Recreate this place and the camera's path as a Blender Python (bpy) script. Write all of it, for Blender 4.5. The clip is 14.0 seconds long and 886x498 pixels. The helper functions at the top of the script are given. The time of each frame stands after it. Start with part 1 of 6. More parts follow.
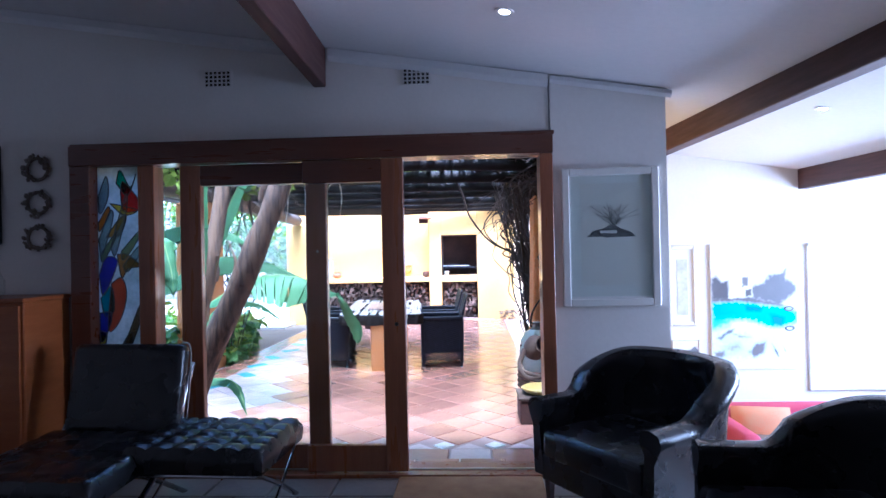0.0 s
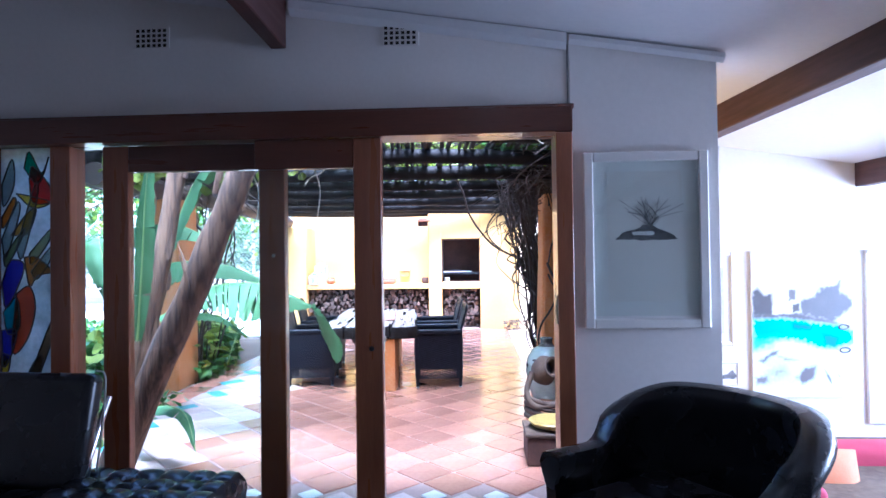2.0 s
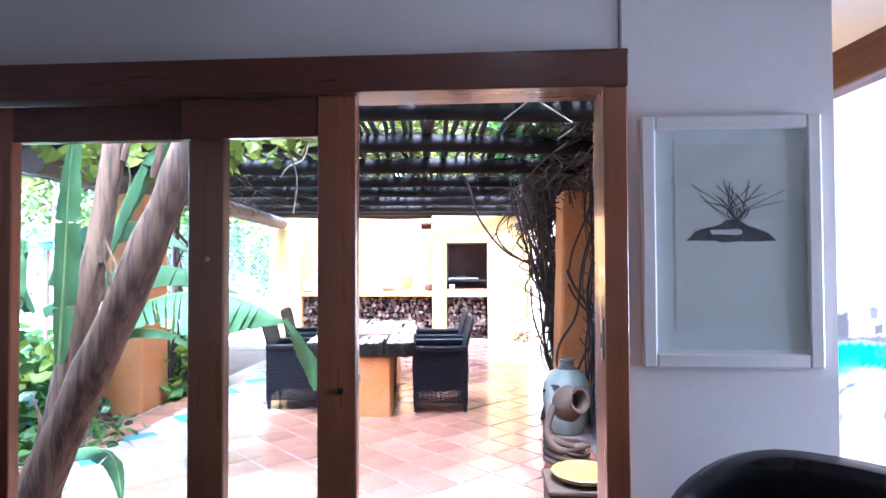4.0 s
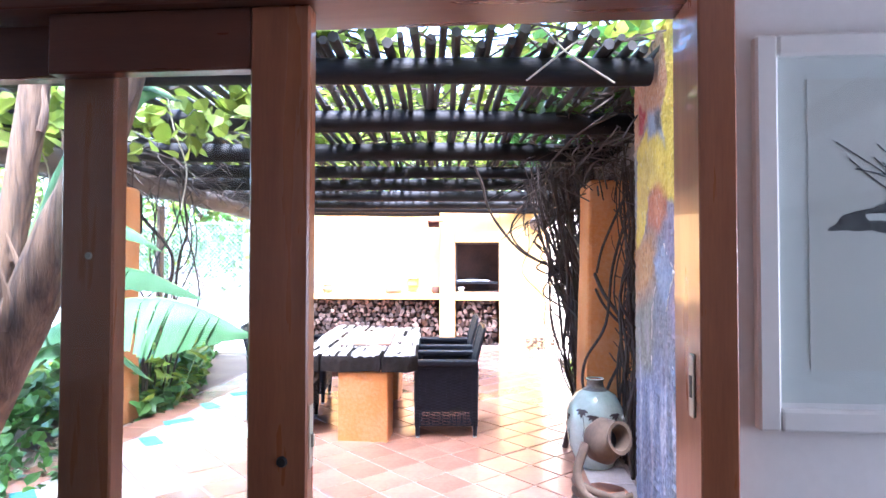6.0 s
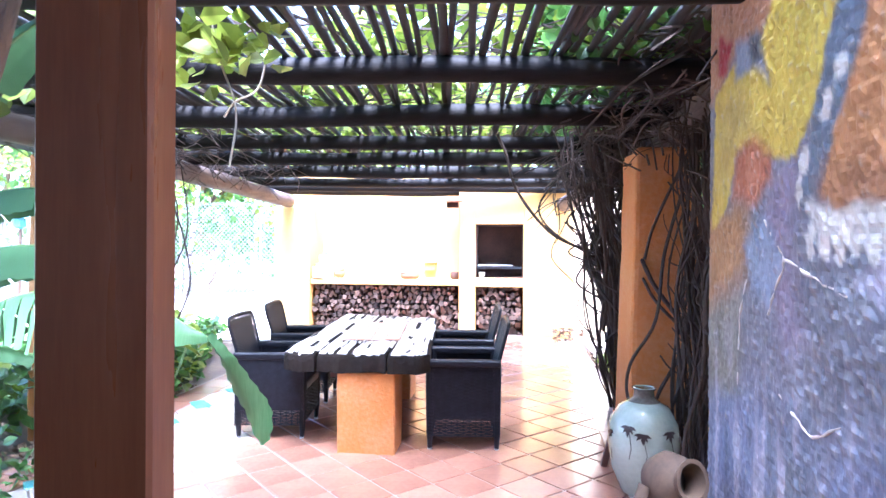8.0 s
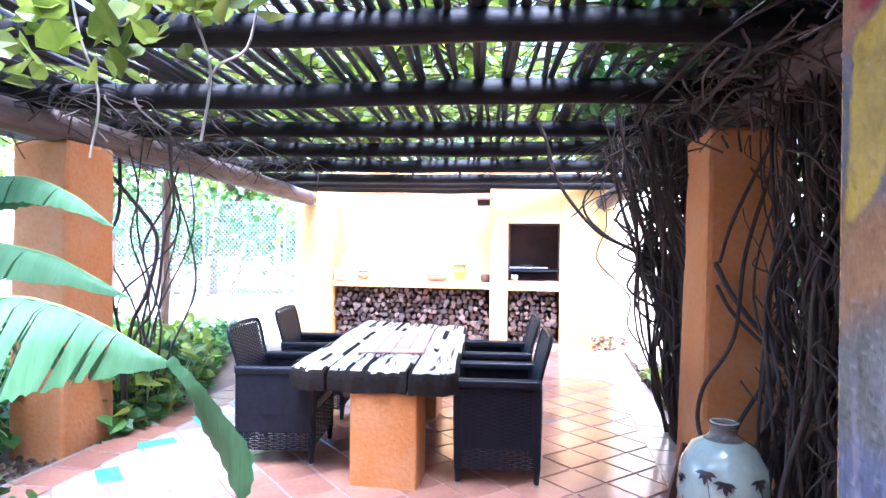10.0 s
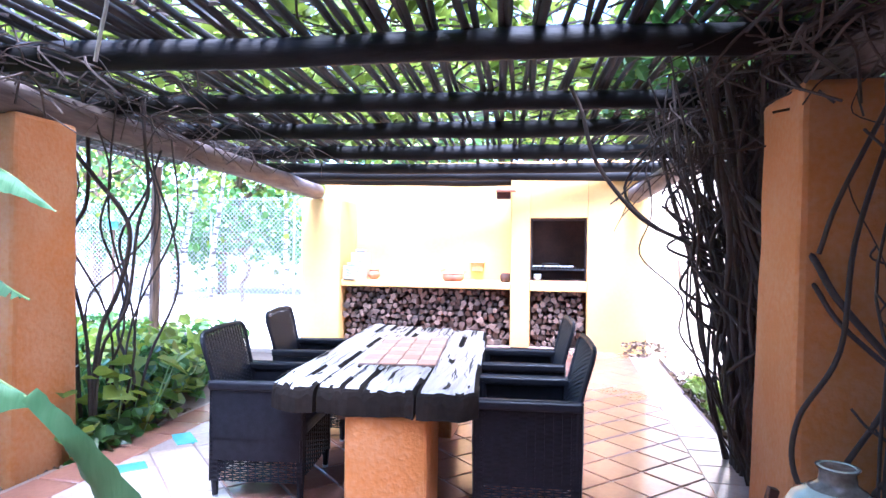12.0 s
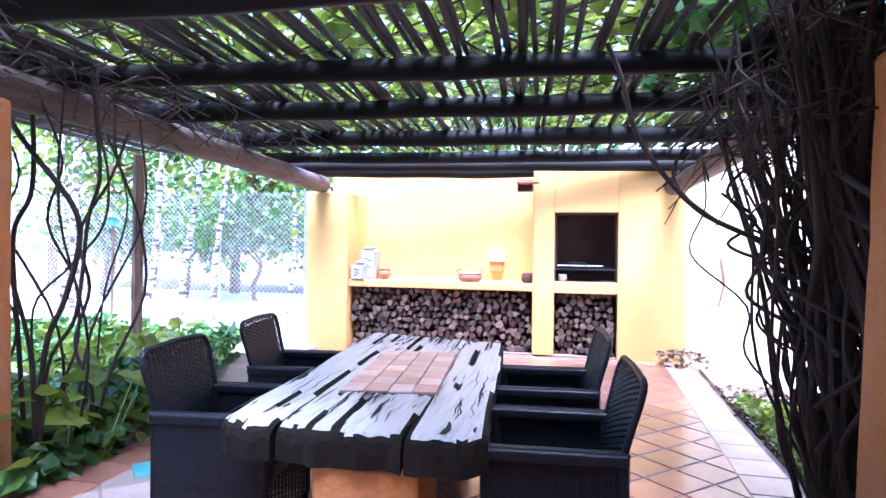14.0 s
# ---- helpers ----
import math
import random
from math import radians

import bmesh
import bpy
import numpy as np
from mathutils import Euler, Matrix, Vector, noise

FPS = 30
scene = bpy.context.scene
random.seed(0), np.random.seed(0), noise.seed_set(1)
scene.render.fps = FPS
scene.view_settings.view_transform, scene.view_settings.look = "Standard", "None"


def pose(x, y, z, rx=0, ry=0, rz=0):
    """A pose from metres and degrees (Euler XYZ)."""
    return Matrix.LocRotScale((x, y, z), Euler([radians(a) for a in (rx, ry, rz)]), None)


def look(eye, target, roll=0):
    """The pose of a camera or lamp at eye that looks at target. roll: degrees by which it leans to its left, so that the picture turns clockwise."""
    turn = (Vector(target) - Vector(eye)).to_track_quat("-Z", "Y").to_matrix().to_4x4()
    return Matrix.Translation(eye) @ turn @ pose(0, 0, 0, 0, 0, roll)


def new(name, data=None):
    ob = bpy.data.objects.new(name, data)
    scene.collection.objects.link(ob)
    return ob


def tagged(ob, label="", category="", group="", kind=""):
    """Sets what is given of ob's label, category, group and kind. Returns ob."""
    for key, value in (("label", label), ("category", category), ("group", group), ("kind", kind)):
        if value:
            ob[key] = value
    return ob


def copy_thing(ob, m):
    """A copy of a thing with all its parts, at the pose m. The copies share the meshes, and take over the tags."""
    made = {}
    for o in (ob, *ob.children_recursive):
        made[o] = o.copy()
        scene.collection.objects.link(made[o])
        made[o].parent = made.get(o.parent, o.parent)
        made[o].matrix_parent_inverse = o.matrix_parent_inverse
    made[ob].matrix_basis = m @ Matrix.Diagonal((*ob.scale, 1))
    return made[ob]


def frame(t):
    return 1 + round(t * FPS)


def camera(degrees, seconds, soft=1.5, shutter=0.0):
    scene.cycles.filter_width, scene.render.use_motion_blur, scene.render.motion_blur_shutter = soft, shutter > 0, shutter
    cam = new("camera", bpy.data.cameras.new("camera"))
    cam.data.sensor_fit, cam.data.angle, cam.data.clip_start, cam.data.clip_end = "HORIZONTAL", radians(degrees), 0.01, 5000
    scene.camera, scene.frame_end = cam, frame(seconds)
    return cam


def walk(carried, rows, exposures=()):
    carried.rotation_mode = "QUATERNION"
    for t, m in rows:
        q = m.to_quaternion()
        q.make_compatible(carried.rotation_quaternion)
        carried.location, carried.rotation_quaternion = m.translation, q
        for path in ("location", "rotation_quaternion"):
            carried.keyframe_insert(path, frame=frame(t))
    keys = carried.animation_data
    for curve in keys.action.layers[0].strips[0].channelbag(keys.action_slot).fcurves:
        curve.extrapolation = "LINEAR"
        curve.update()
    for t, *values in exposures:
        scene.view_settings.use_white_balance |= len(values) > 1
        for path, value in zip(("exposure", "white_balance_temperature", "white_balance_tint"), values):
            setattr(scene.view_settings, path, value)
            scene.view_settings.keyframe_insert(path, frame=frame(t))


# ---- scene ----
cam = camera(73.3, 14.0)
PATH = [
    (0, (0.646, 2.317, 1.464), (0.547, 4.314, 1.477), -1.2),
    (0.5, (0.679, 2.513, 1.457), (0.584, 4.511, 1.471), -1.1),
    (1, (0.710, 2.717, 1.460), (0.612, 4.714, 1.482), -1.0),
    (1.5, (0.710, 2.926, 1.459), (0.601, 4.923, 1.484), -0.9),
    (2, (0.687, 3.163, 1.468), (0.573, 5.160, 1.497), -0.75),
    (2.5, (0.679, 3.354, 1.467), (0.562, 5.351, 1.500), -0.55),
    (3, (0.676, 3.582, 1.465), (0.555, 5.577, 1.501), -0.4),
    (3.2, (0.674, 3.680, 1.466), (0.551, 5.676, 1.505), -0.35),
    (5.5, (0.643, 4.666, 1.476), (0.482, 6.658, 1.526), 0.0),
    (6, (0.636, 4.840, 1.471), (0.468, 6.832, 1.521), 0.1),
    (6.5, (0.612, 5.033, 1.472), (0.432, 7.024, 1.522), 0.2),
    (7, (0.591, 5.211, 1.480), (0.392, 7.201, 1.499), 0.3),
    (7.5, (0.582, 5.403, 1.475), (0.366, 7.391, 1.467), 0.35),
    (8, (0.603, 5.604, 1.471), (0.363, 7.590, 1.465), 0.35),
    (8.2, (0.607, 5.675, 1.470), (0.354, 7.659, 1.464), 0.4),
    (10.5, (0.490, 6.393, 1.451), (0.138, 8.362, 1.450), 0.65),
    (11, (0.471, 6.572, 1.429), (0.106, 8.538, 1.429), 0.65),
    (11.5, (0.424, 6.749, 1.414), (0.050, 8.713, 1.414), 0.65),
    (12, (0.396, 6.926, 1.402), (0.005, 8.887, 1.402), 0.65),
    (12.5, (0.371, 7.136, 1.404), (-0.043, 9.093, 1.401), 0.7),
    (13, (0.372, 7.318, 1.404), (-0.067, 9.269, 1.400), 0.7),
    (13.5, (0.352, 7.475, 1.401), (-0.105, 9.423, 1.395), 0.7),
    (14, (0.343, 7.662, 1.403), (-0.122, 9.607, 1.394), 0.7),
]
walk(cam, [(t, look(eye, target, roll)) for t, eye, target, roll in PATH],
     exposures=[(0, 3.2, 4350, 17), (3, 3.55, 4500, 18), (5.5, 4.1, 4950, 20), (6.5, 3.95, 4900, 20), (8, 3.85, 4800, 20), (10.5, 3.45, 4600, 21), (12.5, 3.1, 4600, 23), (14, 2.6, 4600, 25)])

# ---- world, sun, exposure ----
world = bpy.data.worlds.new("sky")
scene.world = world
world.use_nodes = True
sky = world.node_tree.nodes.new("ShaderNodeTexSky")
sky.sky_type, sky.sun_disc = "NISHITA", False
SUN_EL, SUN_AZ = 72.0, 165.0  # azimuth clockwise from +y
sky.sun_elevation, sky.sun_rotation = radians(SUN_EL), radians(SUN_AZ)
sky.air_density, sky.dust_density = 1.2, 2.5
world.node_tree.links.new(sky.outputs[0], world.node_tree.nodes["Background"].inputs[0])
world.node_tree.nodes["Background"].inputs[1].default_value = 0.15
sun = new("sun", bpy.data.lights.new("sun", "SUN"))
sun.data.energy, sun.data.angle, sun.data.color = 3.9, radians(28.0), (1.0, 0.96, 0.90)
sun_to = Vector((math.sin(radians(SUN_AZ)) * math.cos(radians(SUN_EL)), math.cos(radians(SUN_AZ)) * math.cos(radians(SUN_EL)), math.sin(radians(SUN_EL))))
sun.matrix_world = look(tuple(sun_to * 30), (0, 0, 0))
# daylight in the lounge window
lamp = new("window_daylight", bpy.data.lights.new("window_daylight", "AREA"))
lamp.data.shape, lamp.data.size, lamp.data.size_y, lamp.data.energy, lamp.data.color = "RECTANGLE", 3.0, 1.25, 26, (1.0, 0.985, 0.98)
lamp.matrix_world = look((5.5, 6.4, 1.2), (0, 6.4, 2.2))


# ---- small builders ----
def thing(name, at, label, category, group="", rz=0, kind=""):
    ob = new(name)
    ob.matrix_basis = pose(*at, 0, 0, rz)
    ob.empty_display_size = 0.1
    return tagged(ob, label, category, group, kind)


def mesh_of(bm, name, material, smooth=None):
    me = bpy.data.meshes.new(name)
    bm.normal_update()
    if smooth is not None:
        for f in bm.faces:
            f.smooth = True
        for e in bm.edges:
            if len(e.link_faces) == 2 and e.calc_face_angle(0) > radians(smooth):
                e.smooth = False
    bm.to_mesh(me)
    bm.free()
    me.materials.append(material)
    return me


def part(name, bm, material, parent=None, label="", smooth=None, m=None):
    ob = new(name, bm if isinstance(bm, bpy.types.Mesh) else mesh_of(bm, name, material, smooth))
    if parent is not None:
        ob.parent = parent
    if m is not None:
        ob.matrix_basis = m
    if label:
        ob["label"] = label
    return ob


def structure(name, bm, material, label, category, smooth=None):
    return tagged(part(name, bm, material, None, "", smooth), label, category, "", "structure")


def add_box(bm, x0, y0, z0, x1, y1, z1, bevel=0.0, seg=1, m=None):
    r = bmesh.ops.create_cube(bm, size=1.0)
    vs = r["verts"]
    for v in vs:
        v.co = Vector((x0 + (v.co.x + 0.5) * (x1 - x0), y0 + (v.co.y + 0.5) * (y1 - y0), z0 + (v.co.z + 0.5) * (z1 - z0)))
    if bevel:
        es = list({e for v in vs for e in v.link_edges})
        vs = list({v for f in bmesh.ops.bevel(bm, geom=es, offset=bevel, segments=seg, profile=0.5, affect="EDGES")["faces"] for v in f.verts} | {v for v in vs if v.is_valid})
    if m is not None:
        for v in vs:
            v.co = m @ v.co
    return vs


def box(x0, y0, z0, x1, y1, z1, bevel=0.0, seg=1, m=None):
    bm = bmesh.new()
    add_box(bm, x0, y0, z0, x1, y1, z1, bevel, seg, m)
    return bm


def add_tube(bm, pts, radii, seg=8, cap=True, squash=1.0):
    """A round bar along pts, with a radius at each."""
    pts = [Vector(p) for p in pts]
    if not hasattr(radii, "__len__"):
        radii = [radii] * len(pts)
    rings, ref = [], None
    for i, p in enumerate(pts):
        d = (pts[min(i + 1, len(pts) - 1)] - pts[max(i - 1, 0)]).normalized()
        if ref is None:
            ref = d.orthogonal().normalized()
        ref = (ref - d * ref.dot(d)).normalized()
        side = d.cross(ref)
        rings.append([bm.verts.new(p + radii[i] * (ref * math.cos(a) + side * squash * math.sin(a))) for a in [math.tau * k / seg for k in range(seg)]])
    for a, b in zip(rings, rings[1:]):
        for k in range(seg):
            bm.faces.new((a[k], a[(k + 1) % seg], b[(k + 1) % seg], b[k]))
    if cap:
        bm.faces.new(rings[0][::-1])
        bm.faces.new(rings[-1])
    return rings


def tube(pts, radii, seg=8, squash=1.0):
    bm = bmesh.new()
    add_tube(bm, pts, radii, seg, True, squash)
    return bm


def lathe(profile, seg=24):
    """A turned body from (radius, height) pairs."""
    bm = bmesh.new()
    rings = [[bm.verts.new((r * math.cos(math.tau * k / seg), r * math.sin(math.tau * k / seg), z)) for k in range(seg)] for r, z in profile]
    for a, b in zip(rings, rings[1:]):
        for k in range(seg):
            bm.faces.new((a[k], a[(k + 1) % seg], b[(k + 1) % seg], b[k]))
    bm.faces.new(rings[0][::-1])
    bm.faces.new(rings[-1])
    return bm


def bend(points, n):
    """Points of a smooth curve through the given ones."""
    p = [Vector(q) for q in points]
    p = [2 * p[0] - p[1], *p, 2 * p[-1] - p[-2]]
    out = []
    for i in range(1, len(p) - 2):
        for k in range(n):
            t = k / n
            a, b, c, d = p[i - 1], p[i], p[i + 1], p[i + 2]
            out.append(0.5 * ((2 * b) + (c - a) * t + (2 * a - 5 * b + 4 * c - d) * t * t + (3 * b - a - 3 * c + d) * t ** 3))
    return out + [p[-2]]


def shaken(bm, amount, scale, seed=0.0):
    for v in bm.verts:
        v.co += amount * noise.noise_vector(v.co * scale + Vector((seed, seed, seed)))
    return bm


# ---- materials ----
def material(name, colour, rough=0.6, metal=0.0, second=None, scale=6.0, fine=60.0, bump=0.1, depth=0.01, stretch=(1, 1, 1), each=0.0, island=0.0, gloss=0.5, mix=(0.35, 0.65), rough_var=0.12, coat=0.0, trans=0.0):
    """Colour that drifts between two tones at two scales, with grain in the relief."""
    m = bpy.data.materials.new(name)
    m.use_nodes = True
    nt = m.node_tree
    N, L = nt.nodes, nt.links
    b = N["Principled BSDF"]
    second = second or tuple(c * 0.75 for c in colour)
    co = N.new("ShaderNodeTexCoord")
    mp = N.new("ShaderNodeMapping")
    mp.inputs["Scale"].default_value = stretch
    L.new(co.outputs["Object"], mp.inputs[0])
    big, small = N.new("ShaderNodeTexNoise"), N.new("ShaderNodeTexNoise")
    for n, s in ((big, scale), (small, fine)):
        n.inputs["Scale"].default_value = s
        n.inputs["Detail"].default_value = 5
        L.new(mp.outputs[0], n.inputs["Vector"])
    ramp = N.new("ShaderNodeMapRange")
    ramp.inputs[1].default_value, ramp.inputs[2].default_value = mix
    add = N.new("ShaderNodeMix")
    add.data_type = "FLOAT"
    add.inputs[0].default_value = 0.35
    L.new(big.outputs[0], add.inputs[2])
    L.new(small.outputs[0], add.inputs[3])
    L.new(add.outputs[0], ramp.inputs[0])
    cm = N.new("ShaderNodeMix")
    cm.data_type = "RGBA"
    cm.inputs[6].default_value, cm.inputs[7].default_value = (*colour, 1), (*second, 1)
    L.new(ramp.outputs[0], cm.inputs[0])
    out = cm.outputs[2]
    if each or island:
        src = N.new("ShaderNodeObjectInfo").outputs["Random"] if each else N.new("ShaderNodeNewGeometry").outputs["Random Per Island"]
        mr = N.new("ShaderNodeMapRange")
        mr.inputs[3].default_value, mr.inputs[4].default_value = 1 - (each or island), 1 + (each or island)
        L.new(src, mr.inputs[0])
        hsv = N.new("ShaderNodeHueSaturation")
        L.new(out, hsv.inputs["Color"])
        L.new(mr.outputs[0], hsv.inputs["Value"])
        out = hsv.outputs[0]
    L.new(out, b.inputs["Base Color"])
    rr = N.new("ShaderNodeMapRange")
    rr.inputs[3].default_value, rr.inputs[4].default_value = max(0.02, rough - rough_var), min(1, rough + rough_var)
    L.new(big.outputs[0], rr.inputs[0])
    L.new(rr.outputs[0], b.inputs["Roughness"])
    b.inputs["Metallic"].default_value = metal
    b.inputs["Specular IOR Level"].default_value = gloss
    b.inputs["Coat Weight"].default_value = coat
    if bump:
        bp = N.new("ShaderNodeBump")
        bp.inputs["Strength"].default_value, bp.inputs["Distance"].default_value = bump, depth
        L.new(add.outputs[0], bp.inputs["Height"])
        L.new(bp.outputs[0], b.inputs["Normal"])
    if trans:
        tr = N.new("ShaderNodeBsdfTranslucent")
        L.new(out, tr.inputs[0])
        ms = N.new("ShaderNodeMixShader")
        ms.inputs[0].default_value = trans
        L.new(b.outputs[0], ms.inputs[1])
        L.new(tr.outputs[0], ms.inputs[2])
        L.new(ms.outputs[0], N["Material Output"].inputs[0])
    return m


def glass(name, colour=(1, 1, 1), rough=0.0, clear=0.9):
    """A thin pane: clear with a glossy face."""
    m = bpy.data.materials.new(name)
    m.use_nodes = True
    N, L = m.node_tree.nodes, m.node_tree.links
    tr, gl, ms, lw = N.new("ShaderNodeBsdfTransparent"), N.new("ShaderNodeBsdfGlossy"), N.new("ShaderNodeMixShader"), N.new("ShaderNodeLayerWeight")
    pw, fr = N.new("ShaderNodeMath"), N.new("ShaderNodeMapRange")
    pw.operation, pw.inputs[1].default_value = "POWER", 4.0
    fr.inputs[3].default_value, fr.inputs[4].default_value = 0.035, 0.75
    L.new(lw.outputs["Facing"], pw.inputs[0])
    L.new(pw.outputs[0], fr.inputs[0])
    tr.inputs[0].default_value = (*colour, 1)
    gl.inputs["Roughness"].default_value = 0.02 + rough
    L.new(fr.outputs[0], ms.inputs[0])
    L.new(tr.outputs[0], ms.inputs[1])
    L.new(gl.outputs[0], ms.inputs[2])
    L.new(ms.outputs[0], N["Material Output"].inputs[0])
    return m


def glow(name, colour, strength):
    m = bpy.data.materials.new(name)
    m.use_nodes = True
    b = m.node_tree.nodes["Principled BSDF"]
    b.inputs["Base Color"].default_value = (*colour, 1)
    b.inputs["Emission Color"].default_value, b.inputs["Emission Strength"].default_value = (*colour, 1), strength
    return m


WHITE = material("white_plaster", (0.80, 0.775, 0.74), 0.8, second=(0.74, 0.715, 0.68), scale=1.5, fine=40, bump=0.15, depth=0.004)
CEILING = material("ceiling_paint", (0.82, 0.82, 0.82), 0.85, second=(0.76, 0.76, 0.77), scale=0.8, fine=30, bump=0.05, depth=0.003)
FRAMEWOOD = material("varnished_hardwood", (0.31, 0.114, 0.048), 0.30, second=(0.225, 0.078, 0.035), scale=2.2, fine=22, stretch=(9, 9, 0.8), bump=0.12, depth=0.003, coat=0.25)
DIMMING_WALL = material("bounce_dimming_brown", (0.60, 0.55, 0.52), 0.85, second=(0.52, 0.47, 0.44), scale=1.5, fine=40, bump=0.15, depth=0.004)
# frame hardwood with the shade of head, left jamb and top rails put in
FRAME_SHADED = material("shaded_hardwood", (0.12, 0.040, 0.020), 0.3, second=(0.085, 0.028, 0.015), scale=2.2, fine=22, stretch=(0.8, 9, 9), bump=0.1, depth=0.003, coat=0.25)
BEAMWOOD = material("stained_beam", (0.075, 0.026, 0.019), 0.5, second=(0.045, 0.016, 0.012), scale=3, fine=20, stretch=(12, 1, 12), bump=0.2, depth=0.004)
SLATE = material("slate_floor", (0.23, 0.175, 0.135), 0.35, second=(0.15, 0.115, 0.09), scale=2.2, fine=25, bump=0.2, depth=0.006, each=0.15)
ORANGE = material("orange_plaster", (0.53, 0.19, 0.038), 0.8, second=(0.56, 0.26, 0.105), scale=2.6, fine=34, bump=0.8, depth=0.022, mix=(0.4, 0.62))
YELLOW = material("ochre_plaster", (0.74, 0.44, 0.13), 0.8, second=(0.68, 0.38, 0.11), scale=1.6, fine=24, bump=0.35, depth=0.008)
PALE = material("pale_plaster", (0.80, 0.66, 0.46), 0.85, second=(0.74, 0.58, 0.38), scale=1.2, fine=20, bump=0.25, depth=0.008)
GROUT = material("grout", (0.30, 0.21, 0.165), 0.9, scale=5, fine=80, bump=0.3)
EARTH = material("garden_soil", (0.10, 0.07, 0.05), 0.95, second=(0.20, 0.15, 0.10), scale=1.5, fine=18, bump=0.8, depth=0.03)
TERRA = material("terracotta_tile", (0.40, 0.195, 0.125), 0.2, second=(0.30, 0.14, 0.092), scale=3.0, fine=30, bump=0.12, depth=0.004, each=0.2, rough_var=0.14, coat=0.25)
BLACKPOLE = material("tarred_pole", (0.009, 0.008, 0.0075), 0.6, second=(0.019, 0.016, 0.015), scale=3, fine=18, stretch=(1, 8, 8), bump=0.5, depth=0.008, gloss=0.12)
LOG = material("weathered_log", (0.135, 0.095, 0.075), 0.75, second=(0.07, 0.048, 0.038), scale=2.5, fine=14, stretch=(8, 1, 8), bump=0.5, depth=0.01)
SLAT = material("grey_branch", (0.024, 0.02, 0.017), 0.8, second=(0.05, 0.042, 0.035), scale=4, fine=30, bump=0.4, island=0.4)
VINE = material("vine_bark", (0.040, 0.026, 0.019), 0.85, second=(0.078, 0.052, 0.038), scale=8, fine=50, bump=0.5, island=0.35)
LEAF = material("fresh_leaf", (0.17, 0.235, 0.022), 0.5, second=(0.26, 0.31, 0.04), scale=3, fine=25, bump=0.1, island=0.5, trans=0.38)
DARKLEAF = material("ivy_leaf", (0.055, 0.135, 0.026), 0.32, second=(0.11, 0.21, 0.04), scale=3, fine=25, bump=0.1, island=0.5, trans=0.25)
BANANA = material("banana_leaf", (0.075, 0.175, 0.065), 0.55, second=(0.12, 0.235, 0.10), scale=2.5, fine=14, stretch=(10, 1, 1), bump=0.6, depth=0.01, trans=0.2, gloss=0.3)
WICKER = material("dark_wicker", (0.006, 0.0065, 0.010), 0.45, second=(0.014, 0.015, 0.021), scale=20, fine=150, bump=0.4, depth=0.003, gloss=0.22)
LEATHER = material("black_leather", (0.010, 0.010, 0.012), 0.27, second=(0.016, 0.016, 0.019), scale=6, fine=180, bump=0.12, depth=0.002)
CHROME = material("chrome", (0.6, 0.6, 0.62), 0.12, 1.0, bump=0.0)
GLASS = glass("pane_glass", (0.94, 0.97, 0.96))
SAND = material("pale_sand", (0.62, 0.55, 0.46), 0.9, second=(0.52, 0.46, 0.38), scale=1.2, fine=30, bump=0.4, depth=0.01)
WOODLOG = material("split_firewood", (0.17, 0.105, 0.075), 0.85, second=(0.06, 0.036, 0.026), scale=14, fine=70, bump=0.7, depth=0.006, each=0.65)
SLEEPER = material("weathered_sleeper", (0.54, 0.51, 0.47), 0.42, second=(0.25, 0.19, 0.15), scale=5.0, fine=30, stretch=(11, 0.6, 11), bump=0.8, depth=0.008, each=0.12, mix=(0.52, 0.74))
CRACK = material("charred_crack", (0.02, 0.015, 0.012), 0.9, bump=0.3)
SOOT_SHADE = material("soot_and_gap_shade", (0.10, 0.045, 0.03), 0.9, second=(0.05, 0.028, 0.02), scale=3, fine=30, bump=0.4)
CLAY = material("red_clay", (0.42, 0.17, 0.09), 0.75, second=(0.30, 0.12, 0.07), scale=7, fine=50, bump=0.3, depth=0.004)
GREYCLAY = material("grey_brown_clay", (0.115, 0.072, 0.042), 0.8, second=(0.065, 0.040, 0.026), scale=8, fine=50, bump=0.4, depth=0.004)
CELADON = material("celadon_glaze", (0.42, 0.47, 0.38), 0.14, second=(0.33, 0.38, 0.31), scale=4, fine=40, bump=0.05, coat=0.5)
INKLEAF = material("ink_brown_glaze", (0.05, 0.035, 0.03), 0.3, bump=0.0)
CERAMIC = material("white_ceramic", (0.36, 0.36, 0.33), 0.3, second=(0.27, 0.27, 0.25), scale=6, fine=50, bump=0.05)
TEAL = material("teal_glazed_tile", (0.10, 0.34, 0.36), 0.15, second=(0.16, 0.42, 0.40), scale=8, fine=60, bump=0.1, each=0.3)
CREAM = material("cream_glazed_tile", (0.70, 0.70, 0.62), 0.15, second=(0.55, 0.58, 0.50), scale=10, fine=60, bump=0.1)
PALETILE = material("worn_pale_sheen_tile", (0.58, 0.46, 0.40), 0.2, second=(0.44, 0.34, 0.29), scale=3, fine=30, bump=0.15, depth=0.004, each=0.15)
BARK = material("banana_bark", (0.23, 0.135, 0.08), 0.8, second=(0.07, 0.042, 0.03), scale=3, fine=14, stretch=(9, 9, 0.7), bump=0.9, depth=0.02, mix=(0.42, 0.6))
BIRCH = material("birch_bark", (0.50, 0.48, 0.44), 0.8, second=(0.07, 0.055, 0.05), scale=5, fine=14, stretch=(1, 1, 3), bump=0.4, mix=(0.48, 0.56))
STEEL = material("galvanised_wire", (0.42, 0.43, 0.44), 0.45, 0.8, bump=0.0)
IRON = material("dark_iron", (0.05, 0.05, 0.055), 0.5, 0.6, bump=0.1)
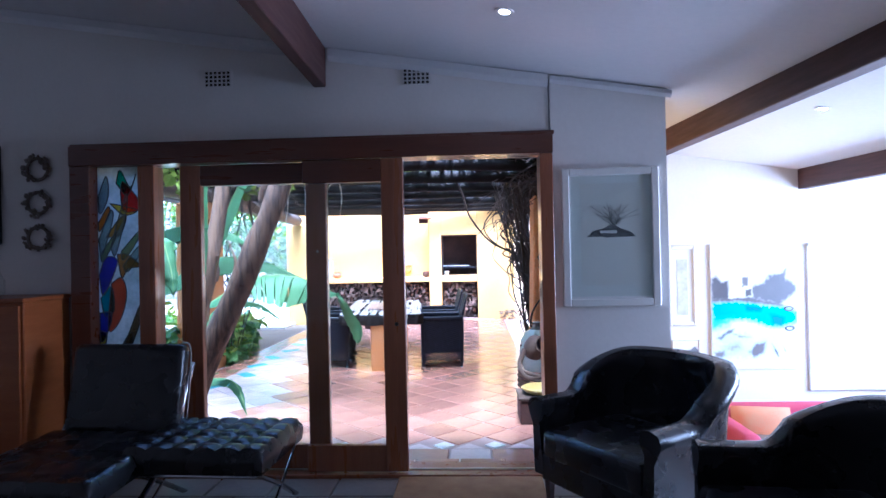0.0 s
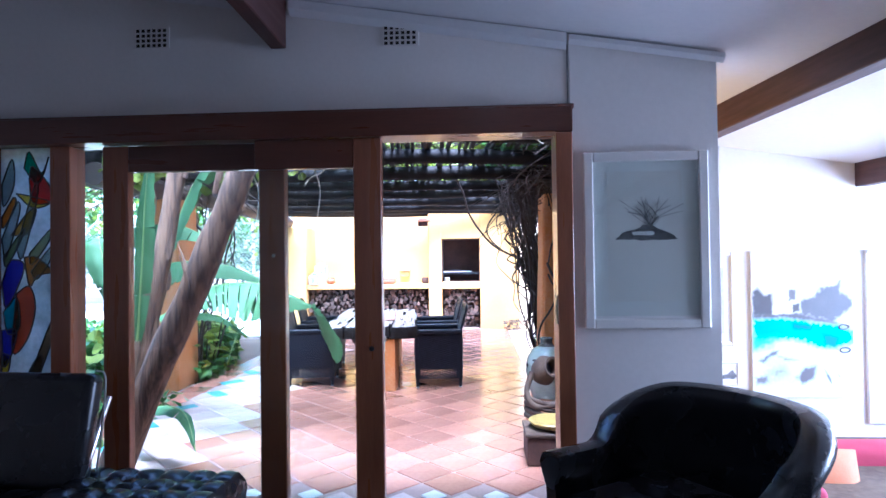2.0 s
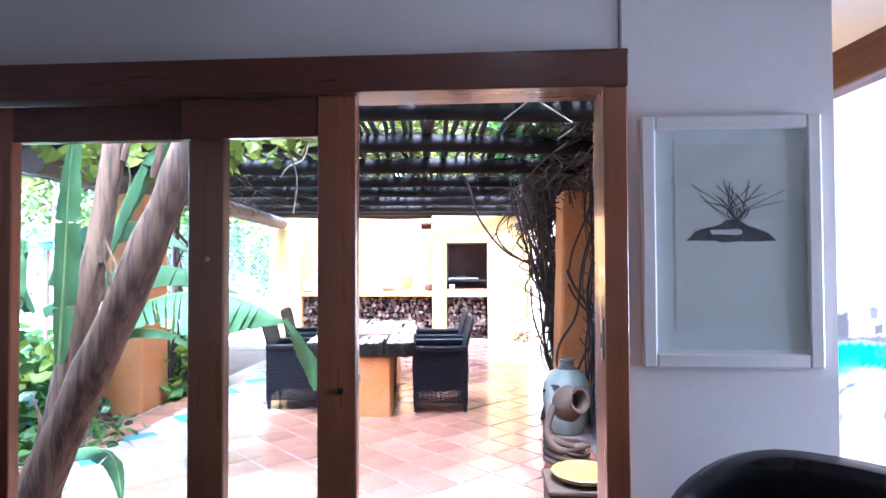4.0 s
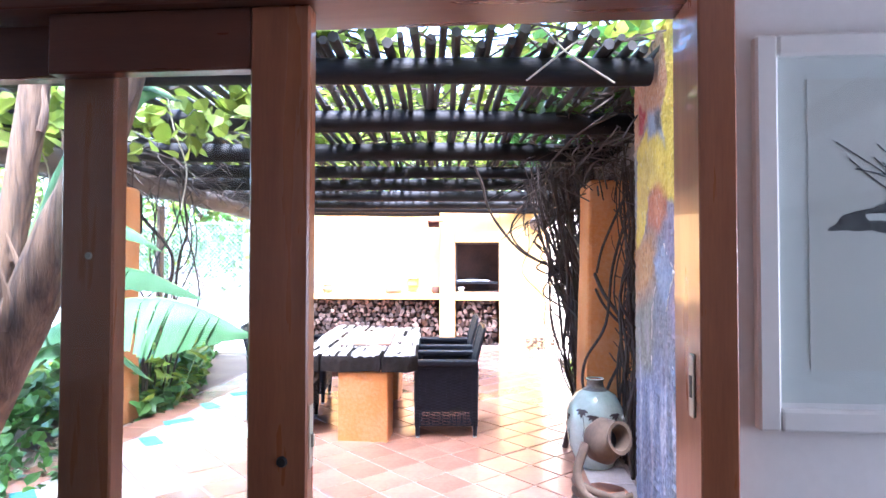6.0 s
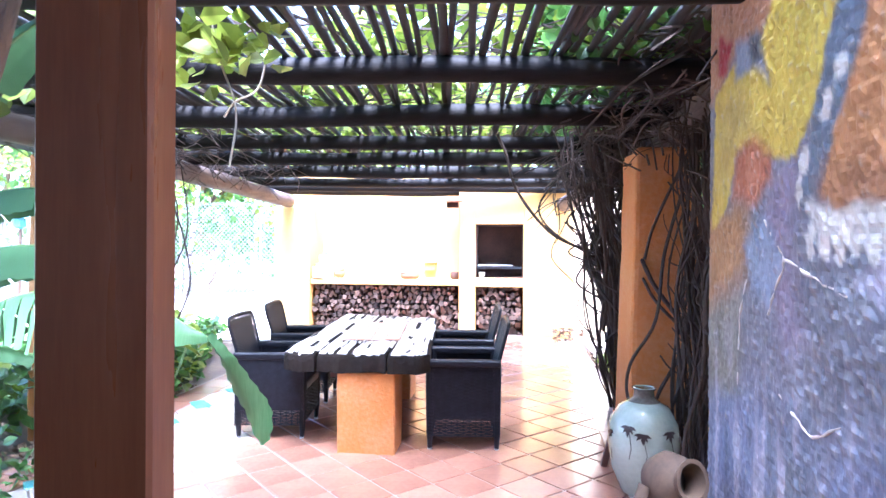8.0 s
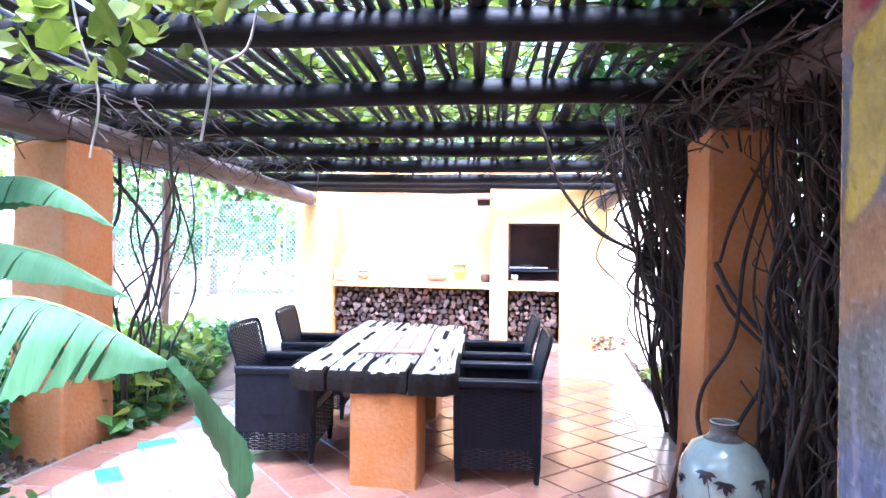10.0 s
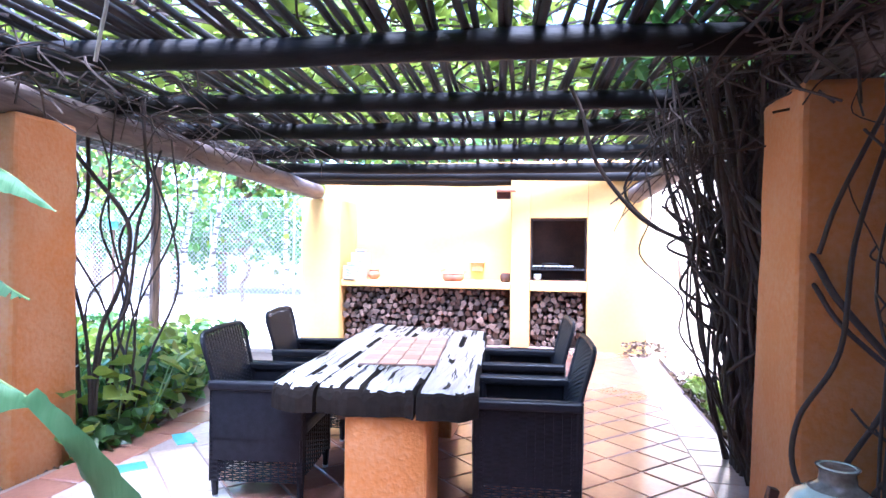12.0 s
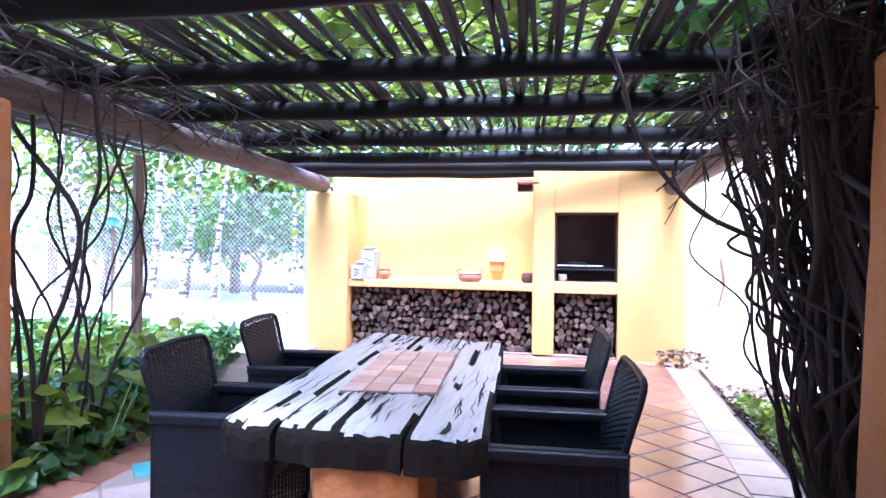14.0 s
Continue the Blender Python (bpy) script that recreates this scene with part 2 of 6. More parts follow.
BRASS = material("worn_brass", (0.60, 0.53, 0.40), 0.4, 0.55, bump=0.05)
CABINET = material("honey_veneer", (0.40, 0.12, 0.03), 0.35, second=(0.32, 0.09, 0.02), scale=2, fine=14, stretch=(1, 1, 9), bump=0.05, coat=0.3)
COIR = material("coir_mat", (0.34, 0.17, 0.06), 0.95, second=(0.26, 0.12, 0.045), scale=12, fine=160, bump=0.8, depth=0.006)
PINK = material("pink_upholstery", (0.50, 0.065, 0.11), 0.85, second=(0.42, 0.05, 0.09), scale=5, fine=120, bump=0.2)
CUSHION = material("orange_cushion", (0.70, 0.26, 0.12), 0.85, second=(0.62, 0.34, 0.18), scale=7, fine=90, bump=0.2)
PAPER = material("picture_paper", (0.84, 0.835, 0.81), 0.7, second=(0.74, 0.74, 0.73), bump=0.0)
WHITEWOOD = material("white_lacquer", (0.80, 0.79, 0.75), 0.4, second=(0.76, 0.75, 0.71), scale=4, fine=40, bump=0.03)
INK = material("grey_ink", (0.10, 0.10, 0.105), 0.7, second=(0.30, 0.30, 0.31), scale=9, fine=50, bump=0.0)
PALEINK_SHADE = material("pale_ink_and_shade", (0.45, 0.46, 0.48), 0.7, second=(0.66, 0.67, 0.68), scale=8, fine=40, bump=0.0)
SHELL = material("shell_grey", (0.24, 0.20, 0.17), 0.7, second=(0.14, 0.115, 0.10), scale=20, fine=80, bump=0.3)
LEAD = material("lead_came", (0.02, 0.02, 0.02), 0.5, 0.3, bump=0.0)
LAMPGLOW = glow("lamp_glow", (1.0, 0.95, 0.85), 12.0)
SLEEPER_SHADE = material("weathered_shaded_side", (0.013, 0.010, 0.008), 0.85, second=(0.026, 0.019, 0.015), scale=4, fine=26, bump=0.6, depth=0.01, gloss=0.12)
PALEROSE = material("pale_rose_tile", (0.62, 0.47, 0.40), 0.35, second=(0.48, 0.31, 0.25), scale=4, fine=30, bump=0.15, each=0.2)
ROSETILE = material("rose_tile", (0.50, 0.29, 0.22), 0.35, second=(0.42, 0.22, 0.17), scale=4, fine=30, bump=0.15, each=0.2)


# ---- the house ----
def top(x):
    """Height of the sloping ceiling."""
    return 2.815 - 0.157 * x


def slope_wall(name, x0, x1, y0, y1, z0=0.0, label="white painted plaster wall", mat=None):
    """An upright wall block whose head follows the ceiling."""
    bm = box(x0, y0, z0, x1, y1, 1.0 + z0)
    for v in bm.verts:
        if v.co.z > z0 + 0.5:
            v.co.z = top(v.co.x) + 0.05
    return structure(name, bm, mat or WHITE, label, "wall")


XL, XR, YB = -4.6, 5.4, -2.6
slope_wall("wall_north", XL, -2.07, 6.3, 6.5)
slope_wall("wall_over_door", -2.07, 1.18, 6.3, 6.5, 2.24)
slope_wall("wall_pier", 1.18, 1.93, 6.29, 6.5, label="white plaster pier beside the sliding door")
slope_wall("wall_mural", 1.45, 1.93, 6.5, 8.33, label="house side wall with rough plaster", mat=YELLOW)
slope_wall("wall_alcove", 1.93, XR, 8.33, 8.55, -0.62)
# out of view; its brown is chosen to dim the bounced light
slope_wall("wall_west", XL - 0.2, XL, YB, 6.5, label="unseen wall, brown to throw less light back", mat=DIMMING_WALL)
slope_wall("wall_south", XL, XR, YB - 0.2, YB)
# east wall with a wide window
W0, W1, WZ0, WZ1 = 4.80, 8.00, 0.55, 1.85
slope_wall("wall_east_a", XR, XR + 0.2, YB, W0)
slope_wall("wall_east_b", XR, XR + 0.2, W1, 8.33, -0.62)
bm = box(XR, W0, WZ1, XR + 0.2, W1, 2.1)
structure("wall_east_head", bm, WHITE, "white painted wall above the window", "wall")
structure("wall_east_sill", box(XR, W0, -0.62, XR + 0.2, W1, WZ0), WHITE, "white painted wall below the window", "wall")
bm = box(XL - 0.2, YB - 0.2, 0, XR + 0.6, 6.55, 0.12)
add_box(bm, 1.45, 6.55, 0, XR + 0.6, 8.6, 0.12)
for v in bm.verts:
    v.co.z += top(v.co.x)
structure("ceiling", bm, CEILING, "white sloping ceiling boards painted smooth", "ceiling")


def rafter(name, x0, y0, x1, y1, z0, z1, w):
    bm = bmesh.new()
    d = Vector((x1 - x0, y1 - y0, 0))
    ang = math.atan2(-d.x, d.y)
    add_box(bm, 0, 0, z0, w, d.length, z1, 0.006, 1, pose(x0, y0, 0, 0, 0, math.degrees(ang)))
    return tagged(part(name, bm, BEAMWOOD), "dark brown stained timber ceiling beam", "beam", "ceiling beams")


rafter("ceiling_beam", -0.24, YB, -0.405, 6.29, 2.60, 2.87, 0.085)
rafter("ceiling_beam", 3.006, YB, 2.205, 8.32, 2.275, 2.53, 0.11)
rafter("ceiling_beam", 4.35, YB, 3.845, 8.32, 2.016, 2.23, 0.10)

# the floor indoors, with a sunken lounge to the east
SX, SY = 2.45, 3.6
bm = box(XL, YB, -0.12, SX, 6.42, -0.02)
add_box(bm, SX, YB, -0.12, XR, SY, -0.02)
structure("floor", bm, GROUT, "grey joints of the slate floor indoors", "floor")
floor_in = bpy.data.objects["floor"]
bm = box(SX, SY, -0.72, XR, 8.33, -0.62)
add_box(bm, 1.93, 6.5, -0.72, SX, 8.33, -0.62)
structure("floor_lounge", bm, SLATE, "sunken lounge floor of grey slate", "floor")
bm = box(SX - 0.1, SY, -0.62, SX, 6.5, -0.12)
add_box(bm, SX, SY - 0.1, -0.62, XR, SY, -0.12)
add_box(bm, 1.93, 6.4, -0.62, SX - 0.1, 6.5, -0.12)
structure("wall_step", bm, WHITE, "low white wall of the sunken lounge", "wall")

# outdoors
structure("ground", box(-70, 6.5, -0.3, 70, 95, -0.07), EARTH, "bare brown garden soil with leaf litter", "ground")
structure("pavement", box(-2.72, 6.42, -0.2, 1.62, 15.43, -0.007), GROUT, "grey joints of the tiled patio", "pavement")
structure("driveway", shaken(box(-14, 14.6, -0.2, -3.3, 23.5, -0.02), 0.0, 1), SAND, "pale sandy drive in full daylight", "road")
structure("yard", box(1.7, 10.6, -0.2, 9, 15.4, -0.03), SAND, "pale sandy yard in full daylight", "ground")


# ---- sliding door and side lights ----
def door_set():
    fr = thing("sliding_door_frame", (0, 0, 0), "dark varnished hardwood frame of the patio doors", "door frame", kind="structure")
    part("head", box(-2.07, 6.2, 2.10, 1.18, 6.40, 2.235, 0.004), FRAME_SHADED, fr)
    part("jamb", box(-2.07, 6.21, 0.0, -1.93, 6.40, 2.10, 0.004), FRAME_SHADED, fr)
    part("jamb", box(1.095, 6.21, 0.0, 1.178, 6.40, 2.10, 0.004), FRAMEWOOD, fr)
    part("mullion", box(-1.63, 6.27, 0.0, -1.515, 6.40, 2.10, 0.004), FRAMEWOOD, fr)
    part("architrave", box(-2.11, 6.275, 2.235, 1.20, 6.30, 2.262, 0.004), FRAME_SHADED, fr)
    part("threshold", box(-2.07, 6.2, -0.02, 1.18, 6.44, 0.018, 0.004), FRAMEWOOD, fr, "worn hardwood sill")
    part("sill_rail", box(-1.93, 6.24, 0.018, -1.63, 6.36, 0.12, 0.003), FRAMEWOOD, fr)
    part("guide_rail", box(-1.50, 6.29, 0.018, 1.095, 6.31, 0.026), BRASS, fr, "worn metal track")
    plate = part("strike_plate", box(1.089, 6.245, 1.12, 1.095, 6.275, 1.265, 0.002), BRASS, fr, "worn brass strike plate")
    part("slot", box(1.0875, 6.253, 1.165, 1.0892, 6.267, 1.215), LEAD, plate)
    # fixed leaf
    a = thing("fixed_leaf", (0, 0, 0), "fixed glazed leaf of dark hardwood behind the sliding leaf", "glass door", kind="structure")
    part("stile", box(-1.345, 6.29, 0.03, -1.20, 6.345, 2.095, 0.004), FRAMEWOOD, a)
    part("top_rail", box(-1.20, 6.29, 1.955, -0.478, 6.345, 2.095, 0.004), FRAME_SHADED, a)
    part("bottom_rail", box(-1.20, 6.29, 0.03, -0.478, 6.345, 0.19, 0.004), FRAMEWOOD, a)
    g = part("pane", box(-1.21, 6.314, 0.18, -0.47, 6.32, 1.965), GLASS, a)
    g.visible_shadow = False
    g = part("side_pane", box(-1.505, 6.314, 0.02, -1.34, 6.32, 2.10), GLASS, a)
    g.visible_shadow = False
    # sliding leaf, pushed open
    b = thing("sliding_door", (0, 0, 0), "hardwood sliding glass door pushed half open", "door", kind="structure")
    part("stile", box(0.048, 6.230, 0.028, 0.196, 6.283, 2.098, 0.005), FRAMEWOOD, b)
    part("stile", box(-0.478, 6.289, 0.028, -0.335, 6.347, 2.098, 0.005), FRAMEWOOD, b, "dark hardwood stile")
    part("top_rail", box(-0.478, 6.232, 1.945, 0.048, 6.281, 2.098, 0.004), FRAME_SHADED, b)
    part("bottom_rail", box(-0.478, 6.232, 0.028, 0.048, 6.281, 0.20, 0.004), FRAMEWOOD, b)
    g = part("pane", box(-0.47, 6.254, 0.19, 0.058, 6.259, 1.955), GLASS, b)
    g.visible_shadow = False
    k = part("lock_plate", box(0.1955, 6.243, 0.98, 0.199, 6.270, 1.13, 0.001), BRASS, b, "worn brass lock plate")
    part("lock_bolt", box(0.199, 6.251, 1.03, 0.206, 6.263, 1.06, 0.001), BRASS, k)
    part("finger_pull", tube([(0.135, 6.2305, 1.0), (0.135, 6.223, 1.0)], [0.014, 0.011], 12), LEAD, b, "round dark finger pull")
    part("screw_cap", tube([(-0.40, 6.2895, 1.49), (-0.40, 6.283, 1.49)], [0.010, 0.008], 10), BRASS, b)


door_set()


def stained_glass():
    s = thing("stained_glass_panel", (0, 0, 0), "leaded stained glass side light with a bird and flowers", "stained glass", kind="structure")
    Y0, Y1 = 6.300, 6.306
    X0, X1, Z0, Z1 = -1.93, -1.63, 0.12, 2.10

    def shape(name, pts, colour, key):
        m = glass("glass_" + key, tuple(c ** 0.55 for c in colour)) if key not in GL else GL[key]
        GL[key] = m
        pts = [(p.x, p.z) for p in bend([(u, 0, v) for u, v in pts + pts[:1]], 4)[:-1]]
        bm = bmesh.new()
        f = bm.faces.new([bm.verts.new((X0 + (X1 - X0) * u, 0, v)) for u, v in pts])
        r = bmesh.ops.extrude_face_region(bm, geom=[f])
        for v in r["geom"]:
            if isinstance(v, bmesh.types.BMVert):
                v.co.y += 0.005
        bmesh.ops.recalc_face_normals(bm, faces=bm.faces)
        o = part(name, bm, m, s, m=pose(0, Y0 - 0.006, 0))
        loop = [(X0 + (X1 - X0) * u, Y0 - 0.005, v) for u, v in pts]
        part("came", tube(loop + loop[:1], 0.004, 5), LEAD, o, m=pose(0, 0.006 - Y0, 0))
        return o

    GL = {}
    part("backing_pane", box(X0, Y0, Z0, X1, Y1, Z1), material("frosted_pane", (0.60, 0.65, 0.67), 0.3, second=(0.34, 0.39, 0.41), scale=7, fine=40, bump=0.3, trans=0.85), s, "pale textured glass")
    shape("tulip_petal", [(0.55, 1.93), (0.62, 2.0), (0.98, 1.87), (0.95, 1.80), (0.62, 1.80)], (0.55, 0.02, 0.02), "red")
    shape("tulip_leaf", [(0.45, 1.99), (0.55, 2.08), (0.78, 1.96), (0.92, 2.05), (0.72, 1.90)], (0.03, 0.40, 0.22), "green")
    shape("tulip_base", [(0.30, 1.85), (0.50, 1.84), (0.95, 1.80), (0.62, 1.77)], (0.75, 0.55, 0.05), "yellow")
    shape("bud", [(0.20, 1.62), (0.50, 1.74), (0.68, 1.76), (0.52, 1.63)], (0.50, 0.26, 0.05), "amber")
    shape("bud", [(0.02, 1.72), (0.25, 1.83), (0.28, 1.78), (0.05, 1.66)], (0.62, 0.20, 0.03), "orange")
    shape("reed", [(0.05, 1.50), (0.45, 1.66), (0.40, 1.60), (0.12, 1.45)], (0.30, 0.34, 0.16), "olive")
    shape("reed", [(0.55, 1.52), (0.98, 1.66), (0.95, 1.60), (0.60, 1.46)], (0.30, 0.34, 0.16), "olive")
    for pts in ([(0.02, 1.60), (0.30, 1.80), (0.36, 1.74), (0.10, 1.50)], [(0.30, 1.55), (0.66, 1.90), (0.70, 1.82), (0.42, 1.50)], [(0.02, 1.90), (0.22, 2.04), (0.26, 1.90), (0.06, 1.78)], [(0.58, 1.42), (0.98, 1.56), (0.98, 1.50), (0.70, 1.38)]):
        shape("grass_blade", pts, (0.42, 0.48, 0.46), "mist")
    shape("trunk", [(0.02, 0.14), (0.04, 0.40), (0.30, 0.70), (0.62, 0.92), (0.80, 0.94), (0.60, 0.62), (0.40, 0.14)], (0.22, 0.13, 0.07), "trunk")
    shape("bird_wing", [(0.02, 1.36), (0.18, 1.48), (0.45, 1.46), (0.30, 1.32), (0.10, 1.22)], (0.05, 0.04, 0.45), "violet")
    shape("bird_head", [(0.45, 1.50), (0.68, 1.50), (0.98, 1.42), (0.70, 1.40), (0.55, 1.34)], (0.45, 0.20, 0.05), "brown")
    shape("bird_breast", [(0.30, 1.30), (0.55, 1.34), (0.66, 1.22), (0.50, 1.05), (0.22, 0.98)], (0.62, 0.10, 0.04), "scarlet")
    shape("bird_flank", [(0.05, 1.20), (0.30, 1.28), (0.36, 1.12), (0.14, 1.08)], (0.04, 0.34, 0.42), "teal")
    shape("bird_tail", [(0.02, 1.10), (0.30, 1.10), (0.22, 0.98), (0.05, 0.90)], (0.06, 0.06, 0.50), "blue")
    shape("bird_tail", [(0.02, 0.98), (0.18, 0.95), (0.10, 0.84), (0.02, 0.80)], (0.78, 0.60, 0.05), "gold")
    shape("branch", [(0.05, 0.62), (0.55, 0.86), (0.98, 1.16), (0.98, 1.05), (0.60, 0.76), (0.20, 0.50)], (0.28, 0.17, 0.08), "bark")
    shape("branch", [(0.15, 0.42), (0.55, 0.62), (0.98, 0.80), (0.98, 0.72), (0.60, 0.52), (0.2, 0.32)], (0.28, 0.17, 0.08), "bark")


stained_glass()


# ---- barbecue wall ----
def braai_wall():
    w = thing("barbecue_wall", (0, 0, 0), "ochre plastered barbecue wall with shelf and hearth", "barbecue", kind="structure")
    F, B = 15.43, 16.1
    part("back_panel", box(-3.4, B, -0.1, 1.55, B + 0.2, 2.75), YELLOW, w)
    part("pillar", box(-0.318, F, -0.1, -0.045, B, 2.62, 0.012), YELLOW, w)
    part("side_wall", box(0.742, F, -0.1, 1.55, B, 2.62, 0.012), YELLOW, w)
    part("lintel", box(-0.045, F + 0.003, 1.855, 0.742, B, 2.62, 0.006), YELLOW, w)
    part("shelf", box(-2.86, F - 0.012, 0.83, -0.318, B, 0.93, 0.014, 2), YELLOW, w)
    part("hearth_slab", box(-0.045, F - 0.006, 0.82, 0.742, B, 0.965, 0.010), YELLOW, w)
    part("base_slab", box(-2.83, F, -0.08, 0.745, B, 0.02), GROUT, w)
    part("hearth_back", box(-0.043, B - 0.03, 0.965, 0.740, B - 0.004, 1.855), SOOT_SHADE, w, "sooty brick lining of the hearth")
    part("hearth_side", box(-0.043, F + 0.06, 0.965, -0.030, B - 0.03, 1.855), SOOT_SHADE, w)
    part("hearth_side", box(0.726, F + 0.06, 0.965, 0.740, B - 0.03, 1.855), SOOT_SHADE, w)
    part("hearth_floor", box(-0.030, F + 0.05, 0.965, 0.726, B - 0.03, 0.975), SOOT_SHADE, w)
    part("hearth_top", box(-0.030, F + 0.06, 1.840, 0.726, B - 0.03, 1.852), SOOT_SHADE, w)
    part("end_pier", shaken(box(-3.48, 15.36, -0.1, -2.86, B, 2.145, 0.025, 2), 0.008, 3), YELLOW, w, "ochre plaster end pier")


braai_wall()


def grill():
    g = thing("barbecue_grill", (0.345, 15.75, 1.12), "black iron grill grate on rails in the hearth", "grill")
    for y in (-0.27, 0.25):
        part("rail", box(-0.385, y, 0, 0.385, y + 0.02, 0.02), IRON, g)
    for i in range(15):
        x = -0.36 + i * 0.051
        part("bar", tube([(x, -0.27, 0.026), (x, 0.27, 0.026)], 0.005, 5), IRON, g)
    part("drip_tray", box(-0.36, -0.27, 0.045, 0.22, 0.1, 0.058, 0.003), STEEL, g, "light steel tray")
    part("handle", tube(bend([(-0.2, -0.27, 0.05), (-0.2, -0.31, 0.09), (0.0, -0.31, 0.09), (0.0, -0.27, 0.05)], 4), 0.006, 6), IRON, g)


grill()
rng = random.Random(4)


def log_meshes():
    out = []
    for k in range(14):
        bm = bmesh.new()
        n = rng.choice((4, 5, 6, 7))
        if k % 3 == 2:
            ang = [0, 0.5, 1.05, 1.6, 2.1]
            pts = [(math.cos(a), math.sin(a)) for a in ang] + [(-0.55, -0.75)]
        else:
            pts = [(math.cos(a) * rng.uniform(0.62, 1.15), math.sin(a) * rng.uniform(0.62, 1.15)) for a in [math.tau * i / n for i in range(n)]]
        a = [bm.verts.new((x * 0.9, 0, z * 0.9)) for x, z in pts]
        b = [bm.verts.new((x, 0.012, z)) for x, z in pts]
        c = [bm.verts.new((x, 0.5, z)) for x, z in pts]
        bm.faces.new(a)
        for p, q in ((a, b), (b, c)):
            for i in range(len(pts)):
                j = (i + 1) % len(pts)
                bm.faces.new((p[i], q[i], q[j], p[j]))
        bmesh.ops.recalc_face_normals(bm, faces=bm.faces)
        out.append(mesh_of(bm, "log", WOODLOG))
    return out


LOGS = log_meshes()


def stack(x0, x1, ztop, label):
    s = thing("firewood_stack", (x0, 15.5, 0.02), label, "firewood", "firewood under the shelf")
    w, h, row, z = x1 - x0, ztop - 0.02, 0, 0.042
    while z < h - 0.02:
        x = 0.004 + (0.03 if row % 2 else 0.0)
        while x < w - 0.09:
            r = rng.uniform(0.034, 0.064)
            part("log", LOGS[rng.randrange(14)], None, s, m=pose(x + r * 0.9, rng.uniform(-0.02, 0.09), z + rng.uniform(-0.022, 0.022), 0, rng.uniform(0, 360), rng.uniform(-6, 6)) @ Matrix.Diagonal((r * rng.uniform(0.85, 1.2), 1, r, 1)))
            x += r * 1.72
        row += 1
        z += 0.079
    # dark sheet added behind the logs as shade between them
    part("shadow_backing", box(0.0, 0.30, 0, w, 0.32, h), SOOT_SHADE, s)
    return s


stack(-2.85, -0.318, 0.82, "stack of split firewood filling the niche under the shelf")
stack(-0.045, 0.742, 0.81, "small stack of split firewood under the hearth")


def square_jar(x, y, z, w, h, rz):
    j = thing("tea_jar", (x, y, z), "square white ceramic jar with dark painted characters", "jar", "jars on the shelf", rz)
    part("body", box(-w / 2, -w / 2, 0, w / 2, w / 2, h, 0.012, 2), CERAMIC, j)
    part("neck", lathe([(w * 0.30, h), (w * 0.30, h + 0.02), (w * 0.36, h + 0.025), (w * 0.36, h + 0.045), (w * 0.2, h + 0.05)], 16), CERAMIC, j)
    part("border", box(-w * 0.36, -w / 2 - 0.002, h * 0.10, w * 0.36, -w / 2 + 0.003, h * 0.92), PALEINK_SHADE, j)
    for k, (u, v) in enumerate(((-0.12, 0.72), (0.12, 0.66), (-0.05, 0.5), (0.1, 0.42), (-0.1, 0.3))):
        part("brush_mark", box(u * w - 0.030, -w / 2 - 0.004, v * h - 0.013, u * w + 0.030, -w / 2, v * h + 0.013, m=pose(0, 0, 0, 0, 0, 0)), INK, j)


square_jar(-2.62, 15.62, 0.93, 0.24, 0.40, 4)
square_jar(-2.72, 15.50, 0.93, 0.20, 0.20, -5)


def pot(name, x, y, z, profile, mat, label, rim=None, ears=False):
    p = thing(name, (x, y, z), label, "pot", "pots on the shelf")
    part("body", lathe(profile, 20), mat, p, smooth=50)
    if ears:
        r = max(q[0] for q in profile)
        h = profile[-1][1] * 0.75
        for s in (-1, 1):
            part("handle", tube(bend([(s * r * 0.9, 0, h), (s * r * 1.15, 0, h + 0.03), (s * r * 0.7, 0, h + 0.06)], 4), 0.012, 6), mat, p)
    return p


pot("clay_pot", -2.40, 15.62, 0.93, [(0.05, 0), (0.09, 0.05), (0.095, 0.09), (0.07, 0.125), (0.08, 0.15), (0.068, 0.155), (0.055, 0.11)], CLAY, "small red clay pot on the shelf")
pot("casserole", -1.17, 15.58, 0.93, [(0.12, 0), (0.16, 0.03), (0.165, 0.075), (0.155, 0.10), (0.163, 0.112), (0.10, 0.135), (0.03, 0.155)], CLAY, "lidded red clay casserole with loop handles", ears=True)
pot("dark_pot", -0.40, 15.60, 0.93, [(0.06, 0), (0.08, 0.04), (0.08, 0.10), (0.065, 0.13), (0.055, 0.10)], SOOT_SHADE, "small dark clay pot")
pot("stone_mug", 0.06, 15.52, 0.975, [(0.045, 0), (0.055, 0.03), (0.055, 0.08), (0.045, 0.085), (0.04, 0.05)], CERAMIC, "small pale stone mug in the hearth")
c = thing("wall_lamp", (-0.88, 16.1, 1.20), "square white wall lamp above an orange bracket", "wall lamp")
part("shade", box(-0.11, -0.10, 0.0, 0.11, -0.002, 0.14, 0.006), WHITEWOOD, c)
part("bracket", box(-0.09, -0.07, -0.14, 0.09, -0.002, 0.0, 0.006), ORANGE, c)
b = thing("beam_end", (-0.42, 15.40, 2.12), "reddish sawn rafter end over the pillar", "beam end")
part("rafter", box(-0.10, -0.06, 0.0, 0.10, 0.03, 0.15, 0.01), BEAMWOOD, b)
part("cap", box(-0.10, -0.20, 0.09, 0.18, -0.06, 0.12, 0.008), CLAY, b, "red clay capping tile")

# ---- columns, logs, poles ----


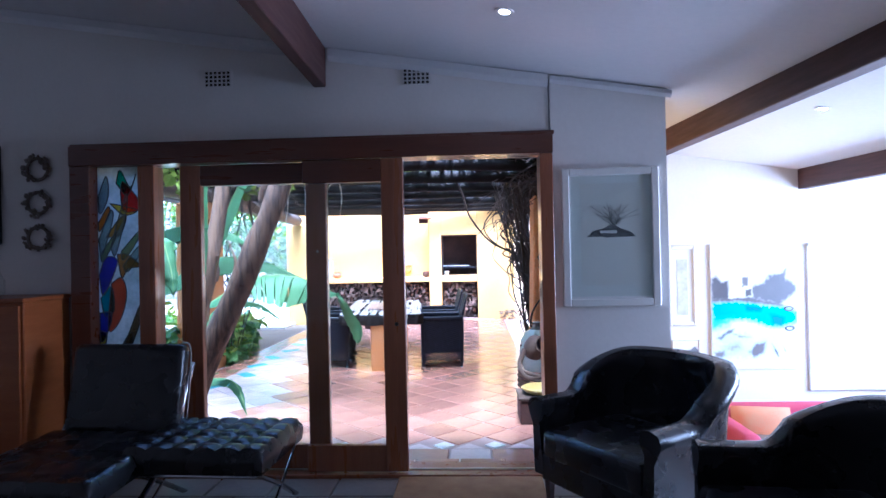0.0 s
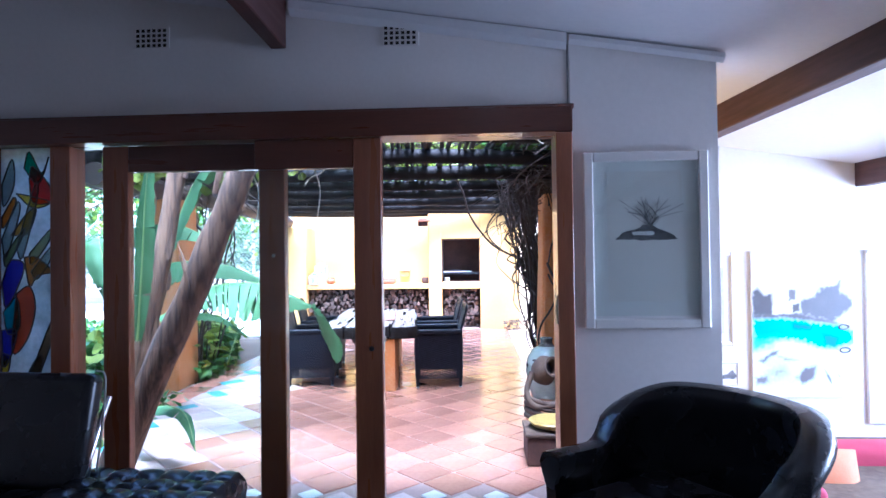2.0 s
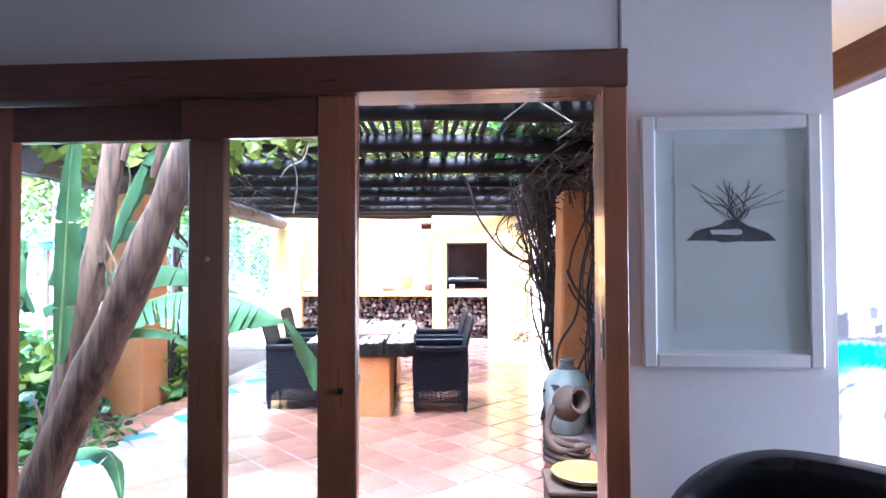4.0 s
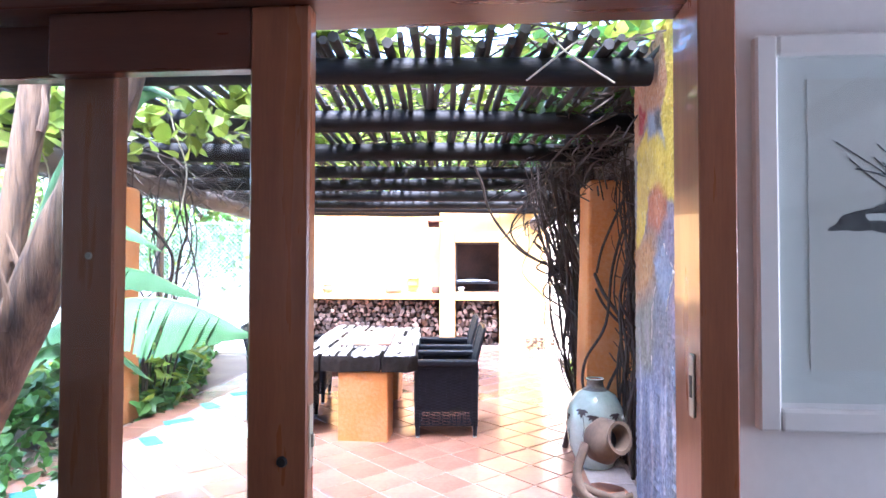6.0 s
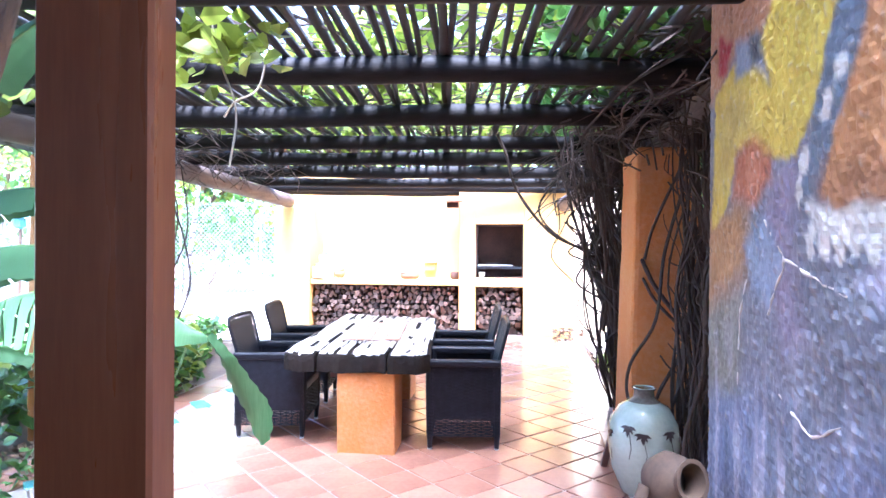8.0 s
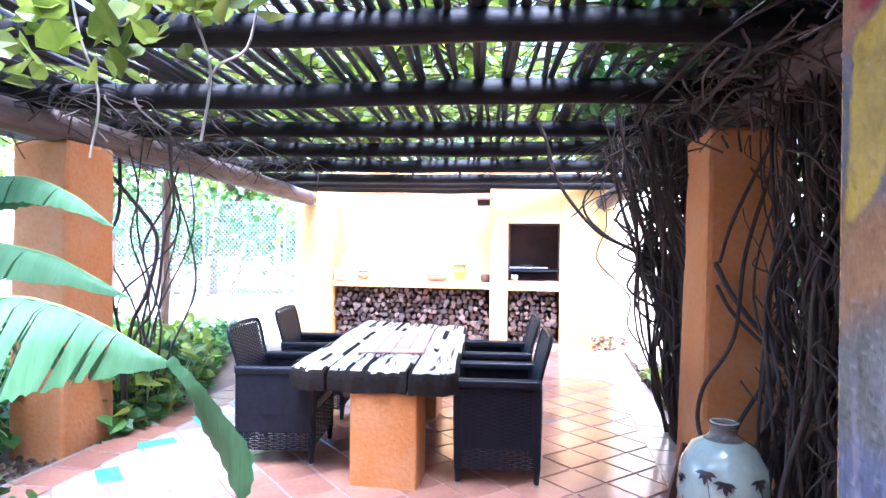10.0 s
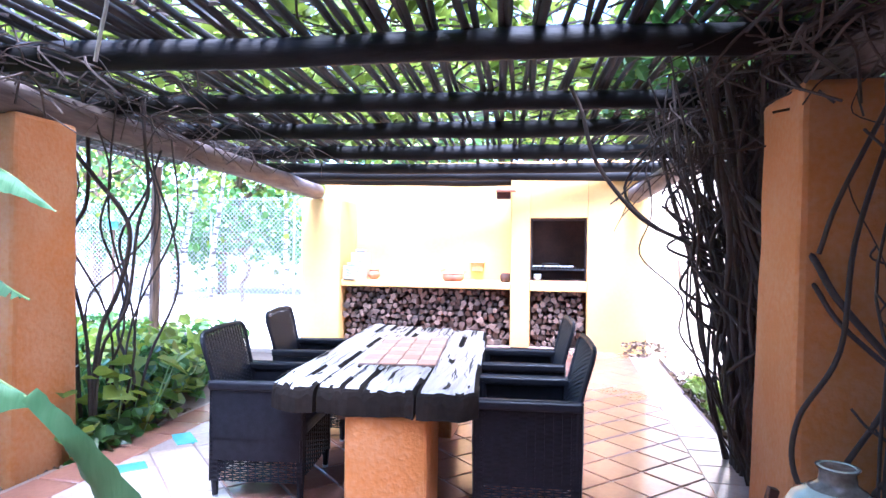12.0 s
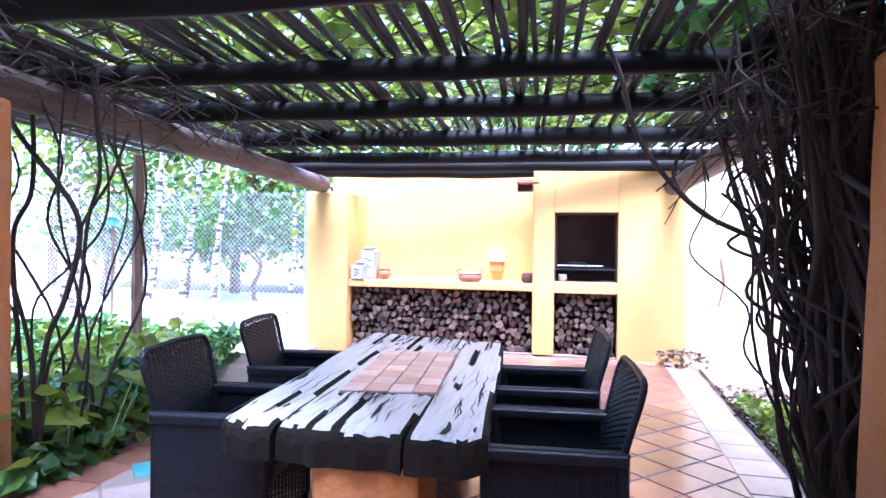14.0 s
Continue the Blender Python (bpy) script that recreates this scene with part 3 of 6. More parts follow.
def column(name, x0, y0, x1, y1, h, flare, label):
    bm = box(x0, y0, -0.1, x1, y1, h, 0.03, 2)
    bmesh.ops.subdivide_edges(bm, edges=[e for e in bm.edges if abs(e.verts[0].co.z - e.verts[1].co.z) > 0.5], cuts=12, use_grid_fill=True)
    cx, cy = (x0 + x1) / 2, (y0 + y1) / 2
    for v in bm.verts:
        k = 1 + flare * (1 - max(0, v.co.z) / h)
        v.co.x, v.co.y = cx + (v.co.x - cx) * k, cy + (v.co.y - cy) * (1 + (k - 1) * 0.5)
        v.co += 0.012 * noise.noise_vector(v.co * 4)
    return structure(name, bm, ORANGE, label, "column")


column("column_left", -3.20, 9.86, -2.765, 10.34, 2.19, 0.05, "rough orange plastered garden column")
column("column_right", 1.42, 9.77, 1.84, 10.30, 2.16, 0.24, "rough orange plastered column wrapped in vines")


def round_log(name, pts, r, mat, label, cat, group, wob=0.012, seg=12):
    line = bend(pts, 10)
    bm = tube(line, [r * (1 + 0.08 * noise.noise(Vector((p.x * 1.7, p.y * 1.7, r * 50)))) for p in line], seg)
    shaken(bm, wob, 1.3, r * 31)
    return tagged(part(name, bm, mat, None, "", 40), label, cat, group)


round_log("bearer_log", [(-2.80, 8.4, 2.28), (-2.90, 10.5, 2.28), (-3.02, 13, 2.26), (-3.22, 15.35, 2.24)], 0.11, LOG, "thick weathered log bearing the pergola poles", "log", "pergola bearers")
round_log("bearer_log", [(1.70, 8.0, 2.30), (1.72, 10, 2.30), (1.60, 12.8, 2.26), (1.38, 15.38, 2.17)], 0.12, LOG, "thick weathered log bearing the pergola poles", "log", "pergola bearers")
POLES = (7.69, 8.77, 9.86, 11.00, 11.96, 13.20, 14.40, 15.20, 15.75)
for i, y in enumerate(POLES):
    k = 0.09
    x0, x1 = -3.45 - 0.1 * (i % 3), (1.415 if i == 0 else 1.95 if i < 7 else 1.6)
    round_log("pergola_pole", [(x0, y + k * (x0 + 0.5), 2.44), (-1.2, y - k * 0.7, 2.42 + 0.012 * (i % 2)), (0.3, y + k * 0.8, 2.43), (x1, y + k * (x1 + 0.5), 2.43)], 0.068 + 0.006 * (i % 3), BLACKPOLE, "black tarred round pole of the pergola", "pole", "pergola poles", 0.012, 10)


# ---- table ----
def table():
    t = thing("dining_table", (0, 0, 0), "rustic table of cracked railway sleepers on plaster plinths", "table")
    rr = random.Random(9)
    A, B, C, D = Vector((-1.06, 9.71)), Vector((0.01, 9.70)), Vector((-1.285, 12.19)), Vector((-0.215, 11.96))
    cuts = [0.0, 0.235, 0.465, 0.725, 1.0]
    for i in range(4):
        u0, u1 = cuts[i] + 0.003, cuts[i + 1] - 0.003
        n, m = 64, 14
        steps = [0.0, 0.004, 0.010, 0.018, 0.028] + [0.028 + 0.972 * k / (n - 4) for k in range(1, n - 3)]
        bm = bmesh.new()
        e0, e1 = rr.uniform(-0.012, 0.012), rr.uniform(-0.06, 0.04)
        grid = []
        for j in range(n + 1):
            v = steps[j]
            row = []
            for k in range(m + 1):
                u = u0 + (u1 - u0) * k / m
                edge = 0.012 * noise.noise(Vector((v * 9, i * 7.3, 0.3 if k == 0 else 5.1))) if k in (0, m) else 0
                p = (A.lerp(B, u + edge)).lerp(C.lerp(D, u + edge), v)
                p.y += (e0 * (1 - v) + e1 * v) + (0.008 * noise.noise(Vector((u * 30, i, v))) if j in (0, n) else 0)
                corner = max(0.0, (u - 0.86) / 0.14) ** 2 * 0.12 + max(0.0, (0.10 - u) / 0.10) ** 2 * 0.05
                p.y += corner * max(0.0, 1 - v * 5) + 0.03 * noise.noise(Vector((u * 11, 3.3, i))) * max(0.0, 1 - v * 12)
                groove = noise.noise(Vector((u * 34, v * 2.6, i * 3.1)))
                z = 0.715 - 0.014 * max(0, groove - 0.22) / 0.3 + 0.003 * noise.noise(Vector((u * 20, v * 8, 2)))
                if k in (0, m) or j in (0, n):
                    z -= 0.018 if j == n else 0.012
                z -= (0.052, 0.026, 0.012, 0.004)[j] * (1 + 0.7 * noise.noise(Vector((u * 26, 1.7, j * 0.4)))) if j < 4 else 0
                row.append(bm.verts.new((p.x, p.y, z)))
            grid.append(row)
        for j in range(n):
            for k in range(m):
                bm.faces.new((grid[j][k], grid[j][k + 1], grid[j + 1][k + 1], grid[j + 1][k]))
        edge = [grid[0][k] for k in range(m + 1)] + [grid[j][m] for j in range(1, n + 1)] + [grid[n][k] for k in range(m - 1, -1, -1)] + [grid[j][0] for j in range(n - 1, 0, -1)]
        low = [bm.verts.new((v.co.x, v.co.y, 0.575 + 0.02 * noise.noise(v.co * 5))) for v in edge]
        for a in range(len(edge)):
            b = (a + 1) % len(edge)
            bm.faces.new((edge[b], edge[a], low[a], low[b]))
        bm.faces.new(low)
        bmesh.ops.recalc_face_normals(bm, faces=bm.faces)
        # side faces darker: weathering plus shade put into the colour
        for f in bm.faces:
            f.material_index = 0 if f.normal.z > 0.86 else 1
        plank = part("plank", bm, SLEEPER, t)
        plank.data.materials.append(SLEEPER_SHADE)
        # long splits in the timber
        for c in range(34 if i in (1, 2) else 20):
            u, v = rr.uniform(u0 + 0.012, u1 - 0.012), rr.choice((rr.uniform(0.0, 0.3), rr.uniform(0.0, 0.9), rr.uniform(0.75, 0.9)))
            ln, w = rr.uniform(0.03, 0.22), rr.choice((rr.uniform(0.002, 0.006), rr.uniform(0.002, 0.007), rr.uniform(0.006, 0.017)))
            bm = bmesh.new()
            left, right = [], []
            for s in range(9):
                q = min(0.985, v + ln * s / 8)
                p = A.lerp(B, u).lerp(C.lerp(D, u), max(0.030, q))
                x = p.x + 0.018 * noise.noise(Vector((q * 22, c * 3.7, i * 5)))
                hw = w * (math.sin(math.pi * (s + 0.35) / 8.7)) * (0.7 + 0.6 * abs(noise.noise(Vector((q * 50, c, 1)))))
                left.append(bm.verts.new((x - hw, p.y, 0.7185)))
                right.append(bm.verts.new((x + hw, p.y, 0.7185)))
            for s in range(8):
                bm.faces.new((left[s], right[s], right[s + 1], left[s + 1]))
            part("split", bm, CRACK, plank)
    for y0, label in ((9.735, ""), (11.27, "")):
        dx = -(y0 - 9.7) * 0.10
        part("plinth", shaken(box(-0.652 + dx, y0, -0.02, -0.232 + dx, y0 + 0.30, 0.575, 0.015, 2), 0.006, 5), ORANGE, t, "orange plastered table plinth")
    part("underframe", box(-0.74, 9.86, 0.51, -0.40, 11.5, 0.57, m=pose(0, 0, 0)), BEAMWOOD, t)
    return t


table()


def tile_inset():
    s = thing("tile_trivet", (-0.545, 10.30, 0.7045), "terracotta tile panel laid on the table", "trivet", "", 7.0)
    part("backing", box(-0.235, 0, 0, 0.235, 1.07, 0.012, 0.003), GROUT, s)
    for i in range(4):
        for j in range(7):
            part("tile", box(-0.230 + i * 0.1155, 0.006 + j * 0.1515, 0.012, -0.230 + i * 0.1155 + 0.111, 0.006 + j * 0.1515 + 0.147, 0.021, 0.003), ROSETILE if (i + j) % 2 else PALEROSE, s)


tile_inset()


# ---- wicker chairs ----
def weave(w, h, pitch=0.0125, ribs=14, amp=0.005, top=None):
    """Flat strands in and out of upright ribs, in the x-z plane."""
    bm = bmesh.new()
    rows = int(h / pitch)
    for r in range(rows):
        z = (r + 0.5) * pitch
        prev = None
        n = ribs * 2
        for k in range(n + 1):
            x = -w / 2 + w * k / n
            y = amp * (1 if (k // 2 + r) % 2 else -1) if k % 2 == 0 else 0.0
            zz = z + (top(x) - h) * (z / h) if top else z
            a, b = bm.verts.new((x, y, zz - pitch * 0.40)), bm.verts.new((x, y, zz + pitch * 0.40))
            if prev:
                bm.faces.new((prev[0], a, b, prev[1]))
            prev = (a, b)
    for k in range(ribs + 1):
        x = -w / 2 + w * k / ribs
        t = top(x) if top else h
        add_box(bm, x - 0.004, -0.003, 0, x + 0.004, 0.003, t)
    return bm


def wicker_chair():
    c = thing("wicker_armchair", (0, 0, 0), "dark woven wicker armchair pulled up to the table", "chair", "chairs round the table")
    W, D, S, AH, BH = 0.56, 0.54, 0.42, 0.655, 0.92
    top = lambda x: (BH - AH + 0.16) - 0.22 * x * x
    tilt = pose(0, D / 2 - 0.045, AH - 0.16, -11, 0, 0)
    back = part("backrest", weave(W - 0.06, BH - AH + 0.16, 0.0125, 15, 0.005, top), WICKER, c, m=tilt)
    part("back_inner", box(-W / 2 + 0.035, 0.007, 0.0, W / 2 - 0.035, 0.013, BH - AH + 0.135, 0.004), WICKER, back)
    part("back_rim", tube(bend([(-W / 2 + 0.01, 0, -0.05), (-W / 2 + 0.015, 0, 0.2), (-W / 2 + 0.02, 0, top(0.25) - 0.01), (-0.12, 0, top(0.12) + 0.012), (0.12, 0, top(0.12) + 0.012), (W / 2 - 0.02, 0, top(0.25) - 0.01), (W / 2 - 0.015, 0, 0.2), (W / 2 - 0.01, 0, -0.05)], 5), 0.0135, 8), WICKER, back)
    part("seat", box(-W / 2 + 0.04, -D / 2, S - 0.07, W / 2 - 0.04, D / 2 - 0.05, S, 0.02, 2), WICKER, c)
    for s in (-1, 1):
        arm = part("armrest", box(s * W / 2 - 0.036, -D / 2 - 0.01, AH - 0.05, s * W / 2 + 0.036, D / 2, AH, 0.016, 3), WICKER, c)
        part("arm_braid", tube([(s * (W / 2 + 0.02), -D / 2, AH - 0.004), (s * (W / 2 + 0.02), D / 2, AH - 0.004)], 0.008, 6), WICKER, arm)
        part("arm_panel", weave(D - 0.02, AH - 0.05 - 0.10, 0.0125, 12), WICKER, c, m=pose(s * (W / 2 + 0.012), 0, 0.10, 0, 0, 90))
        part("arm_inner", box(s * W / 2 - 0.024, -D / 2 + 0.01, 0.34, s * W / 2 - 0.004, D / 2 - 0.03, AH - 0.05), WICKER, c)
        part("arm_inner", box(s * W / 2 - 0.02, -D / 2 + 0.02, 0.22, s * W / 2 - 0.004, D / 2 - 0.03, 0.34), WICKER, c)
    part("front_apron", weave(W - 0.05, S - 0.07 - 0.12, 0.0125, 12), WICKER, c, m=pose(0, -D / 2 + 0.01, 0.12))
    part("back_panel", weave(W - 0.02, AH - 0.14 - 0.08, 0.0125, 14), WICKER, c, m=pose(0, D / 2 - 0.02, 0.10))
    for sx in (-1, 1):
        for sy in (-1, 1):
            x, y = sx * (W / 2 - 0.03), sy * (D / 2 - 0.035)
            leg = part("leg", tube([(x + sx * 0.018, y + sy * 0.012, AH - 0.03), (x + sx * 0.018, y + sy * 0.012, 0.40), (x + sx * 0.012, y + sy * 0.01, 0.12), (x + sx * 0.008, y + sy * 0.008, 0.0)], [0.028, 0.028, 0.024, 0.016], 8), WICKER, c)
            part("foot_cap", tube([(x + sx * 0.008, y + sy * 0.008, 0.012), (x + sx * 0.008, y + sy * 0.008, -0.004)], 0.017, 8), STEEL, leg)
    for o in [back, *back.children]:
        for v in o.data.vertices:
            v.co.x *= 1 + 0.26 * max(0.0, v.co.z - 0.12)
            v.co.y += 0.10 * max(0.0, v.co.z - 0.10) ** 1.5
    for o in c.children:
        if o.name.split(".")[0] in ("backrest", "arm_panel", "front_apron", "back_panel"):
            o["kind"] = "stuff"
    return c


ch = wicker_chair()
# chair backs face away from the table; the front of the model looks along -y
ch.matrix_basis = pose(0.215, 10.18, 0.002, 0, 0, -85)
copy_thing(ch, pose(0.13, 11.14, 0.002, 0, 0, -84))
copy_thing(ch, pose(-1.285, 10.24, 0.002, 0, 0, 97))
copy_thing(ch, pose(-1.43, 11.25, 0.002, 0, 0, 98))


# ---- pergola cover ----
rp = random.Random(21)


def slat_mesh(k, L):
    """A crooked branch laid along y."""
    r = random.Random(100 + k)
    n = 16
    pts, rad = [], []
    ph, a = r.uniform(0, 9), r.uniform(0.01, 0.03)
    for i in range(n + 1):
        y = L * i / n
        pts.append((a * math.sin(ph + y * 1.7) + 0.02 * noise.noise(Vector((y * 1.3, k * 4.1, 0))), y, 0.01 * noise.noise(Vector((y * 2, k, 7)))))
        rad.append(r.uniform(0.85, 1.15) * (0.0175 + 0.004 * (k % 3)) * (1 - 0.25 * i / n))
    return mesh_of(tube(pts, rad, 6), "slat", SLAT, 60)


SLATS = [slat_mesh(k, 6.9) for k in range(12)]
pg = thing("pergola_cover", (0, 0, 2.525), "dark crooked branches laid close across the pergola poles", "pergola")
x, k = -4.4, 0
while x < 2.45:
    part("slat", SLATS[k % 12], None, pg, m=pose(x, 7.50 + rp.uniform(-0.12, 0.10) + 0.09 * (x + 0.5), rp.uniform(-0.01, 0.015), 0, rp.uniform(0, 360), rp.uniform(3.5, 7.0)))
    x += rp.uniform(0.052, 0.084)
    k += 1


def leaf_shape(bm, at, size, normal, spin, lobes=False, fold=0.2):
    """One small leaf, creased along its rib."""
    q = normal.to_track_quat("Z", "Y").to_matrix()
    c, s = math.cos(spin), math.sin(spin)
    out = []
    prof = ((0, 0), (0.42, 0.28), (0.40, 0.62), (0, 1.0), (-0.40, 0.62), (-0.42, 0.28))
    for u, v in prof:
        z = fold * abs(u) - 0.18 * v * v
        x, y = u * c - (v - 0.4) * s, u * s + (v - 0.4) * c
        out.append(bm.verts.new(at + q @ Vector((x, y, z)) * size))
    bm.faces.new((out[0], out[1], out[2], out[3]))
    bm.faces.new((out[0], out[3], out[4], out[5]))


def fast_mesh(name, mat, build):
    bm = bmesh.new()
    build(bm)
    return mesh_of(bm, name, mat)


def rand_normal(r, up=0.6):
    return Vector((r.gauss(0, 1), r.gauss(0, 1), abs(r.gauss(0, 1)) + up)).normalized()


def canopy(bm):
    r = random.Random(5)
    for i in range(14500):
        x, y = r.uniform(-4.2, 2.4), r.uniform(6.9, 14.3)
        d = noise.noise(Vector((x * 0.9, y * 0.9, 4)))
        if d < -0.16 or (-2.3 < x < -0.4 and y < 9.0) or (y < 7.7 and (i % 5 > 0 or abs(x) > 3)):
            continue
        leaf_shape(bm, Vector((x, y, r.uniform(2.58, 2.98))), r.uniform(0.07, 0.15), rand_normal(r), r.uniform(0, 6.28))


def front_leaves(bm):
    r = random.Random(15)
    for i in range(1500):
        p = Vector((r.uniform(-0.5, 1.75), r.uniform(6.85, 8.0), r.uniform(2.56, 3.0)))
        if noise.noise(p * 1.7) > -0.2:
            leaf_shape(bm, p, r.uniform(0.06, 0.12), rand_normal(r), r.uniform(0, 6.28))


tagged(part("creeper_front", fast_mesh("creeper_front", LEAF, front_leaves), None), "light green creeper leaves over the first pole", "creeper", "", "stuff")
part("vine_leaf_canopy", fast_mesh("canopy", LEAF, canopy), None)
tagged(bpy.data.objects["vine_leaf_canopy"], "bright green vine leaves over the pergola", "vine leaves", "", "stuff")


def twigs(bm):
    r = random.Random(8)
    for i in range(850):
        x, y = r.uniform(-4.0, 2.1), r.uniform(7.3, 14.2)
        a, L = r.uniform(0, math.tau), r.uniform(0.4, 1.3)
        if i < 240:
            x, y = r.choice((r.uniform(-4.0, -2.0), r.uniform(0.7, 2.1), r.uniform(-3, 2))), r.uniform(7.3, 12.5)
        p = Vector((x, y, r.uniform(2.50, 2.74)))
        q = p + Vector((math.cos(a) * L, math.sin(a) * L, r.uniform(-0.05, 0.12)))
        mid = (p + q) / 2 + Vector((r.gauss(0, 0.15), r.gauss(0, 0.15), r.uniform(-0.03, 0.12)))
        q.y, mid.y = max(q.y, 7.0), max(mid.y, 7.0)
        rad = r.uniform(0.003, 0.009)
        add_tube(bm, bend([p, mid, q], 4), rad, 4, False)


tagged(part("vine_twigs", fast_mesh("twigs", VINE, twigs), None), "tangle of bare brown vine twigs on the pergola", "twigs", "", "stuff")


# ---- hanging vines ----
def vine_line(r, a, b, sag, wob, n=4):
    a, b = Vector(a), Vector(b)
    pts = [a]
    for i in range(1, n):
        t = i / n
        pts.append(a.lerp(b, t) + Vector((r.gauss(0, wob), r.gauss(0, wob), -sag * math.sin(math.pi * t))))
    pts.append(b)
    return bend(pts, 5)


def vine(name, stems, label, seed):
    r = random.Random(seed)
    v = thing(name, (0, 0, 0), label, "vine")
    for a, b, rad, sag, wob in stems:
        line = vine_line(r, a, b, sag, wob, r.choice((3, 4, 5, 6)))
        n = len(line)
        part("stem", tube(line, [rad * (1.15 - 0.35 * i / n) for i in range(n)], 6), VINE, v, smooth=70)
    return v


rv = random.Random(12)
stems = []
for i in range(96):  # behind the right column
    base = (rv.uniform(1.50, 1.78), rv.uniform(10.6, 11.3), rv.uniform(-0.05, 0.02))
    hip = rv.random()
    topx = 1.85 - 0.95 * hip ** 2.4
    stems.append((base, (topx, rv.uniform(10.3, 11.6), 2.50), rv.choice((rv.uniform(0.005, 0.010), rv.uniform(0.008, 0.018))), rv.uniform(-0.05, 0.10), 0.075))
for i in range(18):  # loose loops on the left of that bunch
    zz = rv.uniform(0.35, 1.5)
    stems.append(((rv.uniform(1.30, 1.55), rv.uniform(10.6, 11.2), zz), (rv.uniform(0.95, 1.45), rv.uniform(10.5, 11.5), rv.uniform(1.7, 2.45)), rv.uniform(0.006, 0.013), rv.uniform(0.0, 0.15), 0.10))
vine("climbing_vine", stems, "thick bundle of bare brown climbing vine stems", 3)
stems = []
for i in range(120):  # between the mural wall and the right column
    base = (rv.uniform(1.58, 2.2), rv.uniform(9.0, 9.6), -0.05)
    stems.append((base, (rv.uniform(1.56, 2.3), rv.uniform(8.9, 9.6), 2.52), rv.choice((rv.uniform(0.005, 0.011), rv.uniform(0.005, 0.012), rv.uniform(0.010, 0.020))), 0, 0.075))
vine("climbing_vine", stems, "brown vine stems twisting up between wall and column", 5)
v = thing("hanging_vine", (0, 0, 0), "long thin vine hanging in a curve from the pergola", "vine")
part("stem", tube(bend([(0.44, 10.9, 2.48), (0.52, 10.95, 2.30), (0.62, 11.0, 1.98), (0.90, 11.0, 1.62), (1.22, 11.0, 1.44), (1.50, 11.0, 1.20), (1.62, 11.0, 0.6)], 6), 0.014, 6), VINE, v, smooth=70)
part("stem", tube(bend([(1.72, 9.66, 1.95), (1.58, 9.66, 1.45), (1.52, 9.64, 1.0), (1.36, 9.62, 0.72), (1.34, 9.60, 0.5), (1.45, 9.55, 0.32), (1.62, 9.5, 0.18)], 6), 0.011, 6), VINE, v, smooth=70)
part("stem", tube(bend([(1.36, 10.75, 1.85), (1.43, 10.2, 1.58), (1.455, 9.78, 1.40), (1.54, 9.70, 1.20), (1.75, 9.60, 0.92), (2.0, 9.62, 0.80)], 6), 0.015, 6), VINE, v, smooth=70)
part("stem", tube(bend([(1.40, 10.70, 1.62), (1.44, 10.2, 1.45), (1.46, 9.78, 1.28), (1.55, 9.70, 1.10), (1.8, 9.60, 0.84)], 6), 0.011, 6), VINE, v, smooth=70)
part("stem", tube(bend([(1.85, 9.6, 2.4), (1.66, 9.58, 2.0), (1.50, 9.62, 1.62), (1.46, 9.70, 1.40)], 6), 0.010, 6), VINE, v, smooth=70)
stems = []
for i in range(8):
    y = rv.uniform(10.0, 11.6)
    lean = 0.35 * (11.0 - y)
    stems.append(((-2.95 + rv.uniform(-0.15, 0.12), 11.0 - lean * 0.6 + rv.uniform(-0.3, 0.3), 0.0), (-2.85 + rv.uniform(-0.12, 0.12), y, rv.uniform(2.2, 2.5)), rv.uniform(0.005, 0.012), rv.uniform(-0.1, 0.1), 0.15))
v = vine("hanging_vine", stems, "bare vine stems hanging from the log into the bed", 7)

for pts, w in (([(-3.26, 10.6, 2.42), (-3.08, 10.6, 2.12), (-2.87, 10.58, 1.90), (-2.63, 10.6, 1.62), (-2.60, 10.62, 1.40), (-2.68, 10.6, 1.06), (-2.82, 10.6, 0.75), (-2.90, 10.6, 0.02)], 0.017),
               ([(-2.50, 10.6, 2.42), (-2.48, 10.62, 2.08), (-2.44, 10.6, 1.77), (-2.52, 10.6, 1.53), (-2.60, 10.6, 0.97), (-2.80, 10.6, 0.65), (-2.86, 10.6, 0.0)], 0.012),
               ([(-2.52, 10.66, 2.45), (-2.51, 10.66, 2.1), (-2.41, 10.63, 1.8), (-2.47, 10.66, 1.5), (-2.75, 10.7, 1.25), (-2.98, 10.66, 0.98), (-2.9, 10.62, 0.4)], 0.008),
               ([(-2.94, 10.6, 2.40), (-2.95, 10.62, 1.74), (-3.07, 10.6, 1.43), (-3.02, 10.6, 0.77), (-2.95, 10.6, 0.0)], 0.015),
               ([(-3.05, 10.5, 2.40), (-3.12, 10.5, 1.9), (-3.0, 10.5, 1.3), (-2.88, 10.55, 0.75), (-2.88, 10.6, 0.02)], 0.013)):
    part("stem", tube(bend(pts, 6), w, 7), VINE, v, smooth=70)


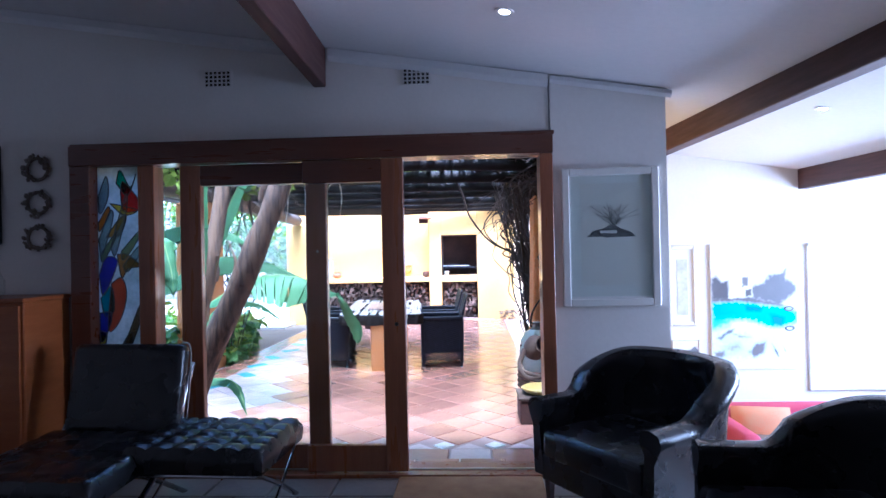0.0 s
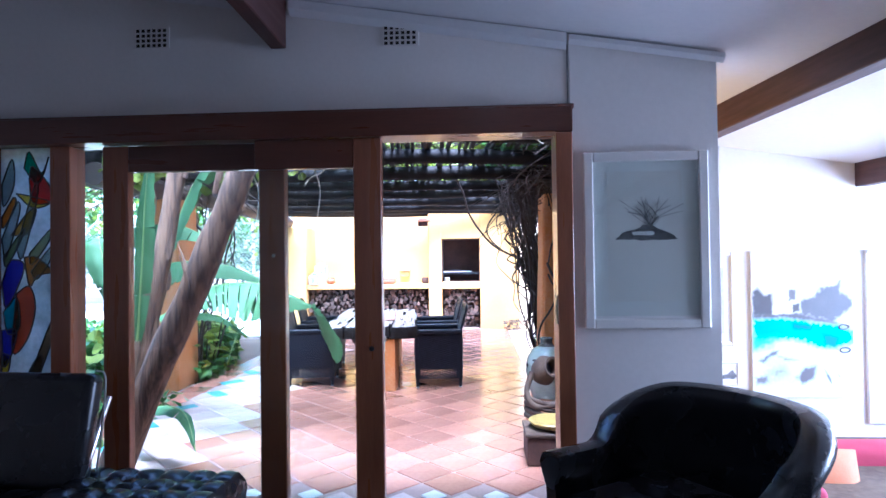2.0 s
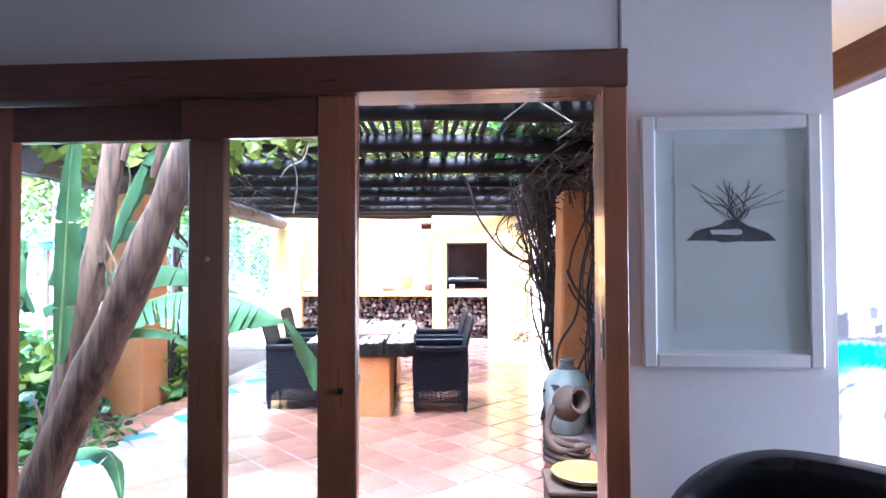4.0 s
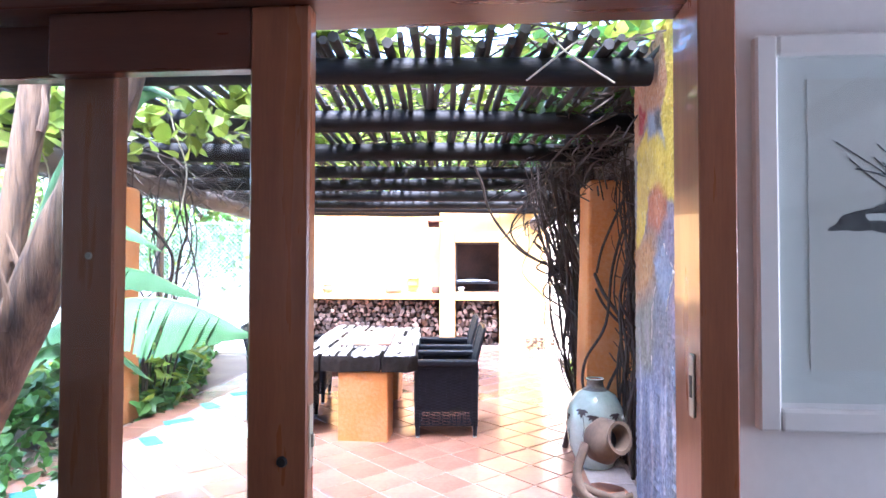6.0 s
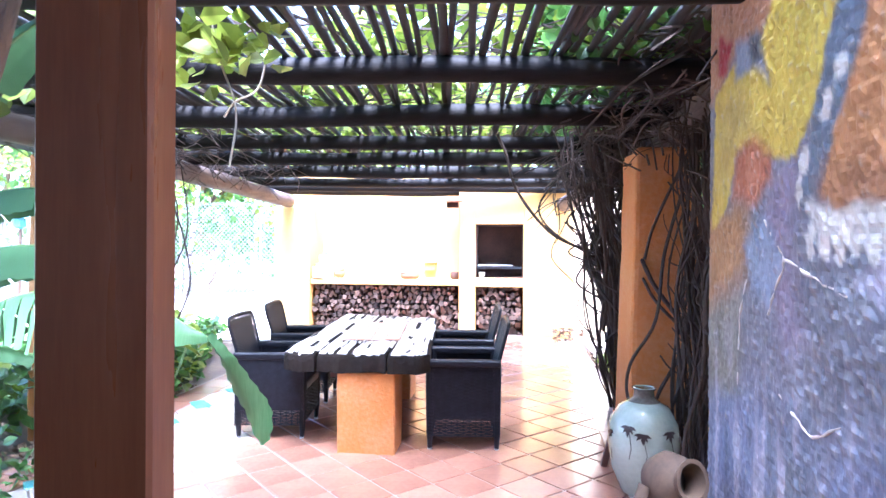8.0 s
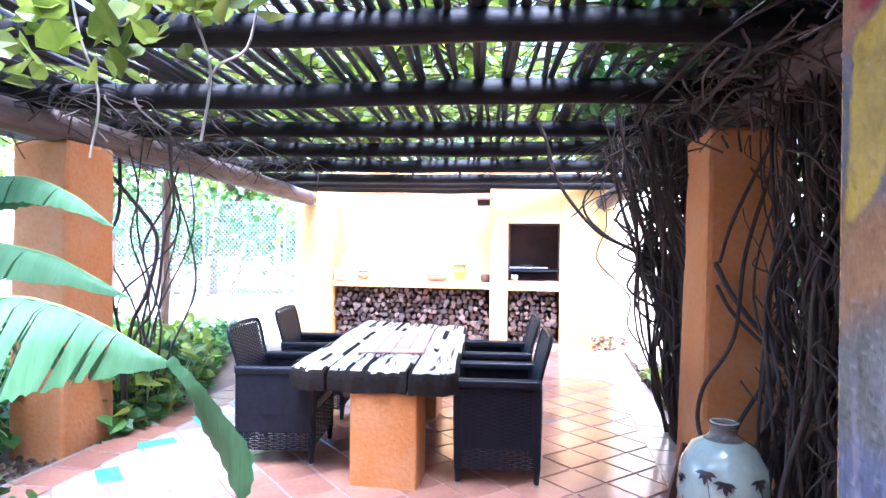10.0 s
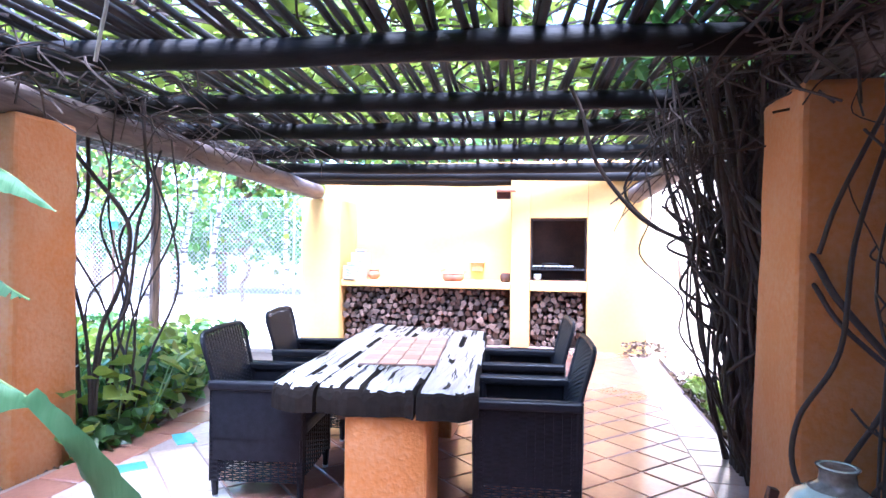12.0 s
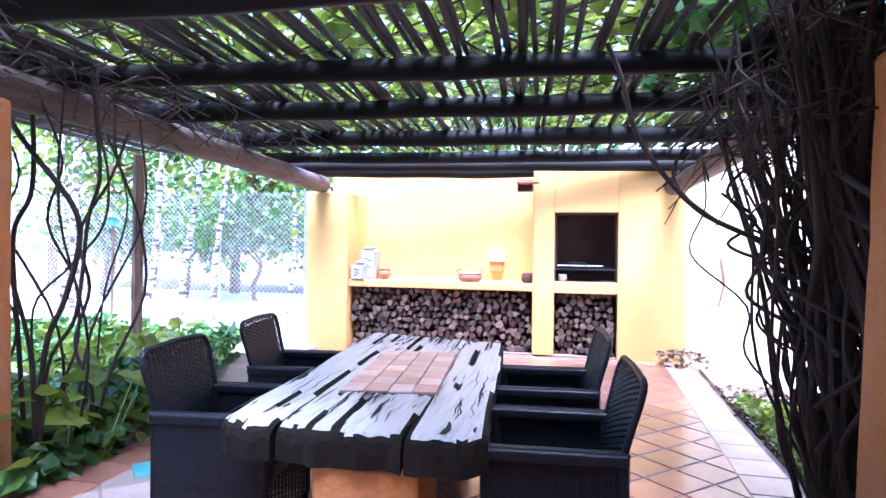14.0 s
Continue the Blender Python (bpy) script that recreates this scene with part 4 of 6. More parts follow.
def tangle(bm):
    r = random.Random(44)
    for i in range(420):
        p = Vector((r.uniform(-3.6, -1.9), r.uniform(9.3, 12.6), r.uniform(2.28, 2.62)))
        d = Vector((r.gauss(0, 0.28), r.gauss(0, 0.4), r.uniform(-0.30, 0.1)))
        add_tube(bm, bend([p, p + d * 0.5 + Vector((r.gauss(0, 0.08), r.gauss(0, 0.08), 0.05)), p + d], 4), r.uniform(0.003, 0.007), 4, False)
    for i in range(420):
        p = Vector((r.uniform(1.12, 1.8), r.uniform(10.4, 11.6), r.uniform(1.9, 2.6)))
        if i % 3 == 0:
            p = Vector((r.uniform(1.0, 2.2), r.uniform(8.5, 9.7), r.uniform(2.48, 2.65)))
        d = Vector((r.gauss(0, 0.25), r.gauss(0, 0.3), r.uniform(-0.45, 0.15) * (0.25 if i % 3 == 0 else 1)))
        add_tube(bm, bend([p, p + d * 0.5 + Vector((r.gauss(0, 0.08), r.gauss(0, 0.08), 0.05)), p + d], 4), r.uniform(0.003, 0.008), 4, False)
    for i in range(420):
        z = r.uniform(0.1, 2.2)
        p = Vector((r.gauss(1.78 - 0.06 * z, 0.09), r.uniform(10.5, 11.4), z))
        d = Vector((r.gauss(0, 0.09), r.gauss(0, 0.12), r.uniform(0.3, 0.9)))
        add_tube(bm, bend([p, p + d * 0.5 + Vector((r.gauss(0, 0.05), r.gauss(0, 0.06), 0)), p + d], 4), r.uniform(0.004, 0.010), 4, False)
    for i in range(320):
        p = Vector((r.uniform(1.15, 2.2), r.uniform(8.45, 10.2), r.uniform(2.12, 2.55)))
        d = Vector((r.gauss(0, 0.22), r.gauss(0, 0.30), r.uniform(-0.25, 0.12)))
        add_tube(bm, bend([p, p + d * 0.5 + Vector((r.gauss(0, 0.08), r.gauss(0, 0.08), 0.04)), p + d], 4), r.uniform(0.003, 0.008), 4, False)
    for i in range(900):
        p = Vector((r.uniform(1.66, 2.4), r.uniform(8.8, 9.6), r.uniform(0.0, 2.2)))
        d = Vector((r.gauss(0, 0.10), r.gauss(0, 0.14), r.uniform(0.15, 0.6)))
        add_tube(bm, bend([p, p + d * 0.35 + Vector((r.gauss(0, 0.05), r.gauss(0, 0.05), 0)), p + d * 0.7 + Vector((r.gauss(0, 0.05), r.gauss(0, 0.05), 0)), p + d], 4), r.uniform(0.003, 0.007), 4, False)


tagged(part("vine_tangle", fast_mesh("tangle", VINE, tangle), None), "tangle of thin dry vine shoots under the beams", "twigs", "", "stuff")


# ---- banana plants ----
def blade(path, width, seed, tears=9, droop=0.42, late=0.0):
    """A long leaf with a sunk rib, wavy margins and tears."""
    r = random.Random(seed)
    line = bend(path, 15)
    n = len(line) - 1
    bm = bmesh.new()
    torn = {r.randrange(3, n - 1) for _ in range(tears)}
    for side in (-1, 1):
        prev = None
        for i, p in enumerate(line):
            t = i / n
            d = (line[min(i + 1, n)] - line[max(i - 1, 0)]).normalized()
            lat = d.cross(Vector((0, 0, 1)))
            lat = lat.normalized() if lat.length > 0.05 else Vector((0, 1, 0))
            up = lat.cross(d)
            w = width * max(0.02, math.sin(math.pi * min(1, 0.06 + 0.94 * t) ** 0.75)) * (1 + 0.03 * math.sin(i * 1.9 + seed))
            row = []
            for k in range(4):
                u = k / 3
                row.append(p + lat * side * w * u + up * (0.10 * u * w * 2 - droop * (1 - late + 2 * late * t) * u * u * w * 2 + 0.004 * math.sin(i * 0.8 + k) + 0.0035 * u * math.sin(i * 2.6)))
            vs = [bm.verts.new(q) for q in row]
            if prev:
                for k in range(3):
                    f = (prev[k], prev[k + 1], vs[k + 1], vs[k])
                    bm.faces.new(f if side > 0 else f[::-1])
            if i in torn and 0 < i < n:
                vs = [vs[0]] + [bm.verts.new(q + d * 0.018 * u) for q, u in ((row[1], 0.2), (row[2], 0.6), (row[3], 1.0))]
            prev = vs
    return bm, line


def banana(name, at, trunks, leaves, label, seed):
    b = thing(name, (0, 0, 0), label, "banana plant", "banana plants")
    for pts, r0, r1 in trunks:
        line = bend(pts, 8)
        n = len(line)
        bm = tube(line, [r0 + (r1 - r0) * i / n for i in range(n)], 14)
        for v in bm.verts:
            v.co += 0.016 * noise.noise_vector(Vector((v.co.x * 9, v.co.y * 9, v.co.z * 2.5)))
        t = part("trunk", bm, BARK, b, "leaning fibrous brown trunk", smooth=60)
        rr = random.Random(seed)
        for k in range(7):
            i = rr.randrange(3, n - 3)
            p = line[i] + Vector((rr.uniform(-1, 1), rr.uniform(-1, 0.2), 0)).normalized() * r0
            part("dry_sheath", tube(bend([p, p + Vector((0.02, 0, 0.12)), p + Vector((rr.uniform(-0.05, 0.06), -0.02, 0.30))], 3), [0.020, 0.022, 0.020, 0.016, 0.010, 0.006, 0.003], 5, 0.35), BARK, t)
    for k, (pts, w, tears, *hang) in enumerate(leaves):
        bm, line = blade(pts, w, seed * 10 + k, tears, *hang)
        l = part("leaf", bm, BANANA, b, smooth=60)
        part("rib", tube(line, [0.010 * (1 - 0.8 * i / len(line)) for i in range(len(line))], 5), LEAFRIB, l)
    return b


LEAFRIB = material("leaf_rib", (0.28, 0.40, 0.14), 0.5, second=(0.22, 0.33, 0.10), bump=0.0)
banana("banana_plant", None,
       [([(-1.85, 7.1, -0.08), (-1.55, 7.1, 0.62), (-1.18, 7.1, 1.40), (-0.90, 7.1, 2.08), (-0.76, 7.1, 2.6)], 0.115, 0.075),
        ([(-2.0, 7.5, -0.08), (-1.80, 7.48, 0.9), (-1.58, 7.45, 1.8), (-1.45, 7.4, 2.5)], 0.09, 0.06)],
       [([(-1.85, 7.80, 1.02), (-1.50, 7.86, 1.24), (-1.21, 7.90, 1.285), (-1.04, 7.91, 1.265), (-0.86, 7.92, 1.20), (-0.645, 7.95, 1.08)], 0.185, 16, 0.95, 0.6),
        ([(-2.6, 8.28, 1.14), (-2.1, 8.40, 1.44), (-1.6, 8.42, 1.43), (-1.13, 8.40, 1.24)], 0.15, 4, 0.7),
        ([(-3.2, 9.1, 1.3), (-3.1, 9.26, 1.75), (-2.6, 9.30, 1.86), (-2.25, 9.32, 1.76), (-1.98, 9.36, 1.56)], 0.13, 5, 0.8),
        ([(-1.75, 7.3, 0.9), (-1.68, 7.25, 1.5), (-1.62, 7.2, 2.0), (-1.52, 7.15, 2.55)], 0.065, 2),
        ([(-1.9, 7.3, 1.2), (-1.95, 7.2, 1.55), (-1.9, 7.1, 1.62), (-1.78, 7.0, 1.35), (-1.74, 6.95, 1.15)], 0.12, 2),
        ([(-1.9, 7.5, 0.3), (-1.6, 7.35, 0.42), (-1.35, 7.2, 0.40), (-1.2, 7.05, 0.18)], 0.07, 1),
        ([(-1.7, 7.6, 1.5), (-1.5, 7.7, 2.1), (-1.2, 7.75, 2.38), (-0.95, 7.75, 2.30)], 0.12, 1),
        ([(-1.9, 7.7, 0.8), (-1.7, 7.8, 1.02), (-1.4, 7.85, 1.02), (-1.15, 7.85, 0.85)], 0.08, 2)],
       "leaning banana plant with torn broad green leaves", 2)
tip = bend([(-0.66, 7.94, 1.09), (-0.61, 7.99, 0.99), (-0.565, 8.05, 0.86), (-0.51, 8.09, 0.74), (-0.485, 8.10, 0.60)], 6)
bm = bmesh.new()
rows_ = []
for i, p in enumerate(tip):
    w = 0.010 + 0.052 * max(0.0, math.sin(math.pi * ((i + 1) / (len(tip) + 1)) ** 1.8)) ** 0.8 + 0.006 * math.sin(i * 2.1)
    rows_.append([bm.verts.new(p + Vector(o)) for o in ((-w, 0.02, -0.01), (0, -0.012, 0.0), (w * 0.9, 0.015, 0.02))])
for r0, r1 in zip(rows_, rows_[1:]):
    for k in range(2):
        bm.faces.new((r0[k], r0[k + 1], r1[k + 1], r1[k]))
part("leaf_tip", bm, BANANA, bpy.data.objects["banana_plant"], "folded yellow-green leaf tip", smooth=80)
banana("banana_plant", None,
       [([(-2.5, 7.0, -0.08), (-2.35, 7.0, 1.0), (-2.25, 7.0, 2.3)], 0.10, 0.07)],
       [([(-2.4, 7.1, 1.2), (-2.2, 6.95, 1.7), (-2.05, 6.9, 1.72), (-1.92, 6.85, 1.40)], 0.12, 2),
        ([(-2.4, 7.2, 1.6), (-2.5, 7.4, 2.2), (-2.3, 7.6, 2.5), (-2.0, 7.8, 2.45)], 0.13, 1),
        ([(-2.6, 7.2, 0.6), (-2.3, 7.0, 0.9), (-2.0, 6.9, 0.8)], 0.09, 2)],
       "upright banana plant with broad leaves by the window", 6)


# climbing sprays over the first poles
def spray(at, seed, n, size, spread):
    r = random.Random(seed)
    s = thing("creeper_spray", at, "hanging creeper spray with light green leaves", "creeper", "creeper sprays")
    part("stalk", tube(bend([(0, 0, 0.1), (0.05, 0, -0.12), (0.12, 0.02, -0.35), (0.10, 0.0, -0.6)], 4), 0.005, 5), PALESTALK, s, "pale dry stalk")
    bm = bmesh.new()
    for i in range(n):
        leaf_shape(bm, Vector((r.gauss(0, spread), r.gauss(0, spread * 0.6), r.gauss(-0.08, spread * 0.45))), r.uniform(0.6, 1.1) * size, rand_normal(r, 0.3), r.uniform(0, 6.28))
    part("foliage", bm, LEAF, s)


PALESTALK = material("pale_stalk", (0.45, 0.38, 0.28), 0.8, second=(0.33, 0.27, 0.2), bump=0.2)
spray((-0.75, 8.1, 2.42), 1, 60, 0.13, 0.17)
spray((-1.35, 8.3, 2.40), 2, 55, 0.14, 0.2)
spray((-1.9, 8.0, 2.45), 3, 60, 0.14, 0.22)
spray((-2.4, 8.5, 2.40), 4, 55, 0.13, 0.22)
d = thing("dead_twig", (0.95, 7.60, 2.42), "pale bare twigs caught on the first pole", "twig")
part("twig", tube([(-0.16, 0, -0.10), (0.0, -0.02, 0.02), (0.16, 0, 0.14)], 0.0045, 6), PALESTALK, d)
part("twig", tube([(-0.10, 0, 0.16), (0.02, -0.02, 0.02), (0.24, 0, -0.12)], 0.0045, 6), PALESTALK, d)
d = thing("dead_twig", (-0.7, 8.5, 2.35), "pale bare twigs hanging from a pole", "twig")
part("twig", tube(bend([(0.05, 0, 0.1), (0.0, 0, -0.08), (-0.12, 0, -0.14), (-0.18, 0, -0.22)], 4), 0.006, 5), PALESTALK, d)


# ---- garden beds ----
def ground_cover(x0, x1, y0, y1, n, seed, hmax, size, edge=None):
    def build(bm):
        r = random.Random(seed)
        for i in range(n):
            x, y = r.uniform(x0, x1), r.uniform(y0, y1)
            if edge and not edge(x, y):
                continue
            h = hmax * max(0.12, 0.55 + 0.9 * noise.noise(Vector((x * 1.1, y * 1.1, seed))))
            leaf_shape(bm, Vector((x, y, -0.05 + h * r.random() ** 0.6)), r.uniform(0.6, 1.3) * size, rand_normal(r, 0.5), r.uniform(0, 6.28))
    return build


def bed_edge(x, y):
    return x < -2.62 - max(0.0, (y - 11.2) * 0.42)


def cover(name, label, *args):
    mat = args[-1]
    return tagged(part(name, fast_mesh(name, mat, ground_cover(*args[:-1])), None), label, "ground cover", "", "stuff")


cover("ivy_bed", "dense dark green ivy ground cover", -5.6, -2.55, 10.15, 14.6, 6500, 31, 0.50, 0.125, bed_edge, DARKLEAF)
cover("ivy_highlights", "lighter fresh leaves among the ivy", -4.6, -2.6, 10.2, 13.6, 1000, 33, 0.64, 0.14, bed_edge, LEAF)
cover("shrub_bed", "dense green shrubs behind the garden column", -7.5, -3.1, 6.8, 10.1, 5200, 35, 1.0, 0.12, None, DARKLEAF)
cover("shrub_highlights", "light green leaves among the shrubs", -6.5, -3.2, 6.8, 10.1, 900, 36, 1.25, 0.13, None, LEAF)
cover("low_plants", "small green plants in the shady bed by the house", -4.0, -2.3, 6.7, 9.2, 900, 38, 0.45, 0.10, None, DARKLEAF)
cover("far_ivy", "green ground cover towards the drive", -9, -4.4, 13.2, 15.6, 3200, 37, 0.40, 0.12, None, DARKLEAF)
cover("grass_clump", "bright green low plants at the patio edge", 1.68, 2.35, 11.6, 13.7, 900, 39, 0.22, 0.08, None, LEAF)
STRAW = material("dry_leaf_litter", (0.30, 0.21, 0.13), 0.9, second=(0.14, 0.09, 0.06), scale=9, fine=50, bump=0.4, island=0.5, trans=0.1)
cover("weed_clump", "small dry weeds at the foot of the wall", 1.2, 1.75, 15.0, 15.35, 160, 40, 0.25, 0.06, None, STRAW)
cover("leaf_litter", "dry brown leaves along the patio edge", 1.60, 2.3, 10.2, 14.4, 1500, 42, 0.05, 0.07, None, STRAW)
cover("bed_litter", "dry brown leaves along the ivy bed", -3.1, -2.66, 9.4, 11.6, 420, 43, 0.04, 0.06, None, STRAW)


def leaf_wall(bm):
    r = random.Random(61)
    for i in range(2600):
        p = Vector((r.uniform(2.05, 2.75), r.uniform(8.6, 11.9), r.uniform(0.0, 2.7)))
        if noise.noise(p * 1.6) > -0.25:
            leaf_shape(bm, p, r.uniform(0.06, 0.12), rand_normal(r, 0.1), r.uniform(0, 6.28))
    for i in range(2600):
        p = Vector((r.uniform(1.3, 2.9), r.uniform(8.3, 10.8), r.uniform(2.62, 3.05)))
        leaf_shape(bm, p, r.uniform(0.07, 0.13), rand_normal(r, 0.4), r.uniform(0, 6.28))
    for i in range(3400):
        p = Vector((r.uniform(0.7, 2.7), r.uniform(8.4, 12.6), r.uniform(2.5, 2.95)))
        leaf_shape(bm, p, r.uniform(0.06, 0.13), rand_normal(r, 0.4), r.uniform(0, 6.28))


tagged(part("creeper_leaves", fast_mesh("creeper_leaves", DARKLEAF, leaf_wall), None), "dark creeper leaves behind the vine stems", "creeper", "", "stuff")


def big_leaves():
    r = random.Random(77)
    g = thing("arum_plant", (-2.85, 10.75, 0.0), "broad lime green leaves rising from the ivy", "plant")
    for i in range(11):
        bm = bmesh.new()
        p = Vector((r.uniform(-0.3, 0.35), r.uniform(-0.45, 0.45), r.uniform(0.28, 0.60)))
        leaf_shape(bm, p, r.uniform(0.20, 0.30), rand_normal(r, 0.8), r.uniform(0, 6.28))
        l = part("leaf", bm, LEAF, g)
        part("leaf_stalk", tube([(p.x * 0.5, p.y * 0.5, -0.05), tuple(p)], 0.005, 6), LEAFRIB, l)


big_leaves()


# ---- trees, fence and distance ----
def tree(name, at, h, r0, lean, crown_r, leaves, mat, bark, label, seed, crown_z=0.6, leaf=0.14, limbs=6):
    r = random.Random(seed)
    t = thing(name, at, label, "tree", "garden trees")
    line = bend([(0, 0, -0.1), (lean[0] * 0.3 + r.gauss(0, 0.11), lean[1] * 0.3, h * 0.25), (lean[0] * 0.5 + r.gauss(0, 0.12), lean[1] * 0.5, h * 0.5), (lean[0] * 0.7 + r.gauss(0, 0.12), lean[1] * 0.7, h * 0.75), (lean[0], lean[1], h)], 6)
    bm = tube(line, [r0 * (1 - 0.75 * i / len(line)) for i in range(len(line))], 9)
    shaken(bm, 0.03, 5, seed)
    part("trunk", bm, bark, t, smooth=60)
    tips = []
    for i in range(limbs):
        p = line[int(len(line) * r.uniform(0.4, 0.9))]
        a = r.uniform(0, math.tau)
        q = p + Vector((math.cos(a), math.sin(a), r.uniform(0.3, 0.9))) * crown_r * r.uniform(0.5, 0.9)
        part("limb", tube(bend([p, p.lerp(q, 0.5) + Vector((0, 0, 0.15)), q], 4), [r0 * 0.4 * (1 - 0.09 * k) for k in range(9)], 5), bark, t)
        tips.append(q)
    tips.append(line[-1])
    bm = bmesh.new()
    for i in range(leaves):
        c = r.choice(tips)
        v = Vector((r.gauss(0, 1), r.gauss(0, 1), r.gauss(0, 0.8))) * crown_r * 0.34
        leaf_shape(bm, c + v, r.uniform(0.6, 1.3) * leaf, rand_normal(r, 0.2), r.uniform(0, 6.28))
    part("crown", bm, mat, t)


for i, (x, y, h, r0, lx) in enumerate(((-5.7, 16.4, 5.0, 0.055, 0.4), (-6.55, 16.7, 5.2, 0.065, 0.35), (-6.95, 16.3, 5.0, 0.075, 0.5), (-9.0, 17.0, 5.6, 0.11, 0.1), (-5.0, 17.6, 4.6, 0.05, 0.3), (-8.0, 15.6, 4.8, 0.06, -0.3))):
    tree("birch_tree", (x, y, -0.05), h, r0, (lx, 0.2), 1.1, 360, LEAF, BIRCH, "slender birch with white peeling bark", 50 + i, leaf=0.12)
for i, (x, y, h, cr) in enumerate(((-13, 22, 5.5, 2.6), (-9.5, 23, 5.0, 2.4), (-6.5, 24, 6.0, 2.8), (-3.5, 25, 5.5, 2.6), (-0.5, 24, 6, 2.8), (-17, 24, 6, 3))):
    tree("garden_tree", (x, y, -0.1), h, 0.16, (0.3, 0.1), cr, 1700, LEAF if i % 2 else DARKLEAF, BARK, "leafy garden tree with a dense uneven crown", 70 + i, leaf=0.24, limbs=11)
for i, (x, y) in enumerate(((-12, 20.8), (-9.8, 21.2), (-7.6, 21), (-5.4, 21.2), (-3.2, 21))):
    tree("garden_shrub", (x, y, -0.1), 1.9, 0.07, (0.1, 0), 1.35, 950, DARKLEAF, BARK, "dense green shrub behind the fence", 90 + i, leaf=0.17, limbs=10)


def fence():
    f = thing("wire_fence", (-14, 19.6, 0), "galvanised chain link fence on steel posts", "fence")
    L, H = 10.6, 2.5
    for i in range(6):
        p = part("post", tube([(i * 2.1, 0, -0.1), (i * 2.1, 0, H + 0.08)], 0.03, 6), STEEL, f)
    for z in (0.1, H):
        part("tension_wire", tube([(0, 0, z), (L, 0, z)], 0.005, 6), STEEL, f)
    bm = bmesh.new()
    s = 0.11
    n = int((L + H) / s)
    for i in range(n):
        x = i * s
        a, b = max(0, x - H), min(x, L)
        if b > a:
            add_tube(bm, [(b, 0, 0.05 + x - b), (a, 0, 0.05 + x - a)], 0.007, 3, False)
            add_tube(bm, [(L - b, 0.004, 0.05 + x - b), (L - a, 0.004, 0.05 + x - a)], 0.007, 3, False)
    m = part("mesh", bm, STEEL, f)
    m["kind"] = "stuff"


fence()
ROOF = material("green_sheet", (0.10, 0.30, 0.28), 0.5, second=(0.14, 0.36, 0.33), bump=0.1)
for x, y, z, mat, lab in ((-7.3, 16.0, 1.72, ROOF, "green metal garden lantern on a thin post"), (-6.5, 13.4, 1.75, TEAL, "turquoise hanging bird feeder on a post")):
    g = thing("garden_lantern", (x, y, -0.05), lab, "lantern", "garden lanterns")
    part("post", tube([(0, 0, 0), (0.02, 0, z)], 0.022, 6), BARK, g)
    part("lamp_body", lathe([(0.05, z), (0.085, z + 0.03), (0.085, z + 0.14), (0.06, z + 0.15)], 8), mat, g)
    part("cap", lathe([(0.12, z + 0.15), (0.10, z + 0.17), (0.02, z + 0.24)], 8), mat, g)
g = thing("tree_stake", (-3.9, 12.6, -0.05), "weathered round post standing in the ivy", "post")
part("pole", tube([(0, 0, 0), (0.02, 0, 2.3)], 0.05, 6), BARK, g)
for i, (x, y, rz) in enumerate(((-4.6, 14.3, 12), (-4.4, 14.1, 20), (-4.7, 14.0, -6))):
    g = tagged(part("cut_log", shaken(tube([(-0.35, 0, 0.09 + 0.11 * (i == 2)), (0.35, 0, 0.09 + 0.11 * (i == 2))], [0.09, 0.08], 9), 0.02, 4, i), LOG, None, "", 60, pose(x, y, -0.03, 0, 0, rz)), "grey cut log lying by the drive", "log", "cut logs")
g = thing("clay_urn", (-4.3, 11.3, 0.28), "pale clay urn lying on its side in the ivy", "urn")
b = part("body", lathe([(0.10, 0), (0.17, 0.10), (0.19, 0.25), (0.15, 0.38), (0.12, 0.42), (0.14, 0.46), (0.10, 0.44), (0.08, 0.3)], 18), SAND, g, smooth=60, m=pose(0, 0, 0, 0, 100, 20))
# boundary wall in full sun to the right
structure("wall_yard", box(1.55, 15.62, -0.2, 8.0, 15.82, 2.9), PALE, "pale sunlit plaster yard wall", "wall")
structure("wall_yard_side", box(5.6, 9.0, -0.2, 5.8, 15.62, 2.9), PALE, "pale sunlit plaster yard wall", "wall")
t = thing("hanging_strap", (1.95, 15.60, 1.30), "frayed brown strap hanging on the yard wall", "strap")
part("strap", tube(bend([(0.02, 0, 0.0), (0.06, 0, -0.3), (0.0, 0, -0.6)], 5), 0.018, 5, 0.4), BARK, t)


# ---- mural on the house wall ----
def depth_in(Y, Z, poly):
    """Distance inside an outline, negative outside it."""
    best, odd = np.full(Y.shape, 9.0), np.zeros(Y.shape, bool)
    for (y0, z0), (y1, z1) in zip(poly, poly[1:] + poly[:1]):
        ey, ez = y1 - y0, z1 - z0
        k = np.clip(((Y - y0) * ey + (Z - z0) * ez) / (ey * ey + ez * ez + 1e-9), 0, 1)
        best = np.minimum(best, np.hypot(Y - y0 - k * ey, Z - z0 - k * ez))
        if z0 != z1:
            odd ^= ((z0 > Z) != (z1 > Z)) & (Y < y0 + (Z - z0) * ey / ez)
    return np.where(odd, best, -best)


